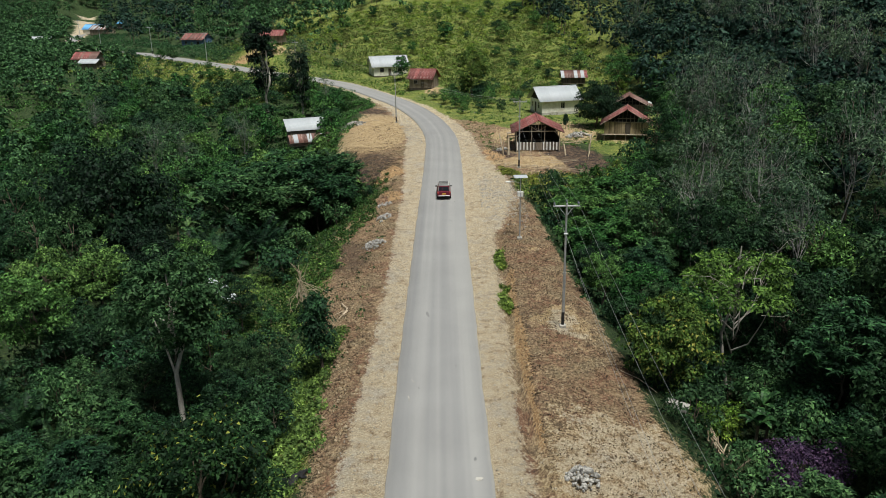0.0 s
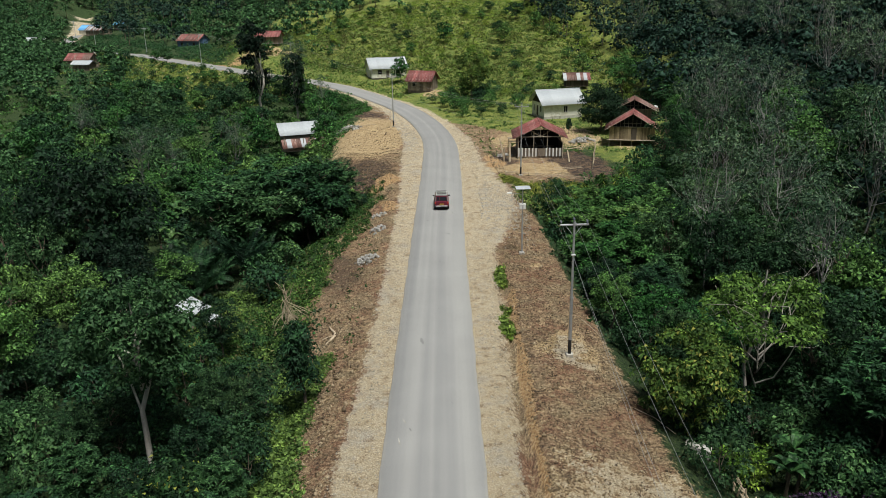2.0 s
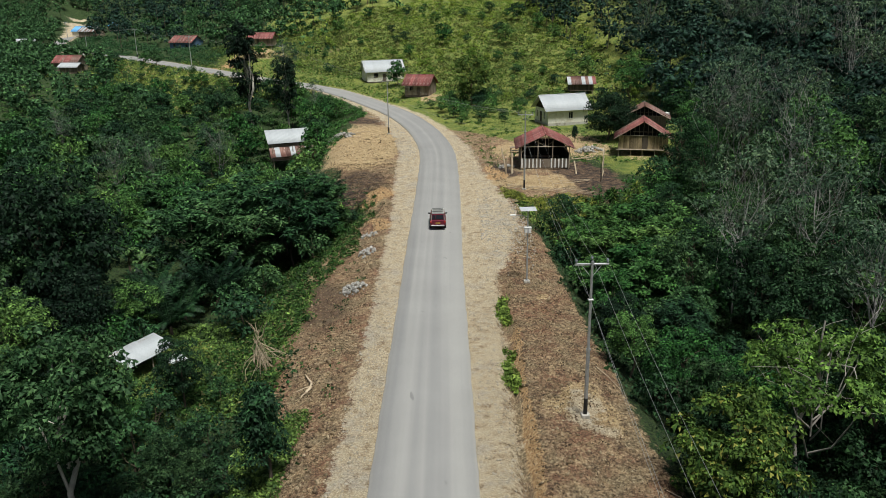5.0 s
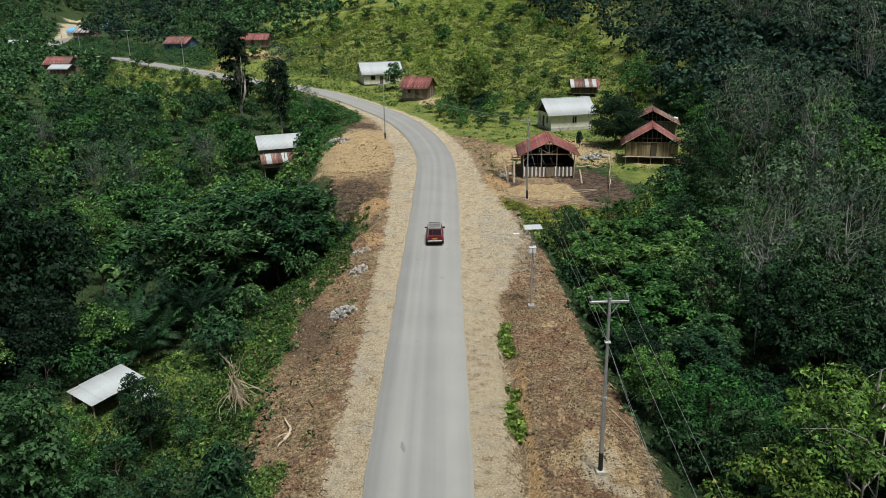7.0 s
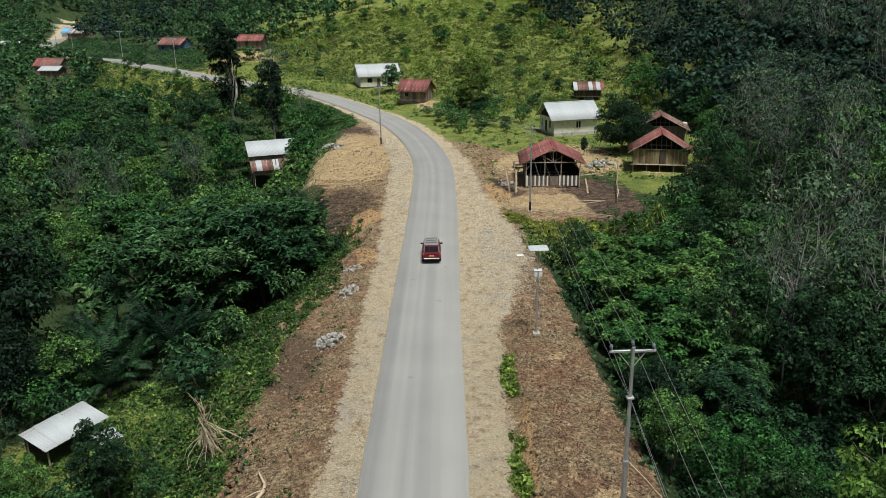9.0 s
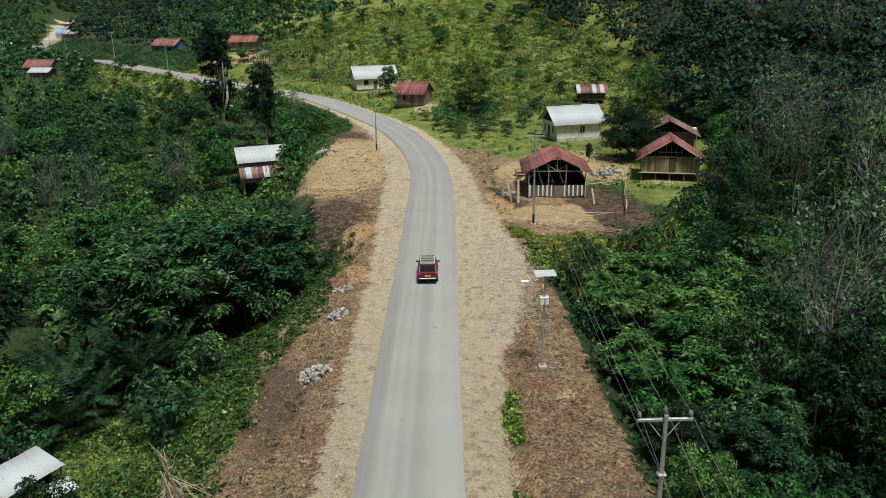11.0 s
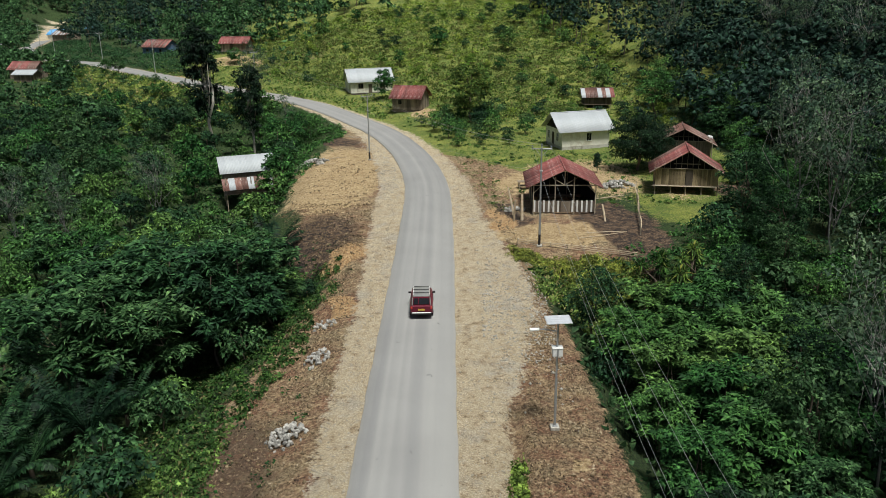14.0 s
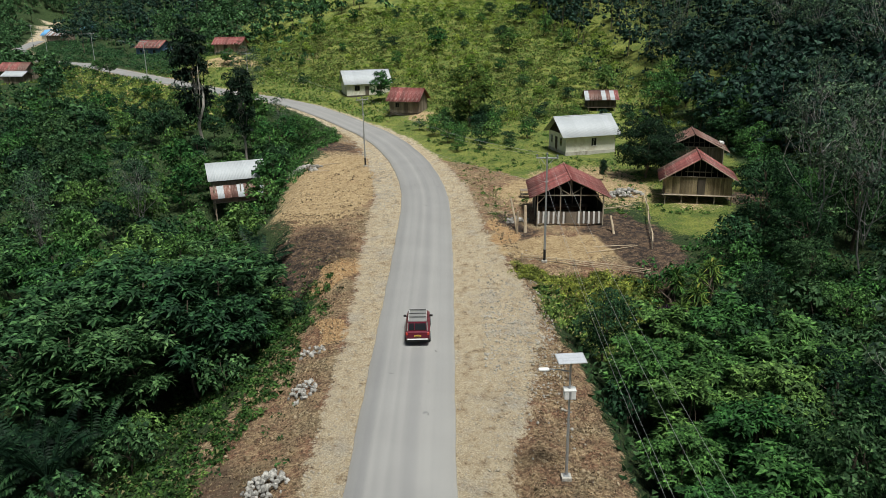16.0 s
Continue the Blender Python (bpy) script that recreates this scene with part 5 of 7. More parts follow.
def clods():
    g = np.random.default_rng(71)
    n = 9000
    y = g.uniform(28, 152, n)
    s = np.where(g.random(n) < 0.55, -1, 1)
    lo = np.where(s < 0, gravel_left(y), gravel_right(y) + 0.9)
    hi = np.where(s < 0, shelf_left(y) + 1.5, np.where(y < 104, shelf_right(y), 9.0))
    off = lo + (hi - lo) * g.random(n)
    i = np.clip(np.searchsorted(ROAD[:, 1], y), 1, len(ROAD) - 1)
    x = ROAD[i, 0] + s * off
    r = 0.03 + 0.13 * g.random(n) ** 4
    O = np.array([(1, 0, 0), (0, 1, 0), (-1, 0, 0), (0, -1, 0), (0, 0, 1), (0, 0, -1)], float)
    T = np.array([(0, 1, 4), (1, 2, 4), (2, 3, 4), (3, 0, 4), (1, 0, 5), (2, 1, 5), (3, 2, 5), (0, 3, 5)])
    V = O[None] * (r[:, None, None] * g.uniform(0.5, 1.4, (n, 6, 1))) + g.normal(size=(n, 6, 3)) * r[:, None, None] * 0.2
    V += np.stack([x, y, ground_z(x, y) + r * 0.25], 1)[:, None]
    F = T[None] + (np.arange(n) * 6)[:, None, None]
    tagged(part("clods", (V.reshape(-1, 3), F.reshape(-1, 3)), M_CLOD), "loose earth clods and stones on the banks", "soil", kind="stuff")


def rubble():
    """Broken stones on the wide shoulder before the yard and round the straw clearing."""
    g = np.random.default_rng(66)
    n = 3200
    y = np.concatenate([g.normal(95, 6.5, 2200), g.uniform(128, 172, 1000)])
    d = np.concatenate([g.uniform(4.8, 10.2, 2200), -g.uniform(3.4, 6.2, 1000)])
    i = np.clip(np.searchsorted(ROAD[:, 1], y), 1, len(ROAD) - 1)
    x = ROAD[i, 0] + d * ROAD_DIR[i, 1]
    y = y - d * ROAD_DIR[i, 0]
    r = 0.035 + 0.09 * g.random(n) ** 3
    O = np.array([(1, 0, 0), (0, 1, 0), (-1, 0, 0), (0, -1, 0), (0, 0, 1), (0, 0, -1)], float)
    T = np.array([(0, 1, 4), (1, 2, 4), (2, 3, 4), (3, 0, 4), (1, 0, 5), (2, 1, 5), (3, 2, 5), (0, 3, 5)])
    V = O[None] * (r[:, None, None] * g.uniform(0.5, 1.3, (n, 6, 1))) + g.normal(size=(n, 6, 3)) * r[:, None, None] * 0.2
    V += np.stack([x, y, ground_z(x, y) + r * 0.3], 1)[:, None]
    F = T[None] + (np.arange(n) * 6)[:, None, None]
    tagged(part("rubble", (V.reshape(-1, 3), F.reshape(-1, 3)), M_RUBBLE), "grey broken stones strewn over the road shoulder", "rubble", kind="stuff")


gravel()
clods()
rubble()


def scuff(x, y, w, l, turn, mat, label):
    """A thin patch with a ragged outline lying on the asphalt."""
    g = np.random.default_rng(int(abs(x * 31 + y * 7)))
    bm = bmesh.new()
    n = 18
    d = side_of(x, y)
    z = float(road_z(y)) + 0.03 + float(np.interp(abs(d), [0, 1.4, ROAD_HALF], [0.05, 0.03, 0.0])) + 0.016
    ring = []
    for i in range(n):
        a = 2 * math.pi * i / n
        k = g.uniform(0.6, 1.1)
        ring.append(bm.verts.new((w / 2 * k * math.cos(a), l / 2 * k * math.sin(a), 0)))
    bm.faces.new(ring)
    ob = tagged(part("road_scuff", bm, mat), label, "road mark")
    ob.matrix_world = pose(x, y, z, 0, 0, turn)


def side_of(x, y):
    return float(road_near(np.array([x]), np.array([y]))[0][0])


scuff(-1.1, 56.0, 0.28, 1.3, 8, M_SMEAR, "dark oily smear on the asphalt")
for x, y, w, l, a in ((0.9, 47, 0.12, 0.3, 30), (1.6, 36, 0.2, 0.35, 0), (-0.6, 70, 0.12, 0.5, 60), (0.4, 74.5, 0.1, 0.4, 15), (-0.9, 88, 0.12, 0.4, 70), (1.5, 83, 0.12, 0.3, 0), (-1.6, 44, 0.1, 0.4, 20), (0.2, 62, 0.1, 0.25, 80), (2.0, 91, 0.15, 0.4, 20)):
    scuff(x, y, w, l, a, M_SMEAR, "small dark fleck of dirt on the asphalt")
for x, y, w, l, a in ((1.7, 34.2, 0.5, 0.4, 0), (-2.2, 42.8, 0.1, 0.9, 10), (-2.0, 45, 0.08, 0.6, 25)):
    scuff(x, y, w, l, a, M_CONCRETE, "pale scrape on the asphalt")


# ---- plants ----
RNG = np.random.default_rng(7)


def leaf_quads(P, T, N, size, aspect=0.5, droop=0.25, rng=RNG):
    """Folded, pointed leaves at P that run along T and face N."""
    P, T, N = np.asarray(P), unit(np.asarray(T)), unit(np.asarray(N))
    S = unit(np.cross(N, T))
    L = (np.broadcast_to(size, len(P)) * rng.uniform(0.7, 1.3, len(P)))[:, None]
    up = unit(np.cross(T, S))
    down = np.array((0, 0, -1.0))
    V = np.stack([P, P + T * L * 0.5 + S * L * aspect / 2 + up * L * 0.1, P + T * L + down * droop * L, P + T * L * 0.5 - S * L * aspect / 2 + up * L * 0.1], 1)
    return V.reshape(-1, 3), np.arange(len(P) * 4).reshape(-1, 4)


def leaf_points(P, T, N, size, aspect=0.6, droop=0.25, rng=RNG):
    """Small pointed leaves of one face each, skewed so that no two are alike."""
    P, T, N = np.asarray(P), unit(np.asarray(T)), unit(np.asarray(N))
    S = unit(np.cross(N, T))
    n = len(P)
    L = (np.broadcast_to(size, n) * rng.uniform(0.6, 1.35, n))[:, None]
    W = L * aspect * rng.uniform(0.35, 0.65, (n, 1))
    k = rng.uniform(-0.1, 0.45, (n, 1))
    V = np.stack([P + S * W + T * L * k, P + T * L + np.array((0, 0, -1.0)) * droop * L, P - S * W + T * L * (0.35 - k)], 1)
    return V.reshape(-1, 3), np.arange(n * 3).reshape(-1, 3)


def clump_leaves(C, R, count, size, aspect=0.5, flat=0.75, droop=0.25, low=-0.35, rng=RNG):
    """Leaves over rounded clumps with middles C and radii R: they lie on the clump like shingles."""
    C, R = np.asarray(C, float), np.asarray(R, float)
    k = np.repeat(np.arange(len(C)), count)
    U = unit(rng.normal(size=(len(k), 3)))
    U[:, 2] = np.where(U[:, 2] < low, -U[:, 2], U[:, 2])
    r = R[k] * (1.12 - 0.42 * rng.random(len(k)) ** 1.5)
    P = C[k] + U * r[:, None] * np.array((1, 1, flat))
    N = unit(U + 0.42 * rng.normal(size=U.shape) + np.array((0, 0, 0.2)))
    T = unit(np.cross(N, rng.normal(size=U.shape))) + 0.55 * U + np.array((0, 0, -0.25))
    return leaf_points(P, T, N, size, aspect, droop, rng)


def spray_leaves(C, R, count, size, aspect=0.35, rng=RNG):
    """Leaflets that fan out from each point C like the fingers of a frond tip, drooping at the ends."""
    C, R = np.asarray(C, float), np.asarray(R, float)
    k = np.repeat(np.arange(len(C)), count)
    a = rng.uniform(0, 2 * np.pi, len(k))
    T = np.stack([np.cos(a), np.sin(a), rng.uniform(-0.1, 0.75, len(k))], 1)
    N = unit(np.array((0, 0, 1.0)) + 0.35 * rng.normal(size=T.shape) - 0.3 * T)
    P = C[k] + T * (R[k] * 0.2)[:, None]
    return leaf_points(P, T, N, size * R[k], aspect, 0.4, rng)


CORE = np.array([(1, 0, 0), (0, 1, 0), (-1, 0, 0), (0, -1, 0), (0, 0, 1), (0, 0, -1)], float)
CORE_FACES = np.array([(0, 1, 4), (1, 2, 4), (2, 3, 4), (3, 0, 4), (1, 0, 5), (2, 1, 5), (3, 2, 5), (0, 3, 5)])


def cores(C, R, rng, flat=0.75):
    """The thick leafage deep inside each clump."""
    C, R = np.asarray(C, float), np.asarray(R, float)
    V = CORE[None] * rng.uniform(0.5, 1.2, (len(C), 6, 1)) * R[:, None, None] * np.array((1, 1, flat)) + C[:, None]
    F = CORE_FACES[None] + 6 * np.arange(len(C))[:, None, None]
    return V.reshape(-1, 3), F.reshape(-1, 3)


def tree_mesh(height, crown_r, crown_h, clumps, leaves, leaf, rng, trunk_r=0.16, shape="round", aspect=0.5, clump_r=0.3, lean=0.03, twigs=0, low=-0.35, flat=0.75, skeleton=1.0, spread=0.35, spray=0):
    """Trunk with limbs, and the leaves of the crown, as two meshes."""
    base = height - crown_h
    mid = np.array((0, 0, height - crown_h / 2))
    U = unit(rng.normal(size=(clumps, 3)))
    rr = rng.uniform(0.15, 1.0, clumps) ** spread
    C = U * rr[:, None] * np.array((crown_r, crown_r, crown_h / 2)) * (1 - clump_r * 0.6)
    if shape == "umbrella":
        C[:, 2] = np.abs(C[:, 2]) * 0.6 - 0.25 * np.hypot(C[:, 0], C[:, 1]) * crown_h / crown_r + rng.choice((0, -0.22, -0.42), clumps) * crown_h
    if shape == "column":
        C[:, 0:2] *= (1.05 - 0.75 * np.clip(C[:, 2:3] / crown_h + 0.5, 0, 1))
    if shape == "spread":
        C[:, 2] += 0.25 * crown_h * (1 - (np.hypot(C[:, 0], C[:, 1]) / crown_r) ** 2)
    C += rng.normal(size=C.shape) * crown_r * 0.08 + mid
    R = crown_r * clump_r * rng.uniform(0.7, 1.35, clumps)
    tip = np.array((rng.normal() * lean * height, rng.normal() * lean * height, base + crown_h * 0.75))
    chunks = [limb((0, 0, -0.6), tip, trunk_r, trunk_r * 0.3, rng, 7, 0.02, 8)]
    for c in (C * 0.88 + mid * 0.12)[rng.permutation(clumps)[:int(min(clumps, 26) * skeleton)]]:
        t = rng.uniform(0.3, 0.85)
        a = np.array((0, 0, -0.6)) * (1 - t) + tip * t
        if a[2] > c[2] - 0.1 * crown_h:
            a = a * (c[2] - 0.15 * crown_h) / max(a[2], 0.1)
        chunks.append(limb(a, c, trunk_r * 0.42, trunk_r * 0.12, rng, 4, 0.1, 4))
        for _ in range(twigs):
            e = c + rng.normal(size=3) * crown_r * 0.28 + np.array((0, 0, 0.12 * crown_h))
            chunks.append(limb(c * 0.7 + a * 0.3, e, trunk_r * 0.16, trunk_r * 0.06, rng, 3, 0.12, 4))
    R = R / (1 + 0.12 * rng.random(clumps))
    V, F = clump_leaves(C, R, leaves, leaf, aspect, flat, low=low, rng=rng)
    if spray:
        n = np.repeat(np.arange(clumps), spray)
        U = unit(rng.normal(size=(len(n), 3)))
        U[:, 2] = np.abs(U[:, 2]) - 0.25
        tips = C[n] + U * R[n, None] * rng.uniform(0.5, 1.15, (len(n), 1)) * np.array((1, 1, flat))
        V, F = spray_leaves(tips, np.full(len(n), leaf), leaves, 1.0, aspect, rng)
    return merge(chunks), (V, F)


def make_tree(name, trunk, crown, bark, leaf, label, category="tree", group=""):
    t = thing(name, Matrix.Identity(4), label, category, group)
    part("trunk", trunk, bark, t)
    part("crown", crown, leaf, t)
    return t


def frond_quads(base, tip_dir, length, rng, pairs=16, leaf=0.5, arch=0.55):
    """A palm frond: a curved rib with pairs of narrow leaflets."""
    h = np.array((tip_dir[0], tip_dir[1], 0.0))
    h = h / (np.linalg.norm(h) + 1e-9)
    t = np.linspace(0, 1, 7)
    rise = tip_dir[2]
    P = base + h * (length * t * (1 - 0.15 * t))[:, None] * 0.9 + np.array((0, 0, 1.0)) * (length * (rise * t - arch * t ** 2))[:, None]
    rib = tube(P, np.linspace(0.035, 0.01, 7), 4)
    s = np.linspace(0.15, 1, pairs)
    Q = np.stack([np.interp(s, t, P[:, i]) for i in range(3)], 1)
    T = unit(np.gradient(Q, axis=0))
    side = unit(np.cross(T, np.array((0, 0, 1.0))))
    size = leaf * (np.sin(np.clip(s, 0, 1) * np.pi * 0.8 + 0.35))
    chunks = []
    for sg in (-1, 1):
        D = unit(side * sg + 0.55 * T + np.array((0, 0, -0.15)))
        chunks.append(leaf_quads(Q, D, unit(np.cross(T, D)) * sg + 0.1 * rng.normal(size=Q.shape), size, 0.24, 0.35, rng))
    return rib, merge(chunks)


def palm(name, label, stem, fronds, length, rng, pairs=16, leaf=0.6):
    t = thing(name, Matrix.Identity(4), label, "palm")
    ribs, leaves = [], []
    for i in range(fronds):
        a = i * 2.4 + rng.uniform(-0.3, 0.3)
        k = rng.uniform(0.7, 1.9)
        r, l = frond_quads(np.array((0, 0, stem)), (math.cos(a), math.sin(a), k), length * rng.uniform(0.75, 1.1), rng, pairs, leaf, 0.8)
        leaves.append(r), leaves.append(l)
    if stem > 0.3:
        ribs.append(tube([(0, 0, -0.6), (0.05, 0, stem * 0.5), (0, 0, stem)], [0.16, 0.13, 0.12], 7))
    part("trunk", merge(ribs), M_BARK, t)
    part("crown", merge(leaves), M_LEAF_PALM, t)
    return t


def banana_leaf(base, a, rise, length, width, rng):
    """A broad paddle leaf that arches over, folded along its rib, with torn edges."""
    n = 9
    t = np.linspace(0, 1, n)
    h = np.array((math.cos(a), math.sin(a), 0))
    P = base + h * (length * t)[:, None] * 0.75 + np.array((0, 0, 1.0)) * (length * (rise * t - 0.75 * rise * t ** 2.2))[:, None]
    s = np.cross(h, (0, 0, 1.0))
    w = width * np.sin(np.clip(t * 0.97 + 0.06, 0, 1) * np.pi) ** 0.6
    V, F = [], []
    for sg in (-1, 1):
        for i in range(n - 1):
            j = rng.uniform(0.75, 1.05)
            k = len(V)
            V += [P[i], P[i + 1], P[i + 1] + s * sg * w[i + 1] * j + (0, 0, 0.22 * w[i + 1]), P[i] + s * sg * w[i] * j + (0, 0, 0.22 * w[i])]
            F.append((k, k + 1, k + 2, k + 3))
    return np.array(V), np.array(F)


def banana(name, rng):
    t = thing(name, Matrix.Identity(4), "banana plant with broad torn green leaves", "banana plant")
    stems, leaves = [], []
    for _ in range(3):
        o = rng.normal(size=3) * (0.6, 0.6, 0)
        h = rng.uniform(1.3, 2.6)
        stems.append(tube([o + (0, 0, -0.4), o + (0, 0, h * 0.5), o + (0.05, 0, h)], [0.14, 0.12, 0.08], 7))
        for i in range(7):
            leaves.append(banana_leaf(o + np.array((0, 0, h)), i * 2.4 + rng.uniform(-0.3, 0.3), rng.uniform(0.5, 1.4), rng.uniform(1.6, 2.4), rng.uniform(0.24, 0.34), rng))
    part("trunk", merge(stems), M_BARK, t)
    part("crown", merge(leaves), M_LEAF_BANANA, t)
    return t


def rosette(name, label, mat, rng, heads, height, blade):
    """A screw-pine: forked stems, each ending in a spray of strap leaves."""
    t = thing(name, Matrix.Identity(4), label, "shrub")
    stems, leaves = [], []
    for _ in range(heads):
        e = np.array((rng.normal() * 0.6, rng.normal() * 0.6, height * rng.uniform(0.6, 1.1)))
        stems.append(limb((0, 0, -0.3), e, 0.08, 0.05, rng, 5))
        n = 34
        U = unit(rng.normal(size=(n, 3)) + (0, 0, 0.6))
        P = np.tile(e, (n, 1))
        leaves.append(leaf_quads(P, U, unit(np.cross(U, rng.normal(size=U.shape))) + (0, 0, 0.6), blade, 0.13, 0.3, rng))
    part("trunk", merge(stems), M_BARK, t)
    part("crown", merge(leaves), mat, t)
    return t


PROTO = {}


def proto(key, ob):
    PROTO.setdefault(key, []).append([ob, False])


def plant(key, x, y, scale=1.0, turn=None, sink=0.0, which=None):
    """Stands a plant of that kind on the ground; the first one moves the pattern plant itself."""
    if y < 72 and abs(x) < 34 and which is None and key + "_near" in PROTO:
        key += "_near"
    pool = PROTO[key]
    slot = pool[RNG.integers(len(pool)) if which is None else which]
    turn = RNG.uniform(0, 360) if turn is None else turn
    s = scale * RNG.uniform(0.92, 1.08)
    m = pose(x, y, gz(x, y) - sink, RNG.uniform(-3, 3), RNG.uniform(-3, 3), turn)
    ob = slot[0]
    if slot[1]:
        ob = copy_thing(ob, m)
    else:
        slot[1] = True
        ob.matrix_basis = m
    ob.scale = (s, s, s * RNG.uniform(0.92, 1.1))
    return ob


def build_protos():
    r = np.random.default_rng
    for i in range(3):
        g = r(20 + i)
        proto("broad", make_tree("broadleaf_tree", *tree_mesh(8.5, 3.1, 7.2, 50, 84, 0.27, g, 0.14, skeleton=0.35, clump_r=0.24, low=-0.15, flat=0.8, aspect=0.75), M_BARK, M_LEAF_MID, "leafy broadleaf tree with a dense mid-green crown", group="valley trees"))
    for i in range(2):
        g = r(30 + i)
        proto("dark", make_tree("dark_tree", *tree_mesh(9.5, 3.3, 8.0, 54, 88, 0.26, g, 0.16, clump_r=0.22, skeleton=0.35, low=-0.15, flat=0.75, aspect=0.75), M_BARK, M_LEAF_DARK, "dark green broadleaf tree with a heavy crown", group="valley trees"))
    for i in range(2):
        g = r(40 + i)
        proto("feather", make_tree("feathery_tree", *tree_mesh(8.5, 3.1, 6.4, 44, 12, 0.55, g, 0.11, "round", 0.36, 0.25, skeleton=0.3, flat=0.8, spray=9), M_BARK, M_LEAF_BLUE, "feathery tree with fine bluish-green leaflets on slim stems", group="roadside grove"))
    for i, (key, leafm) in enumerate((("broad_far", M_LEAF_MID), ("dark_far", M_LEAF_DARK), ("feather_far", M_LEAF_BLUE), ("broad_far", M_LEAF_MID))):
        g = r(45 + i)
        proto(key, make_tree("valley_tree", *tree_mesh(6.5, 2.9, 5.4, 34, 40, 0.45, g, 0.10, skeleton=0.25, clump_r=0.26, low=-0.1, aspect=0.75), M_BARK, leafm, "leafy green tree in the valley thicket", group="valley thicket"))
    # finer leaves for the plants that stand nearest to the start of the road; the dark kinds use the shade-deepened
    # green
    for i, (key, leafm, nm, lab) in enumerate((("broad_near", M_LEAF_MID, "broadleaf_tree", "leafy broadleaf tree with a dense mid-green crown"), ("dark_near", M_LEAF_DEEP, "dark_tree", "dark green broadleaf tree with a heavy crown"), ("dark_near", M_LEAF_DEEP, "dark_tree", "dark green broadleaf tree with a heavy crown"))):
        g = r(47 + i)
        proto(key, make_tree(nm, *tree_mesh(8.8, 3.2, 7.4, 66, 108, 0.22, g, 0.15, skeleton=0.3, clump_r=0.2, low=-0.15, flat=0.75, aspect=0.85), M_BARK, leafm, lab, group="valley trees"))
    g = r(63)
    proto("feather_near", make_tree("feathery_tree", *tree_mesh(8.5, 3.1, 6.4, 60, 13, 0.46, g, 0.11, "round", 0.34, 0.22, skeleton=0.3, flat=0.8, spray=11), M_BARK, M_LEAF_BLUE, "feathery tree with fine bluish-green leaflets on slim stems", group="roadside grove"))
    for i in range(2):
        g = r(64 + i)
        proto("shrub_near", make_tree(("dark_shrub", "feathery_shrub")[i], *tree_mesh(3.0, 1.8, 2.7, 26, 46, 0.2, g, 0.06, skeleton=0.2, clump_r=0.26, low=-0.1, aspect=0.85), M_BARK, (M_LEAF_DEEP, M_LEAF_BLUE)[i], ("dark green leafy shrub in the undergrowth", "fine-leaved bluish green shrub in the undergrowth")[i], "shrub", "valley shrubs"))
    g = r(68)
    proto("grove", make_tree("feathery_tree", *tree_mesh(8.2, 3.0, 6.2, 44, 12, 0.52, g, 0.11, "round", 0.36, 0.25, skeleton=0.3, flat=0.8, spray=9), M_BARK, M_LEAF_MID, "feathery tree with mid-green leaflets beside the road bank", group="bank grove"))
    g = r(50)
    proto("umbrella", make_tree("umbrella_tree", *tree_mesh(11.0, 4.0, 4.2, 46, 150, 0.21, g, 0.14, "umbrella", 0.8, 0.19, flat=0.35, twigs=1, low=0.0, lean=0.0), M_BARK_PALE, M_LEAF_FRESH, "spreading tree with tiers of yellow-green leaves and pale limbs"))
    g = r(52)
    proto("yellow", make_tree("yellow_green_tree", *tree_mesh(8.0, 2.9, 7.0, 84, 120, 0.22, g, 0.14, "round", 0.8, 0.2, low=-0.1, skeleton=0.2, lean=0.0), M_BARK, M_LEAF_YEL, "round tree with bright yellow-green leaves"))
    g = r(53)
    proto("tips", make_tree("yellow_tipped_tree", *tree_mesh(8.8, 3.6, 7.6, 100, 150, 0.2, g, 0.16, "round", 0.8, 0.2, low=-0.1, skeleton=0.2, lean=0.0), M_BARK, M_LEAF_TIP, "dark glossy tree with yellow young shoots"))
    g = r(54)
    proto("tall_round", make_tree("tall_round_tree", *tree_mesh(12.2, 3.2, 6.9, 110, 130, 0.22, g, 0.2, "round", 0.8, 0.2, low=-0.3, skeleton=0.25, lean=0.0), M_BARK_PALE, M_LEAF_DARK, "tall tree with a round dense crown on a bare trunk"))
    g = r(57)
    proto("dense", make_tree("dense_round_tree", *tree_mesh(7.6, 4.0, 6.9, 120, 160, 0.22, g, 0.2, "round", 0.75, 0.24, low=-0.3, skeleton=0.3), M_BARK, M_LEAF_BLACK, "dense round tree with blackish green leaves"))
    g = r(55)
    proto("column", make_tree("slender_conical_tree", *tree_mesh(6.6, 1.45, 6.0, 60, 70, 0.24, g, 0.12, "column", 0.6, 0.36), M_BARK, M_LEAF_DARK, "narrow conical dark green tree beside the road"))
    for i in range(2):
        g = r(60 + i)
        proto("casuarina", make_tree("tall_dark_tree", *tree_mesh(16.5, 2.2, 13.5, 80, 70, 0.45, g, 0.22, "round", 0.5, 0.27, lean=0.015, skeleton=0.6), M_BARK_PALE, M_LEAF_BLACK, "tall irregular dark tree above the roadside"))
    for i in range(3):
        g = r(70 + i)
        proto("pale", make_tree("pale_bare_tree", *tree_mesh(11.5, 3.4, 7.8, 36, 64, 0.25, g, 0.075, "spread", 0.6, 0.2, twigs=2, low=-0.05), M_BARK_GREY, M_LEAF_GREY, "half-bare tree with pale grey branches and thin foliage", group="pale trees"))
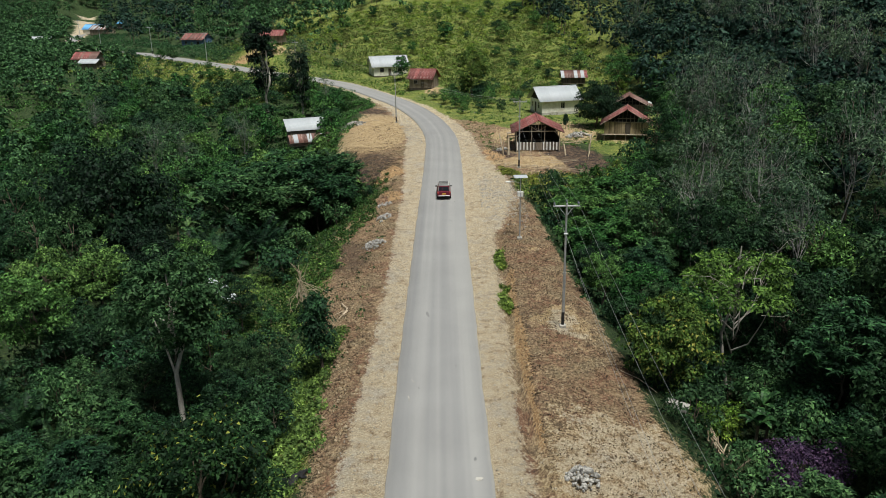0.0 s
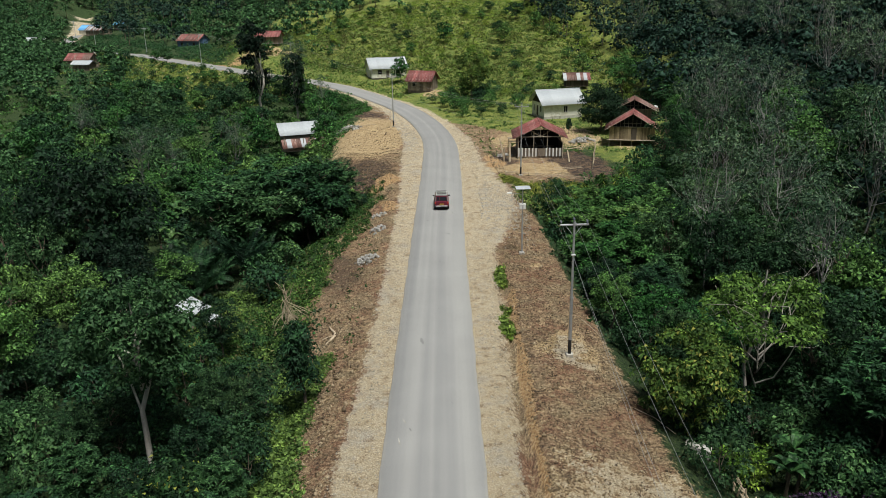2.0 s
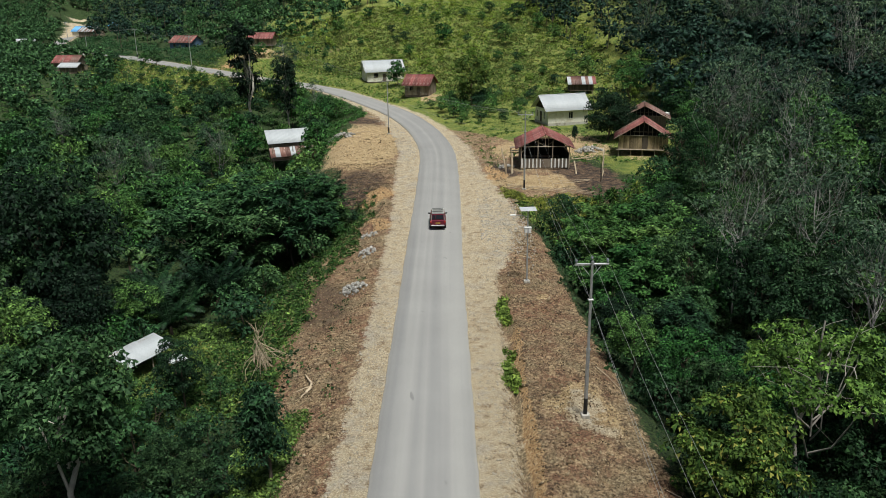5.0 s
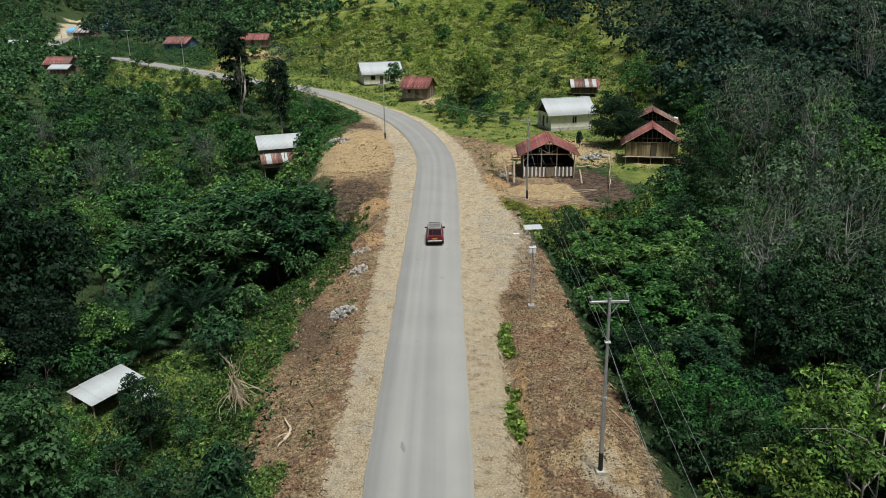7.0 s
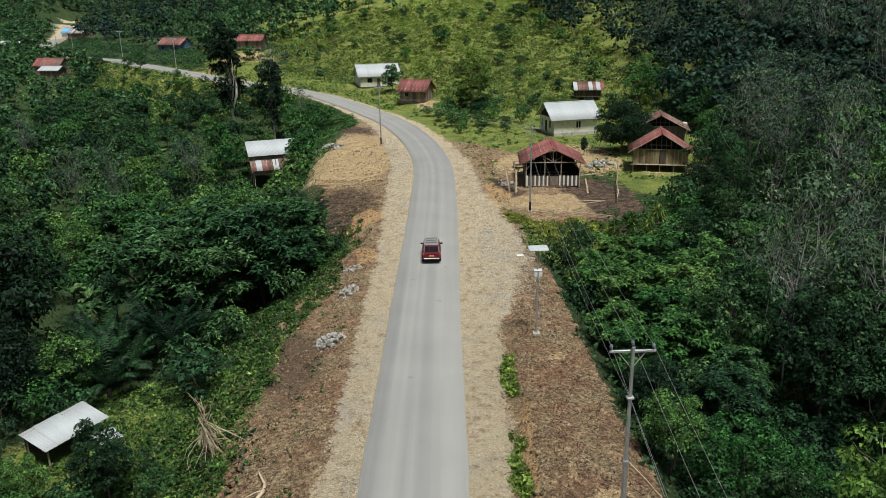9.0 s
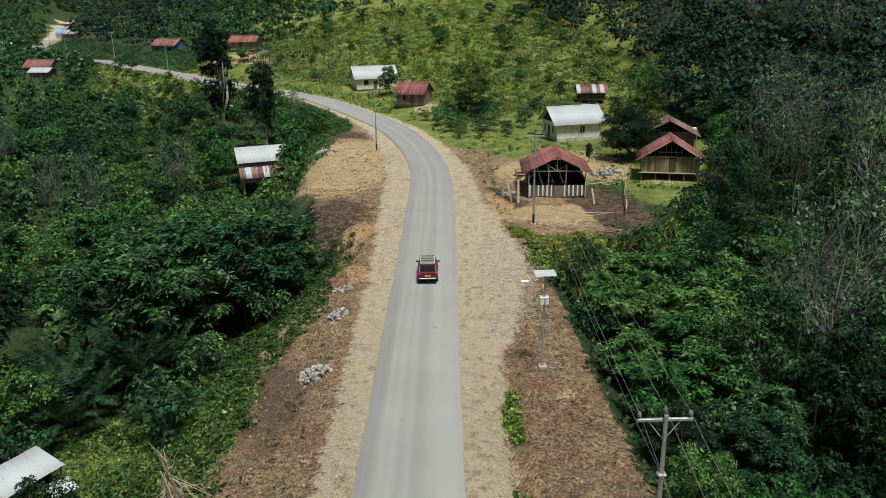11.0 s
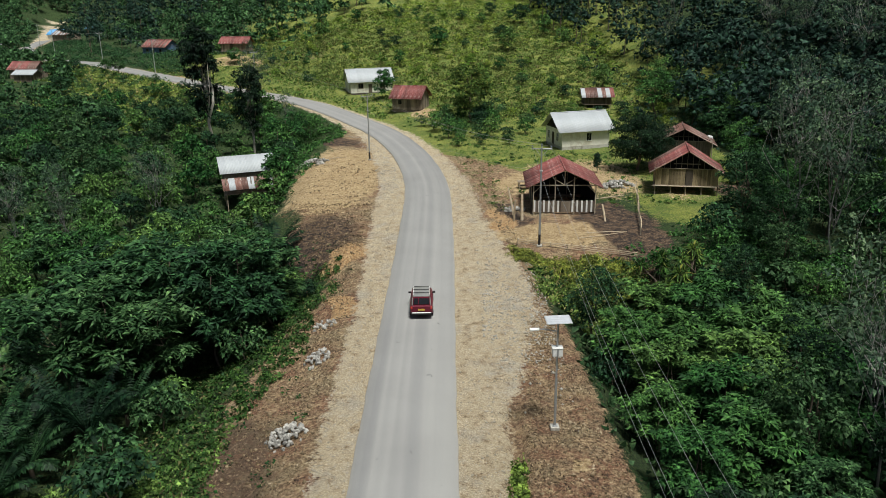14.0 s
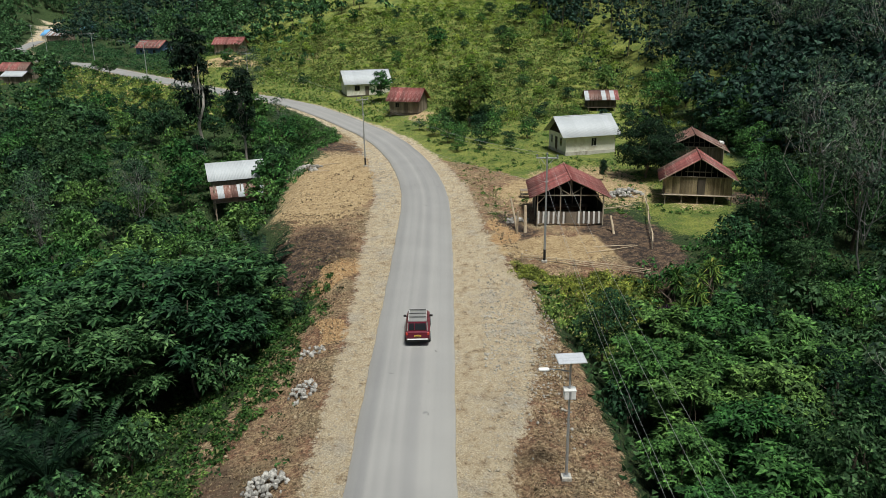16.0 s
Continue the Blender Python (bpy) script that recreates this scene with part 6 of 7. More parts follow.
    for i in range(3):
        g = r(80 + i)
        proto("shrub", make_tree(("shrub", "feathery_shrub", "dark_shrub")[i], *tree_mesh(3.2, 1.9, 2.9, 18, 36, 0.32, g, 0.06, skeleton=0.2, clump_r=0.33, low=-0.1, aspect=0.75), M_BARK, (M_LEAF_MID, M_LEAF_BLUE, M_LEAF_DARK)[i], ("leafy green shrub in the undergrowth", "fine-leaved bluish green shrub in the undergrowth", "dark green leafy shrub in the undergrowth")[i], "shrub", "valley shrubs"))
    g = r(84)
    proto("lime_shrub", make_tree("lime_shrub", *tree_mesh(2.6, 1.5, 2.4, 16, 32, 0.3, g, 0.06, skeleton=0.2, clump_r=0.34, low=-0.1, aspect=0.75), M_BARK, M_LEAF_LIME, "bright lime-green leafy shrub in the undergrowth", "shrub", "lime shrubs"))
    g = r(85)
    proto("purple", make_tree("purple_shrub", *tree_mesh(4.2, 2.9, 3.8, 70, 100, 0.2, g, 0.1, clump_r=0.24, low=-0.1, aspect=0.7), M_BARK, M_LEAF_PURPLE, "dome-shaped shrub with dark purple leaves", "shrub"))
    for i in range(2):
        proto("palm", palm("sago_palm", "dark green sago palm with arching feathered fronds", 0.8, 22, 3.1, r(90 + i), 21, 0.55))
    for i in range(2):
        proto("banana", banana("banana_plant", r(95 + i)))
    proto("pandan", rosette("screw_pine", "screw-pine with sprays of pale strap leaves", M_LEAF_YEL, r(97), 6, 2.6, 1.0))
    proto("cordyline", rosette("red_cordyline", "cordyline with dark red strap leaves", M_LEAF_PURPLE, r(98), 4, 1.6, 0.7))


build_protos()

# buildings and yards that stay clear of plants: x, y, radius
CLEAR = [(16, 121, 7), (32.6, 130, 6.5), (36.5, 139, 5), (25, 159, 7.5), (34, 189, 5), (-12.5, 210, 8), (-2.5, 189.5, 6.5), (-25, 145.5, 4.6), (-23, 68, 3), (-51, 252, 8), (-96, 325, 10), (-120, 275, 10), (-114, 259, 10), (-107, 246, 8), (-101, 234, 7), (-190, 448, 10), (-183, 430, 9), (30, 118, 5), (-11, 140, 9), (-10, 155, 6), (17, 138, 9), (14, 112, 8), (22, 110, 5), (9.2, 53.4, 2), (-183, 372, 9), (-180, 434, 10), (-197, 464, 11), (-183, 476, 8), (20.0, 36.4, 3.3), (17.5, 31, 4), (15.5, 44.0, 1.8), (16.2, 38, 2.2), (-21.5, 64.5, 2.6), (-24, 139.5, 3.6), (-21, 141, 2.5), (41.5, 149, 6.5)]


def is_clear(x, y, margin=0.0):
    return all((x - a) ** 2 + (y - b) ** 2 > (r + margin) ** 2 for a, b, r in CLEAR)


def scatter(n, box, spacing, test, seed, taken):
    g = np.random.default_rng(seed)
    out = []
    for _ in range(n * 25):
        x, y = g.uniform(box[0], box[2]), g.uniform(box[1], box[3])
        if test(x, y) and is_clear(x, y) and all((x - a) ** 2 + (y - b) ** 2 > spacing ** 2 for a, b in taken):
            taken.append((x, y))
            out.append((x, y))
            if len(out) >= n:
                break
    return out


def side(x, y):
    return float(road_near(np.array([x]), np.array([y]))[0][0])


TAKEN = []


PALM_DELL = lambda x, y: (-28 < x < -11 and 64 < y < 86) or (-19 < x < -9 and 84 < y < 92)


def named(key, x, y, s=1.0, sink=0.0, which=None):
    TAKEN.append((x, y))
    return plant(key, x, y, s, None, sink, which)


# the trees that stand out
named("tall_round", -17.9, 46.6, 1.04)
named("tips", -11.3, 31.0, 1.12)
named("column", -8.7, 49.3, 1.08, which=0)
named("dense", -34, 77.5, 1.6)
named("dense", -30.5, 73, 1.1)
for x, y, s in ((-15.2, 92.5, 1.1), (-17.8, 89.8, 1.15), (-14, 96, 1.15), (-21, 87.6, 1.1), (-19, 95, 1.3), (-12.3, 100, 1.0), (-23, 92.5, 1.2), (-16.5, 103.5, 1.1), (-21.5, 101, 1.2), (-12.2, 94.6, 0.75), (-24.6, 87, 1.1), (-17, 99, 1.2), (-25.5, 97.5, 1.2)):
    named("feather", x, y, s)
for x, y, s in ((-22.6, 75, 1.2), (-20.3, 81.6, 1.25), (-24.2, 81, 1.25), (-25, 78, 1.15), (-22.3, 83.5, 1.15), (-22.6, 78.6, 1.2), (-26.5, 75, 1.1), (-19.2, 84.6, 1.0), (-27, 83, 1.2)):
    named("palm", x, y, s)
for x, y, s in ((-29, 97, 1.2), (-26.5, 92, 1.1), (-31.5, 92, 1.15), (-33, 99, 1.1), (-28.5, 88, 1.0), (20.2, 42.0, 0.8), (-28, 137, 0.9)):
    named("banana", x, y, s)
named("broad", -25, 75, 0.75)
named("casuarina", -38.6, 177, 1.5, which=0)
named("casuarina", -29.4, 171, 1.15, which=1)
named("broad", -22.5, 166, 1.15)
named("broad", -19.5, 169.5, 0.8)
named("umbrella", 21.0, 50.2, 1.2)
named("yellow", 14.9, 46.4, 1.0, sink=1.9)
named("broad", 13.9, 61.5, 0.62)
named("dark", 17.5, 54.5, 0.7)
named("broad", 16.5, 58, 0.75)
named("yellow", 8.4, 178, 1.42)
named("broad", 42.2, 178, 1.2)
named("broad", 46, 186, 1.3)
named("dense", 29.4, 140.2, 1.0)
named("dense", 32.8, 141.5, 0.85)
named("purple", 20.0, 36.4, 0.9)
for x, y, s in ((35.5, 108, 1.25), (29, 80, 1.15), (33, 75, 1.15), (40, 97, 1.25), (37, 87, 1.2), (-33.4, 133.5, 0.85), (-67, 152, 0.8), (-50, 141, 0.65), (-45, 121, 0.8), (45, 118, 1.25), (36, 101, 1.15), (48, 135, 1.25)):
    named("pale", x, y, s)
for x, y, s in ((21.5, 101.5, 1.0), (23, 99.5, 1.1), (24.5, 101.5, 0.9), (20, 98.5, 0.9), (22.5, 96, 1.0)):
    named("pandan", x, y, s)
named("cordyline", 20.3, 100.5, 1.0)
for x, y, s in ((16.9, 43.0, 0.75), (17.9, 42.4, 0.7), (18.2, 43.8, 0.8)):
    named("lime_shrub", x, y, s)
for x, y, s in ((14.6, 77.5, 0.75), (16.2, 82, 0.85), (15.2, 87, 0.8), (18.6, 79, 0.9), (18.8, 86, 0.95), (17.4, 91.5, 0.9), (21.5, 83, 0.95), (21.2, 90.5, 0.95), (14.8, 72, 0.7), (18.2, 73.5, 0.85), (24.4, 87, 1.0)):
    named("grove", x, y, s)
named("column", 23.6, 139.0, 0.5, which=0)


def forest(n, area, spacing, test, seed, kinds, smin, smax):
    g = np.random.default_rng(seed)
    keys, weights = zip(*kinds)
    w = np.array(weights) / sum(weights)
    for x, y in scatter(n, area, spacing, test, seed + 1, TAKEN):
        plant(keys[g.choice(len(keys), p=w)], x, y, g.uniform(smin, smax))


def left_wood(x, y):
    d = side(x, y)
    lim = float(shelf_left(y)) + np.interp(y, [20, 50, 62, 75, 85, 125], [4.5, 4, 10, 7, 4, 4])
    return -d > lim


def right_wood(x, y):
    d = side(x, y)
    if y > 99 and x < 42 and y < 200:
        return x > 25 + 0.9 * max(0, y - 99) and y < 122
    return d > float(shelf_right(y)) + 3.0 and not (x < 20 and 95 < y < 108)


LOW_LEFT = lambda x, y: left_wood(x, y) and x > -27 and y < 72 and not PALM_DELL(x, y)
HIGH_LEFT = lambda x, y: left_wood(x, y) and not (x > -27 and y < 72) and not PALM_DELL(x, y)
NEAR_RIGHT = lambda x, y: right_wood(x, y) and (x < 21 or (y > 88 and x < 33))
HIGH_RIGHT = lambda x, y: right_wood(x, y) and not (x < 21 or (y > 88 and x < 33))
forest(30, (-27, 20, -8, 72), 3.9, LOW_LEFT, 101, (("broad", 1.5), ("dark", 5), ("feather", 3), ("palm", 1)), 0.42, 0.62)
forest(52, (-55, 30, -8, 112), 4.7, HIGH_LEFT, 102, (("broad", 5), ("dark", 4), ("feather", 2), ("palm", 0.5)), 0.75, 1.1)
forest(120, (-85, 105, -14, 205), 4.6, left_wood, 103, (("broad_far", 5), ("dark_far", 3), ("feather_far", 3), ("pale", 0.3)), 0.7, 1.1)
forest(34, (12, 22, 33, 108), 3.8, NEAR_RIGHT, 104, (("broad", 2.5), ("dark", 5), ("feather", 2.5), ("yellow", 0.2)), 0.5, 0.8)
forest(44, (19, 24, 54, 112), 5.0, HIGH_RIGHT, 105, (("broad", 2), ("dark", 6), ("feather", 1.5), ("pale", 2.2)), 0.95, 1.4)
forest(100, (-60, 20, -9, 120), 2.0, left_wood, 107, (("shrub", 6), ("palm", 0.5)), 0.8, 1.4)
forest(60, (12, 22, 40, 112), 2.0, right_wood, 109, (("shrub", 6), ("lime_shrub", 0.4)), 0.9, 1.5)
forest(105, (-34, 22, -9, 66), 1.7, lambda x, y: left_wood(x, y) and -side(x, y) > 10, 121, (("shrub", 8),), 0.7, 1.25)
forest(30, (20, 60, 42, 100), 3.4, right_wood, 143, (("dark", 6), ("feather", 1.5), ("pale", 0.6)), 0.8, 1.1)
forest(45, (18, 56, 40, 100), 2.0, right_wood, 145, (("shrub", 6),), 0.9, 1.5)
forest(60, (13, 22, 32, 64), 1.8, right_wood, 123, (("shrub", 8),), 0.8, 1.4)
forest(26, (-24, 50, -12.5, 66), 2.1, lambda x, y: x < -12.6 - 0.22 * max(0, y - 52), 141, (("shrub", 5), ("dark", 0.8), ("feather", 0.6)), 0.42, 0.62)
for x, y, s in ((-16.4, 84.6, 0.6), (-17.6, 85.6, 0.65), (-10.6, 98, 0.6), (-9.6, 102.5, 0.6), (-11.8, 104, 1.1), (-26, 72, 0.9), (-27.5, 70, 1.0), (-24, 72, 0.8), (-18.7, 87.2, 0.7)):
    named("shrub", x, y, s)


def on_hill(x, y):
    return side(x, y) > 6 and y > float(hill_foot(x)) - 12 and x < 44


forest(115, (-75, 165, 44, 300), 2.8, on_hill, 111, (("shrub", 4), ("lime_shrub", 6)), 0.4, 1.05)
BESIDE_HUT = lambda x, y: x > np.interp(y, [104, 112, 118, 125, 135, 150, 180], [27, 30, 33, 37.5, 40, 44.5, 45])
forest(34, (26, 104, 62, 180), 4.2, BESIDE_HUT, 131, (("dark", 1), ("feather", 3), ("broad", 4), ("pale", 1.5)), 0.6, 1.0)
forest(45, (26, 104, 60, 175), 2.2, BESIDE_HUT, 133, (("shrub", 6), ("lime_shrub", 0.5)), 0.8, 1.3)
forest(16, (45, 85, 80, 215), 7.0, lambda x, y: True, 119, (("pale", 1),), 1.2, 1.6)
forest(45, (-125, 198, -20, 310), 3.5, lambda x, y: -30 < side(x, y) < -6, 112, (("shrub", 5), ("broad_far", 1.5), ("feather_far", 1.5)), 0.5, 0.8)
forest(16, (-60, 200, 40, 290), 7, on_hill, 113, (("broad_far", 4), ("dark_far", 2)), 0.6, 1.0)
forest(26, (4, 124, 46, 185), 4, lambda x, y: side(x, y) > 7 and (x > 38 or y > 168), 115, (("shrub", 4), ("lime_shrub", 2)), 0.5, 0.9)
forest(20, (-1, 164, 14, 184), 2.1, lambda x, y: side(x, y) > 8, 151, (("shrub", 5), ("dark_far", 0.6)), 0.6, 1.0)
forest(10, (3, 160, 15, 180), 3, lambda x, y: side(x, y) > 8, 117, (("shrub", 4),), 0.5, 0.9)


# woods too far and thick to count
def far_woods(label, mat, areas, seed):
    chunks, trunks = [], []
    g = np.random.default_rng(seed)
    spots = []
    for n, area, spacing, test, size in areas:
        for x, y in scatter(n, area, spacing, test, seed + len(spots), []):
            spots.append((x, y, size * g.uniform(0.7, 1.35)))
    for x, y, s in spots:
        z = gz(x, y)
        h, r = 8.5 * s, 3.0 * s
        far = math.hypot(x, y)
        n = 14 if far < 230 else 10
        U = unit(g.normal(size=(n, 3)))
        C = np.array((x, y, z + h * 0.55)) + U * np.array((r, r, h * 0.42)) * g.uniform(0.3, 0.95, (n, 1))
        R = r * 0.40 * g.uniform(0.6, 1.3, n)
        chunks.append(cores(C, R * 0.5, g, 0.8))
        chunks.append(clump_leaves(C, R, 20 if far < 210 else 13, 0.66 * (1 if far < 150 else 1.25 if far < 260 else 1.7), 0.75, low=-0.05, rng=g))
        trunks.append(limb((x, y, z - 0.5), (x + g.normal() * 0.4, y, z + h * 0.7), 0.11 * s, 0.04, g, 4, 0.03, 3))
    wood = tagged(part("far_woods", merge(chunks), mat), label, "woods", kind="stuff")
    part("trunks", merge(trunks), M_BARK, wood)


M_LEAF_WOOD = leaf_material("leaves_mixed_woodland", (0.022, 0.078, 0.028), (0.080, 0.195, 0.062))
# distance haze is mixed into this leaf colour as extra blue
M_LEAF_FAR = leaf_material("leaves_haze_blued_forest", (0.009, 0.031, 0.025), (0.033, 0.084, 0.057))
far_woods("dense dark rainforest on the slope, haze blued into its leaves", M_LEAF_FAR, (
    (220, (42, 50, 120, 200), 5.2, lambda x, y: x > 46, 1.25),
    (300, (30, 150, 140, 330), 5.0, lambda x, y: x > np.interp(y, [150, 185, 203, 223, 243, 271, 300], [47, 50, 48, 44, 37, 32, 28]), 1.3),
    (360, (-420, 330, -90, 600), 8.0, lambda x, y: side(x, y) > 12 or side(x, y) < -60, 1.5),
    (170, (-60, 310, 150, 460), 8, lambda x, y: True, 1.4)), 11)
far_woods("mixed green woodland on the hillside and valley floor", M_LEAF_WOOD, (
    (200, (-200, 235, -10, 430), 5.6, lambda x, y: side(x, y) > 9 and y > float(hill_foot(x)) + np.interp(x, [-120, -70, -50, -40, -20], [-6, 0, 14, 34, 72]), 0.85),
    (230, (-220, 150, -60, 340), 5.0, lambda x, y: side(x, y) < -9 and not (y > 205 and side(x, y) > -24), 0.55),
    (160, (-140, 30, -44, 160), 5.0, lambda x, y: True, 0.75),
    (400, (-380, 230, -150, 430), 6.0, lambda x, y: side(x, y) < -14, 0.7),
    (380, (-360, 380, -160, 600), 7.0, lambda x, y: side(x, y) < -16, 0.9),
    (240, (-215, 190, -95, 345), 5.0, lambda x, y: side(x, y) < -13, 0.75),
    (60, (-260, 345, -205, 440), 5.5, lambda x, y: side(x, y) < -10, 0.85),
    (130, (-320, 490, -170, 720), 7.0, lambda x, y: abs(side(x, y)) > 12, 1.3),
    (130, (-310, 430, -212, 640), 7.0, lambda x, y: abs(side(x, y)) > 9, 1.1),
    (70, (-185, 262, -104, 335), 4.5, lambda x, y: -40 < side(x, y) < -5.5, 0.62),
    (45, (-215, 335, -150, 420), 5.5, lambda x, y: -40 < side(x, y) < -7, 0.8),
    (150, (-290, 350, -175, 480), 5.5, lambda x, y: -70 < side(x, y) < -6, 0.75)), 13)


def scrub(name, label, mat, spots, r0, r1, seed, leaf=0.24):
    """Low bushes: two or three leafy lumps each."""
    g = np.random.default_rng(seed)
    P = np.repeat(np.asarray(spots), 3, 0)
    R = np.repeat(g.uniform(r0, r1, len(spots)), 3) * g.uniform(0.5, 1.0, len(P))
    P = P + g.normal(size=P.shape) * R[:, None] * 0.8
    C = np.c_[P, ground_z(P[:, 0], P[:, 1]) + R * 0.45]
    return tagged(part(name, clump_leaves(C, R, 16, leaf * 1.35, 0.75, 0.9, low=0.0, rng=g), mat), label, "bushes", kind="stuff")


# ground cover
def tufts(name, label, mat, spots, blades, size, aspect, seed, spread=0.25, category="undergrowth", lift=0.0):
    g = np.random.default_rng(seed)
    P = np.array(spots)
    z = ground_z(P[:, 0], P[:, 1]) + lift
    B = np.repeat(np.c_[P, z], blades, 0)
    B[:, :2] += g.normal(size=(len(B), 2)) * spread
    T = unit(g.normal(size=(len(B), 3)) * (0.8, 0.8, 0.3) + (0, 0, 0.8))
    N = unit(np.cross(T, g.normal(size=T.shape))) + (0, 0, 0.5)
    V, F = leaf_points(B, T, N, size * 1.2, aspect * 1.3, 0.25, g)
    return tagged(part(name, (V, F), mat), label, category, kind="stuff")


def spots_where(n, area, test, seed):
    g = np.random.default_rng(seed)
    x, y = g.uniform(area[0], area[2], n * 8), g.uniform(area[1], area[3], n * 8)
    d, _ = road_near(x, y)
    ok = test(x, y, d)
    x, y = x[ok][:n], y[ok][:n]
    keep = np.array([is_clear(a, b, -1.5) for a, b in zip(x, y)])
    return np.stack([x[keep], y[keep]], 1)


def ground_cover():
    # undergrowth in the darkest greens: the shade of canopy gaps sits in its colour
    under_l = spots_where(4200, (-60, 60, -5, 200), lambda x, y, d: -d > shelf_left(y) + np.interp(y, [20, 40, 60, 75, 85, 104, 125], [1, 1.2, 4, 6, 3, 0.8, 3.5]), 31)
    tufts("undergrowth", "tangled low green undergrowth on the valley floor", M_LEAF_DARK, under_l, 3, 0.36, 0.5, 32, 0.4)
    near = spots_where(5200, (-34, 20, -7, 66), lambda x, y, d: -d > 9.5, 71)
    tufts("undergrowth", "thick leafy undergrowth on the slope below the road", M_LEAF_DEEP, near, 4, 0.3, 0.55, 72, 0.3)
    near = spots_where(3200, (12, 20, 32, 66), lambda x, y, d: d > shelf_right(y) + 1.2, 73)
    tufts("undergrowth", "thick leafy undergrowth with tree shade darkened into its leaves", M_LEAF_DEEP, near, 4, 0.3, 0.55, 74, 0.3)
    under_r = spots_where(3500, (10, 60, 50, 110), lambda x, y, d: (d > shelf_right(y) + 0.8) & (y < 105), 33)
    tufts("undergrowth", "tangled dark green undergrowth below the road bank", M_LEAF_DARK, under_r, 3, 0.5, 0.5, 34, 0.4)
    rough = spots_where(4200, (-80, 165, 46, 300), lambda x, y, d: (d > 6.5) & (y > hill_foot(x) - 10) & (x < 46), 81)
    kind = waves(rough[:, 0], rough[:, 1], 12.0, 41) + 0.5 * np.random.default_rng(84).normal(size=len(rough)) + 0.02 * (rough[:, 1] - hill_foot(rough[:, 0]) - 25)
    scrub("hill_scrub", "low bright lime-green bushes and ferns on the hillside", M_LEAF_LIME, rough[kind > 0.75], 0.3, 0.75, 82)
    scrub("hill_scrub", "knee-high olive weeds covering the hillside", M_LEAF_OLIVE, rough[(kind <= 0.75) & (kind > -0.35)], 0.25, 0.7, 83)
    scrub("hill_scrub", "low mid-green bushes on the hillside", M_LEAF_WEED, rough[kind <= -0.35], 0.35, 0.95, 80)
    low = spots_where(260, (7, 96, 21, 108), lambda x, y, d: (d > 9.9) & (y < 108.2 - 0.45 * (x - 10)), 90)
    scrub("bank_scrub", "leafy green weeds on the bank below the yard", M_LEAF_WEED, low[low[:, 1] < 103], 0.25, 0.6, 91, 0.2)
    mound = spots_where(420, (9, 101, 20, 108), lambda x, y, d: (y < 108.3 - 0.45 * (x - 10)) & (y > 104.6 - 0.45 * (x - 10)), 102)
    scrub("grass_mound", "bright yellow-green mound of low growth along the fence", M_MOUND, mound, 0.2, 0.42, 103, 0.14)
    low = spots_where(560, (-30, 60, -7, 106), lambda x, y, d: (-d > np.interp(y, [60, 78, 85, 95, 104], [11.5, 11, 9.5, 7.6, 7]) + 1.0 * waves(x, y, 4, 3)) & (-d < 18), 92)
    scrub("slope_scrub", "low bright green weeds on the slope", M_LEAF_WEED, low, 0.18, 0.5, 93, 0.2)
    low = spots_where(420, (-8, 122, 46, 200), lambda x, y, d: d > gravel_right(y) + 1.0, 96)
    scrub("lawn_weeds", "grass tussocks and low weeds between the houses", M_GRASS, low, 0.1, 0.38, 97, 0.18)
    low = spots_where(330, (-45, 136, -8, 208), lambda x, y, d: (-d > shelf_left(y) - 0.2) & (-d < shelf_left(y) + 7), 98)
    scrub("verge_scrub", "leafy green bushes below the road bend", M_LEAF_MID, low, 0.3, 0.8, 99)
    low = spots_where(260, (19, 84, 37, 112), lambda x, y, d: d > shelf_right(y) + 8.5, 100)
    scrub("forest_scrub", "leafy mid-green undergrowth below the yard fence", M_LEAF_MID, low, 0.5, 1.2, 101)
    low = spots_where(520, (-175, 250, -55, 420), lambda x, y, d: (d > 5.5) & (d < 30), 94)
    scrub("field_scrub", "mixed green bushes beside the far road", M_LEAF_WOOD, low, 0.5, 1.6, 95, 0.35)
    low = spots_where(420, (24, 103, 62, 180), lambda x, y, d: x > np.interp(y, [104, 112, 118, 125, 135, 150, 180], [26, 29, 32, 37, 40, 45, 46]), 84)
    scrub("forest_scrub", "fine-leaved undergrowth at the forest edge", M_LEAF_BLUE, low, 0.5, 1.3, 85)
    low = spots_where(480, (-140, 195, -12, 340), lambda x, y, d: (d < -4.5) & (d > -32), 86)
    scrub("field_scrub", "leafy green bushes below the far road", M_LEAF_WOOD, low, 0.4, 1.2, 87, 0.3)
    low = spots_where(900, (-130, 100, -6, 215), lambda x, y, d: -d > shelf_left(y) + 3.5, 88)
    scrub("valley_scrub", "dense leafy bushes filling the valley floor", M_LEAF_MID, low, 0.6, 1.5, 89, 0.3)
    hill = spots_where(9500, (-80, 120, 46, 290), lambda x, y, d: (d > 4) & ((y > hill_foot(x) - 14) | ((y > 185) & (x < 0))) & (x < 48), 35)
    tufts("hill_grass", "tall yellow-green grass and weeds on the hillside", M_GRASS, hill, 6, 0.7, 0.22, 36, 0.6, "grass")
    lawn = spots_where(3500, (5, 122, 44, 190), lambda x, y, d: d > gravel_right(y) + 0.5, 37)
    tufts("yard_grass", "short green grass between the houses", M_GRASS, lawn, 5, 0.3, 0.2, 38, 0.4, "grass")
    dry = spots_where(7000, (-16, 30, 14, 126), lambda x, y, d: ((d > gravel_right(y) + 0.8) & (d < shelf_right(y) + 0.6) & (y < 104)) | ((-d > gravel_left(y) + 0.4) & (-d < shelf_left(y) + 1.5)), 39)
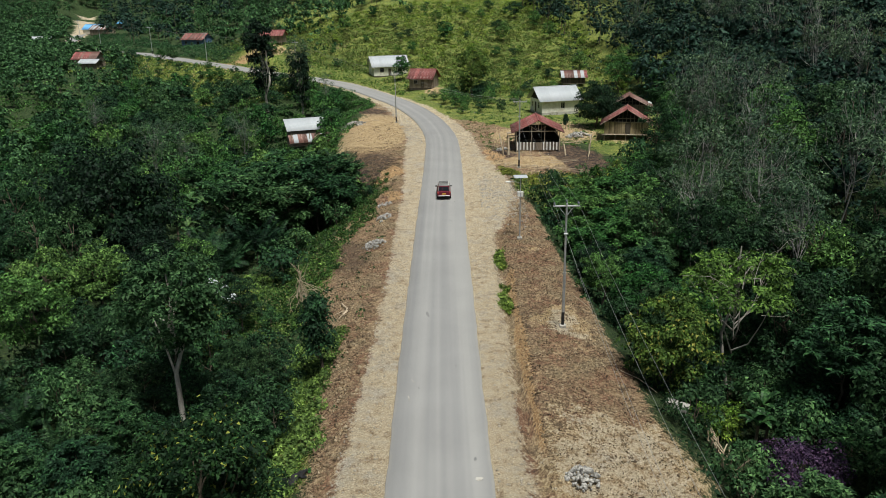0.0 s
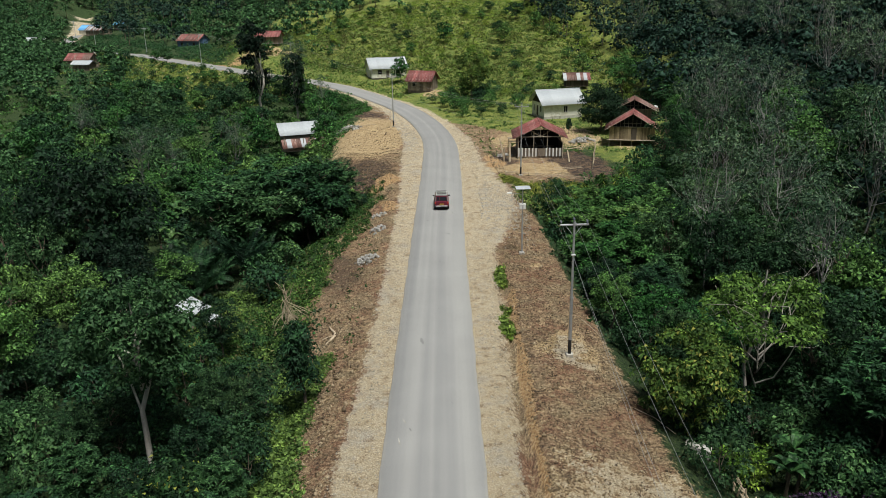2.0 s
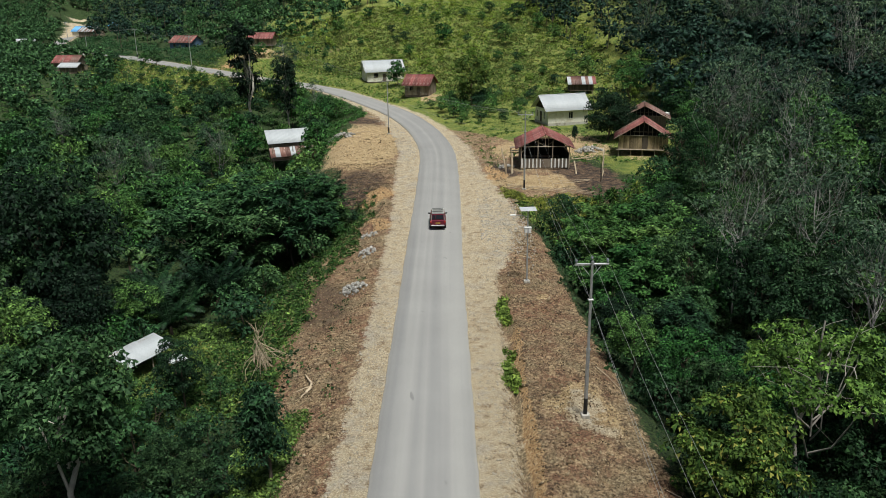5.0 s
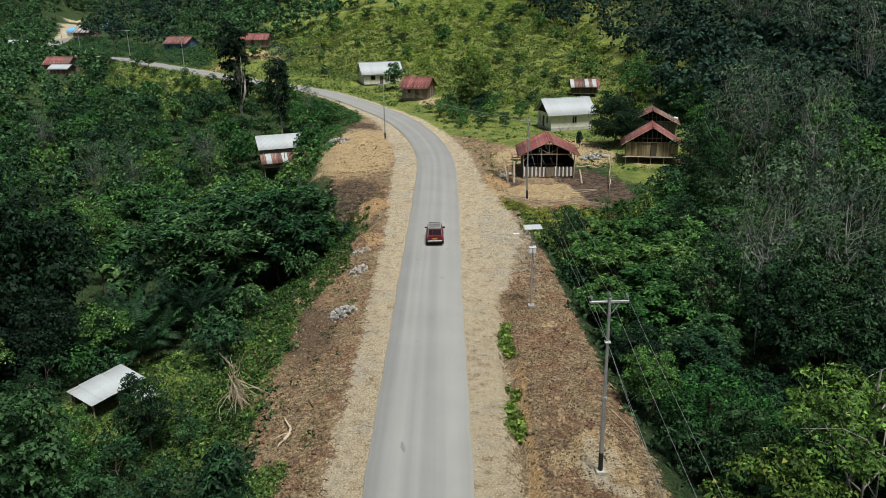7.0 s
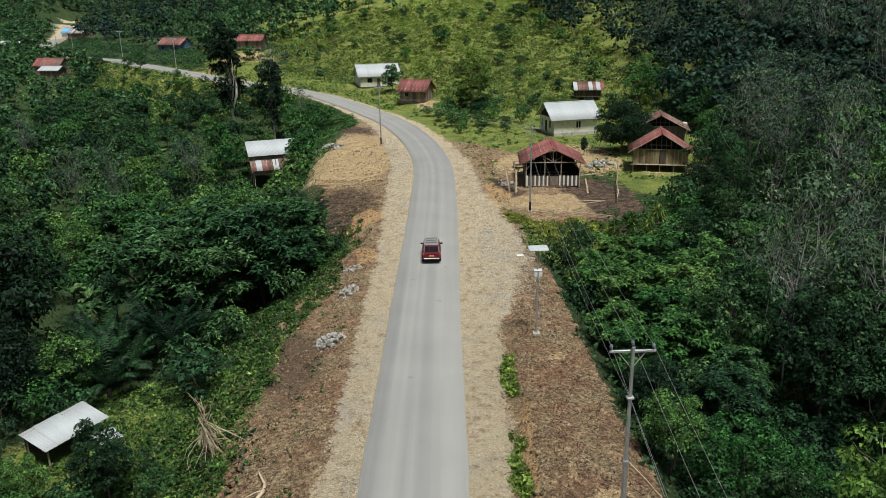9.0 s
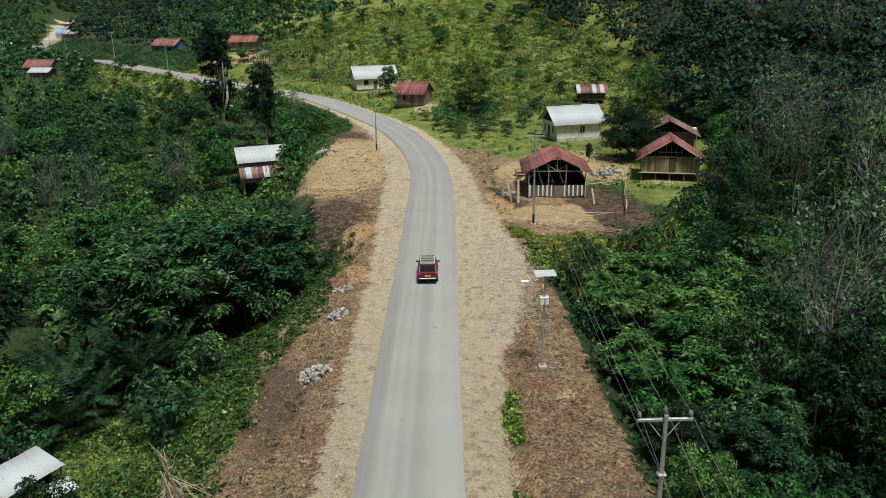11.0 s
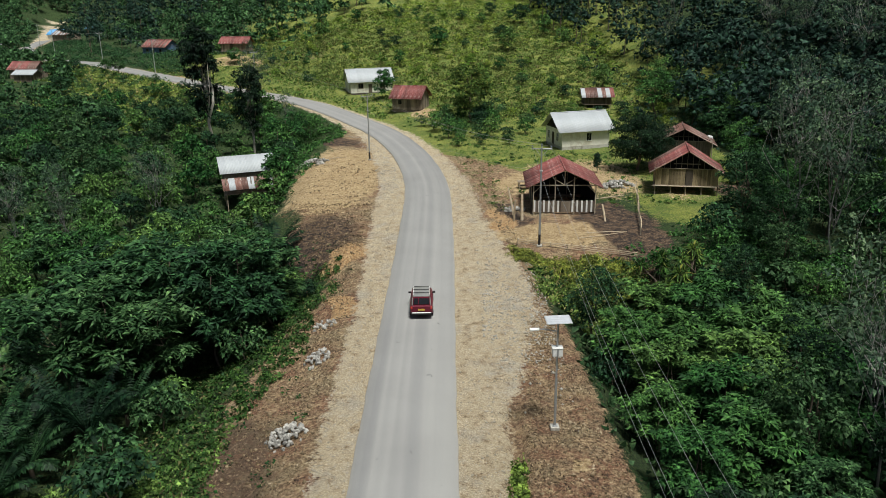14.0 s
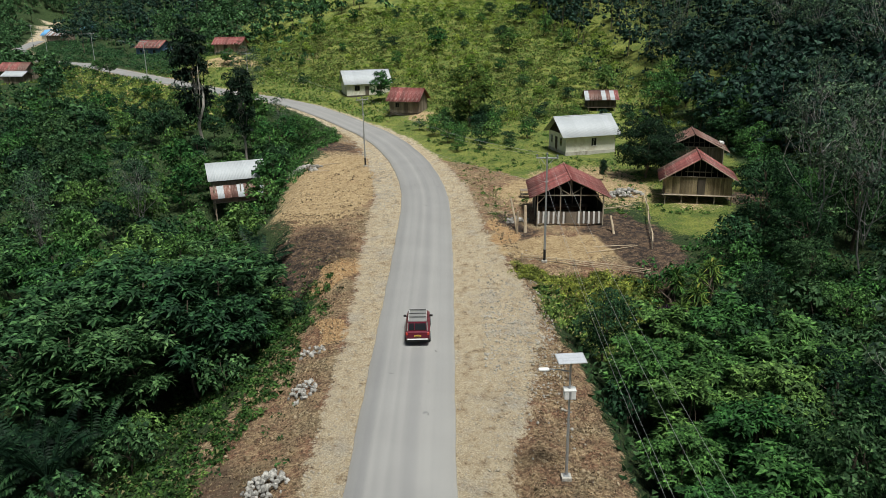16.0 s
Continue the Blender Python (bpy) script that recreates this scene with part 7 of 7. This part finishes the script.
    tufts("dry_grass", "short dead brown grass on the road banks", M_DRY, dry, 5, 0.16, 0.25, 40, 0.25, "grass")
    field = spots_where(3500, (-125, 195, -20, 330), lambda x, y, d: (d < -4.5) & (d > -30), 41)
    tufts("field_grass", "bright green grass below the far road", M_GRASS, field, 6, 0.8, 0.3, 42, 0.7, "grass")
    wild = spots_where(2600, (-200, 30, -46, 330), lambda x, y, d: d < -12, 61)
    tufts("thicket", "dense low green thicket across the valley floor", M_LEAF_MID, wild, 5, 0.9, 0.5, 62, 0.9)
    wild = spots_where(2600, (38, 40, 130, 320), lambda x, y, d: (x > np.interp(y, [40, 120, 185, 230], [44, 43, 40, 30])), 63)
    tufts("thicket", "dense dark thicket under the slope forest, haze-blued like it", M_LEAF_FAR, wild, 5, 1.0, 0.5, 64, 0.9)
    wild = spots_where(3000, (-330, 230, -30, 560), lambda x, y, d: ((d > 8) & (y > hill_foot(x) - 4)) | ((d < -14) & (x < -150)), 65)
    tufts("thicket", "dense dark thicket on the far hills", M_LEAF_WOOD, wild, 5, 1.5, 0.5, 66, 1.2)
    edge = spots_where(900, (-16, 30, 14, 112), lambda x, y, d: ((d > gravel_right(y) + 1.5) & (d < shelf_right(y) + 1) & (y < 104)) | ((-d > gravel_left(y) + 1.2) & (-d < shelf_left(y) + 2)), 67)
    tufts("verge_weeds", "scattered small green weeds on the dry banks", M_LEAF_MID, edge[edge[:, 0] < 0][::5], 9, 0.22, 0.5, 68, 0.25, "weeds")
    bank = spots_where(1500, (7, 96, 21, 108), lambda x, y, d: (d > 9.7) & (y < 108.6 - 0.45 * (x - 10)), 43)
    tufts("bank_grass", "yellow-green grass on the bank below the fence", M_GRASS, bank, 7, 0.3, 0.3, 44, 0.25, "grass")
    ditch = spots_where(420, (4.5, 57, 8, 74), lambda x, y, d: (np.abs(d - gravel_right(y) - 0.35) < 0.5) & (waves(x, y, 1.8, 31) > 0.05), 45)
    tufts("ditch_plants", "row of small bright green plants in the ditch", M_LEAF_FRESH, ditch, 18, 0.24, 0.5, 46, 0.25, "weeds")
    slope = spots_where(2600, (-14, 30, -6, 56), lambda x, y, d: (-d + 1.2 * waves(x, y, 3.0, 21) > 7.6) & (-d < 11.5), 47)
    tufts("creeper", "low green creeper covering the slope", M_CREEPER, slope, 8, 0.22, 0.7, 48, 0.25, "weeds")
    slope = spots_where(3200, (-25, 60, -10, 80), lambda x, y, d: (-d > 10.5) & (y < 80 - 0.3 * (-d - 10.5)), 49)
    tufts("creeper", "light green weeds on the slope above the tin shelter", M_CREEPER, slope, 7, 0.24, 0.5, 50, 0.3, "weeds")


ground_cover()
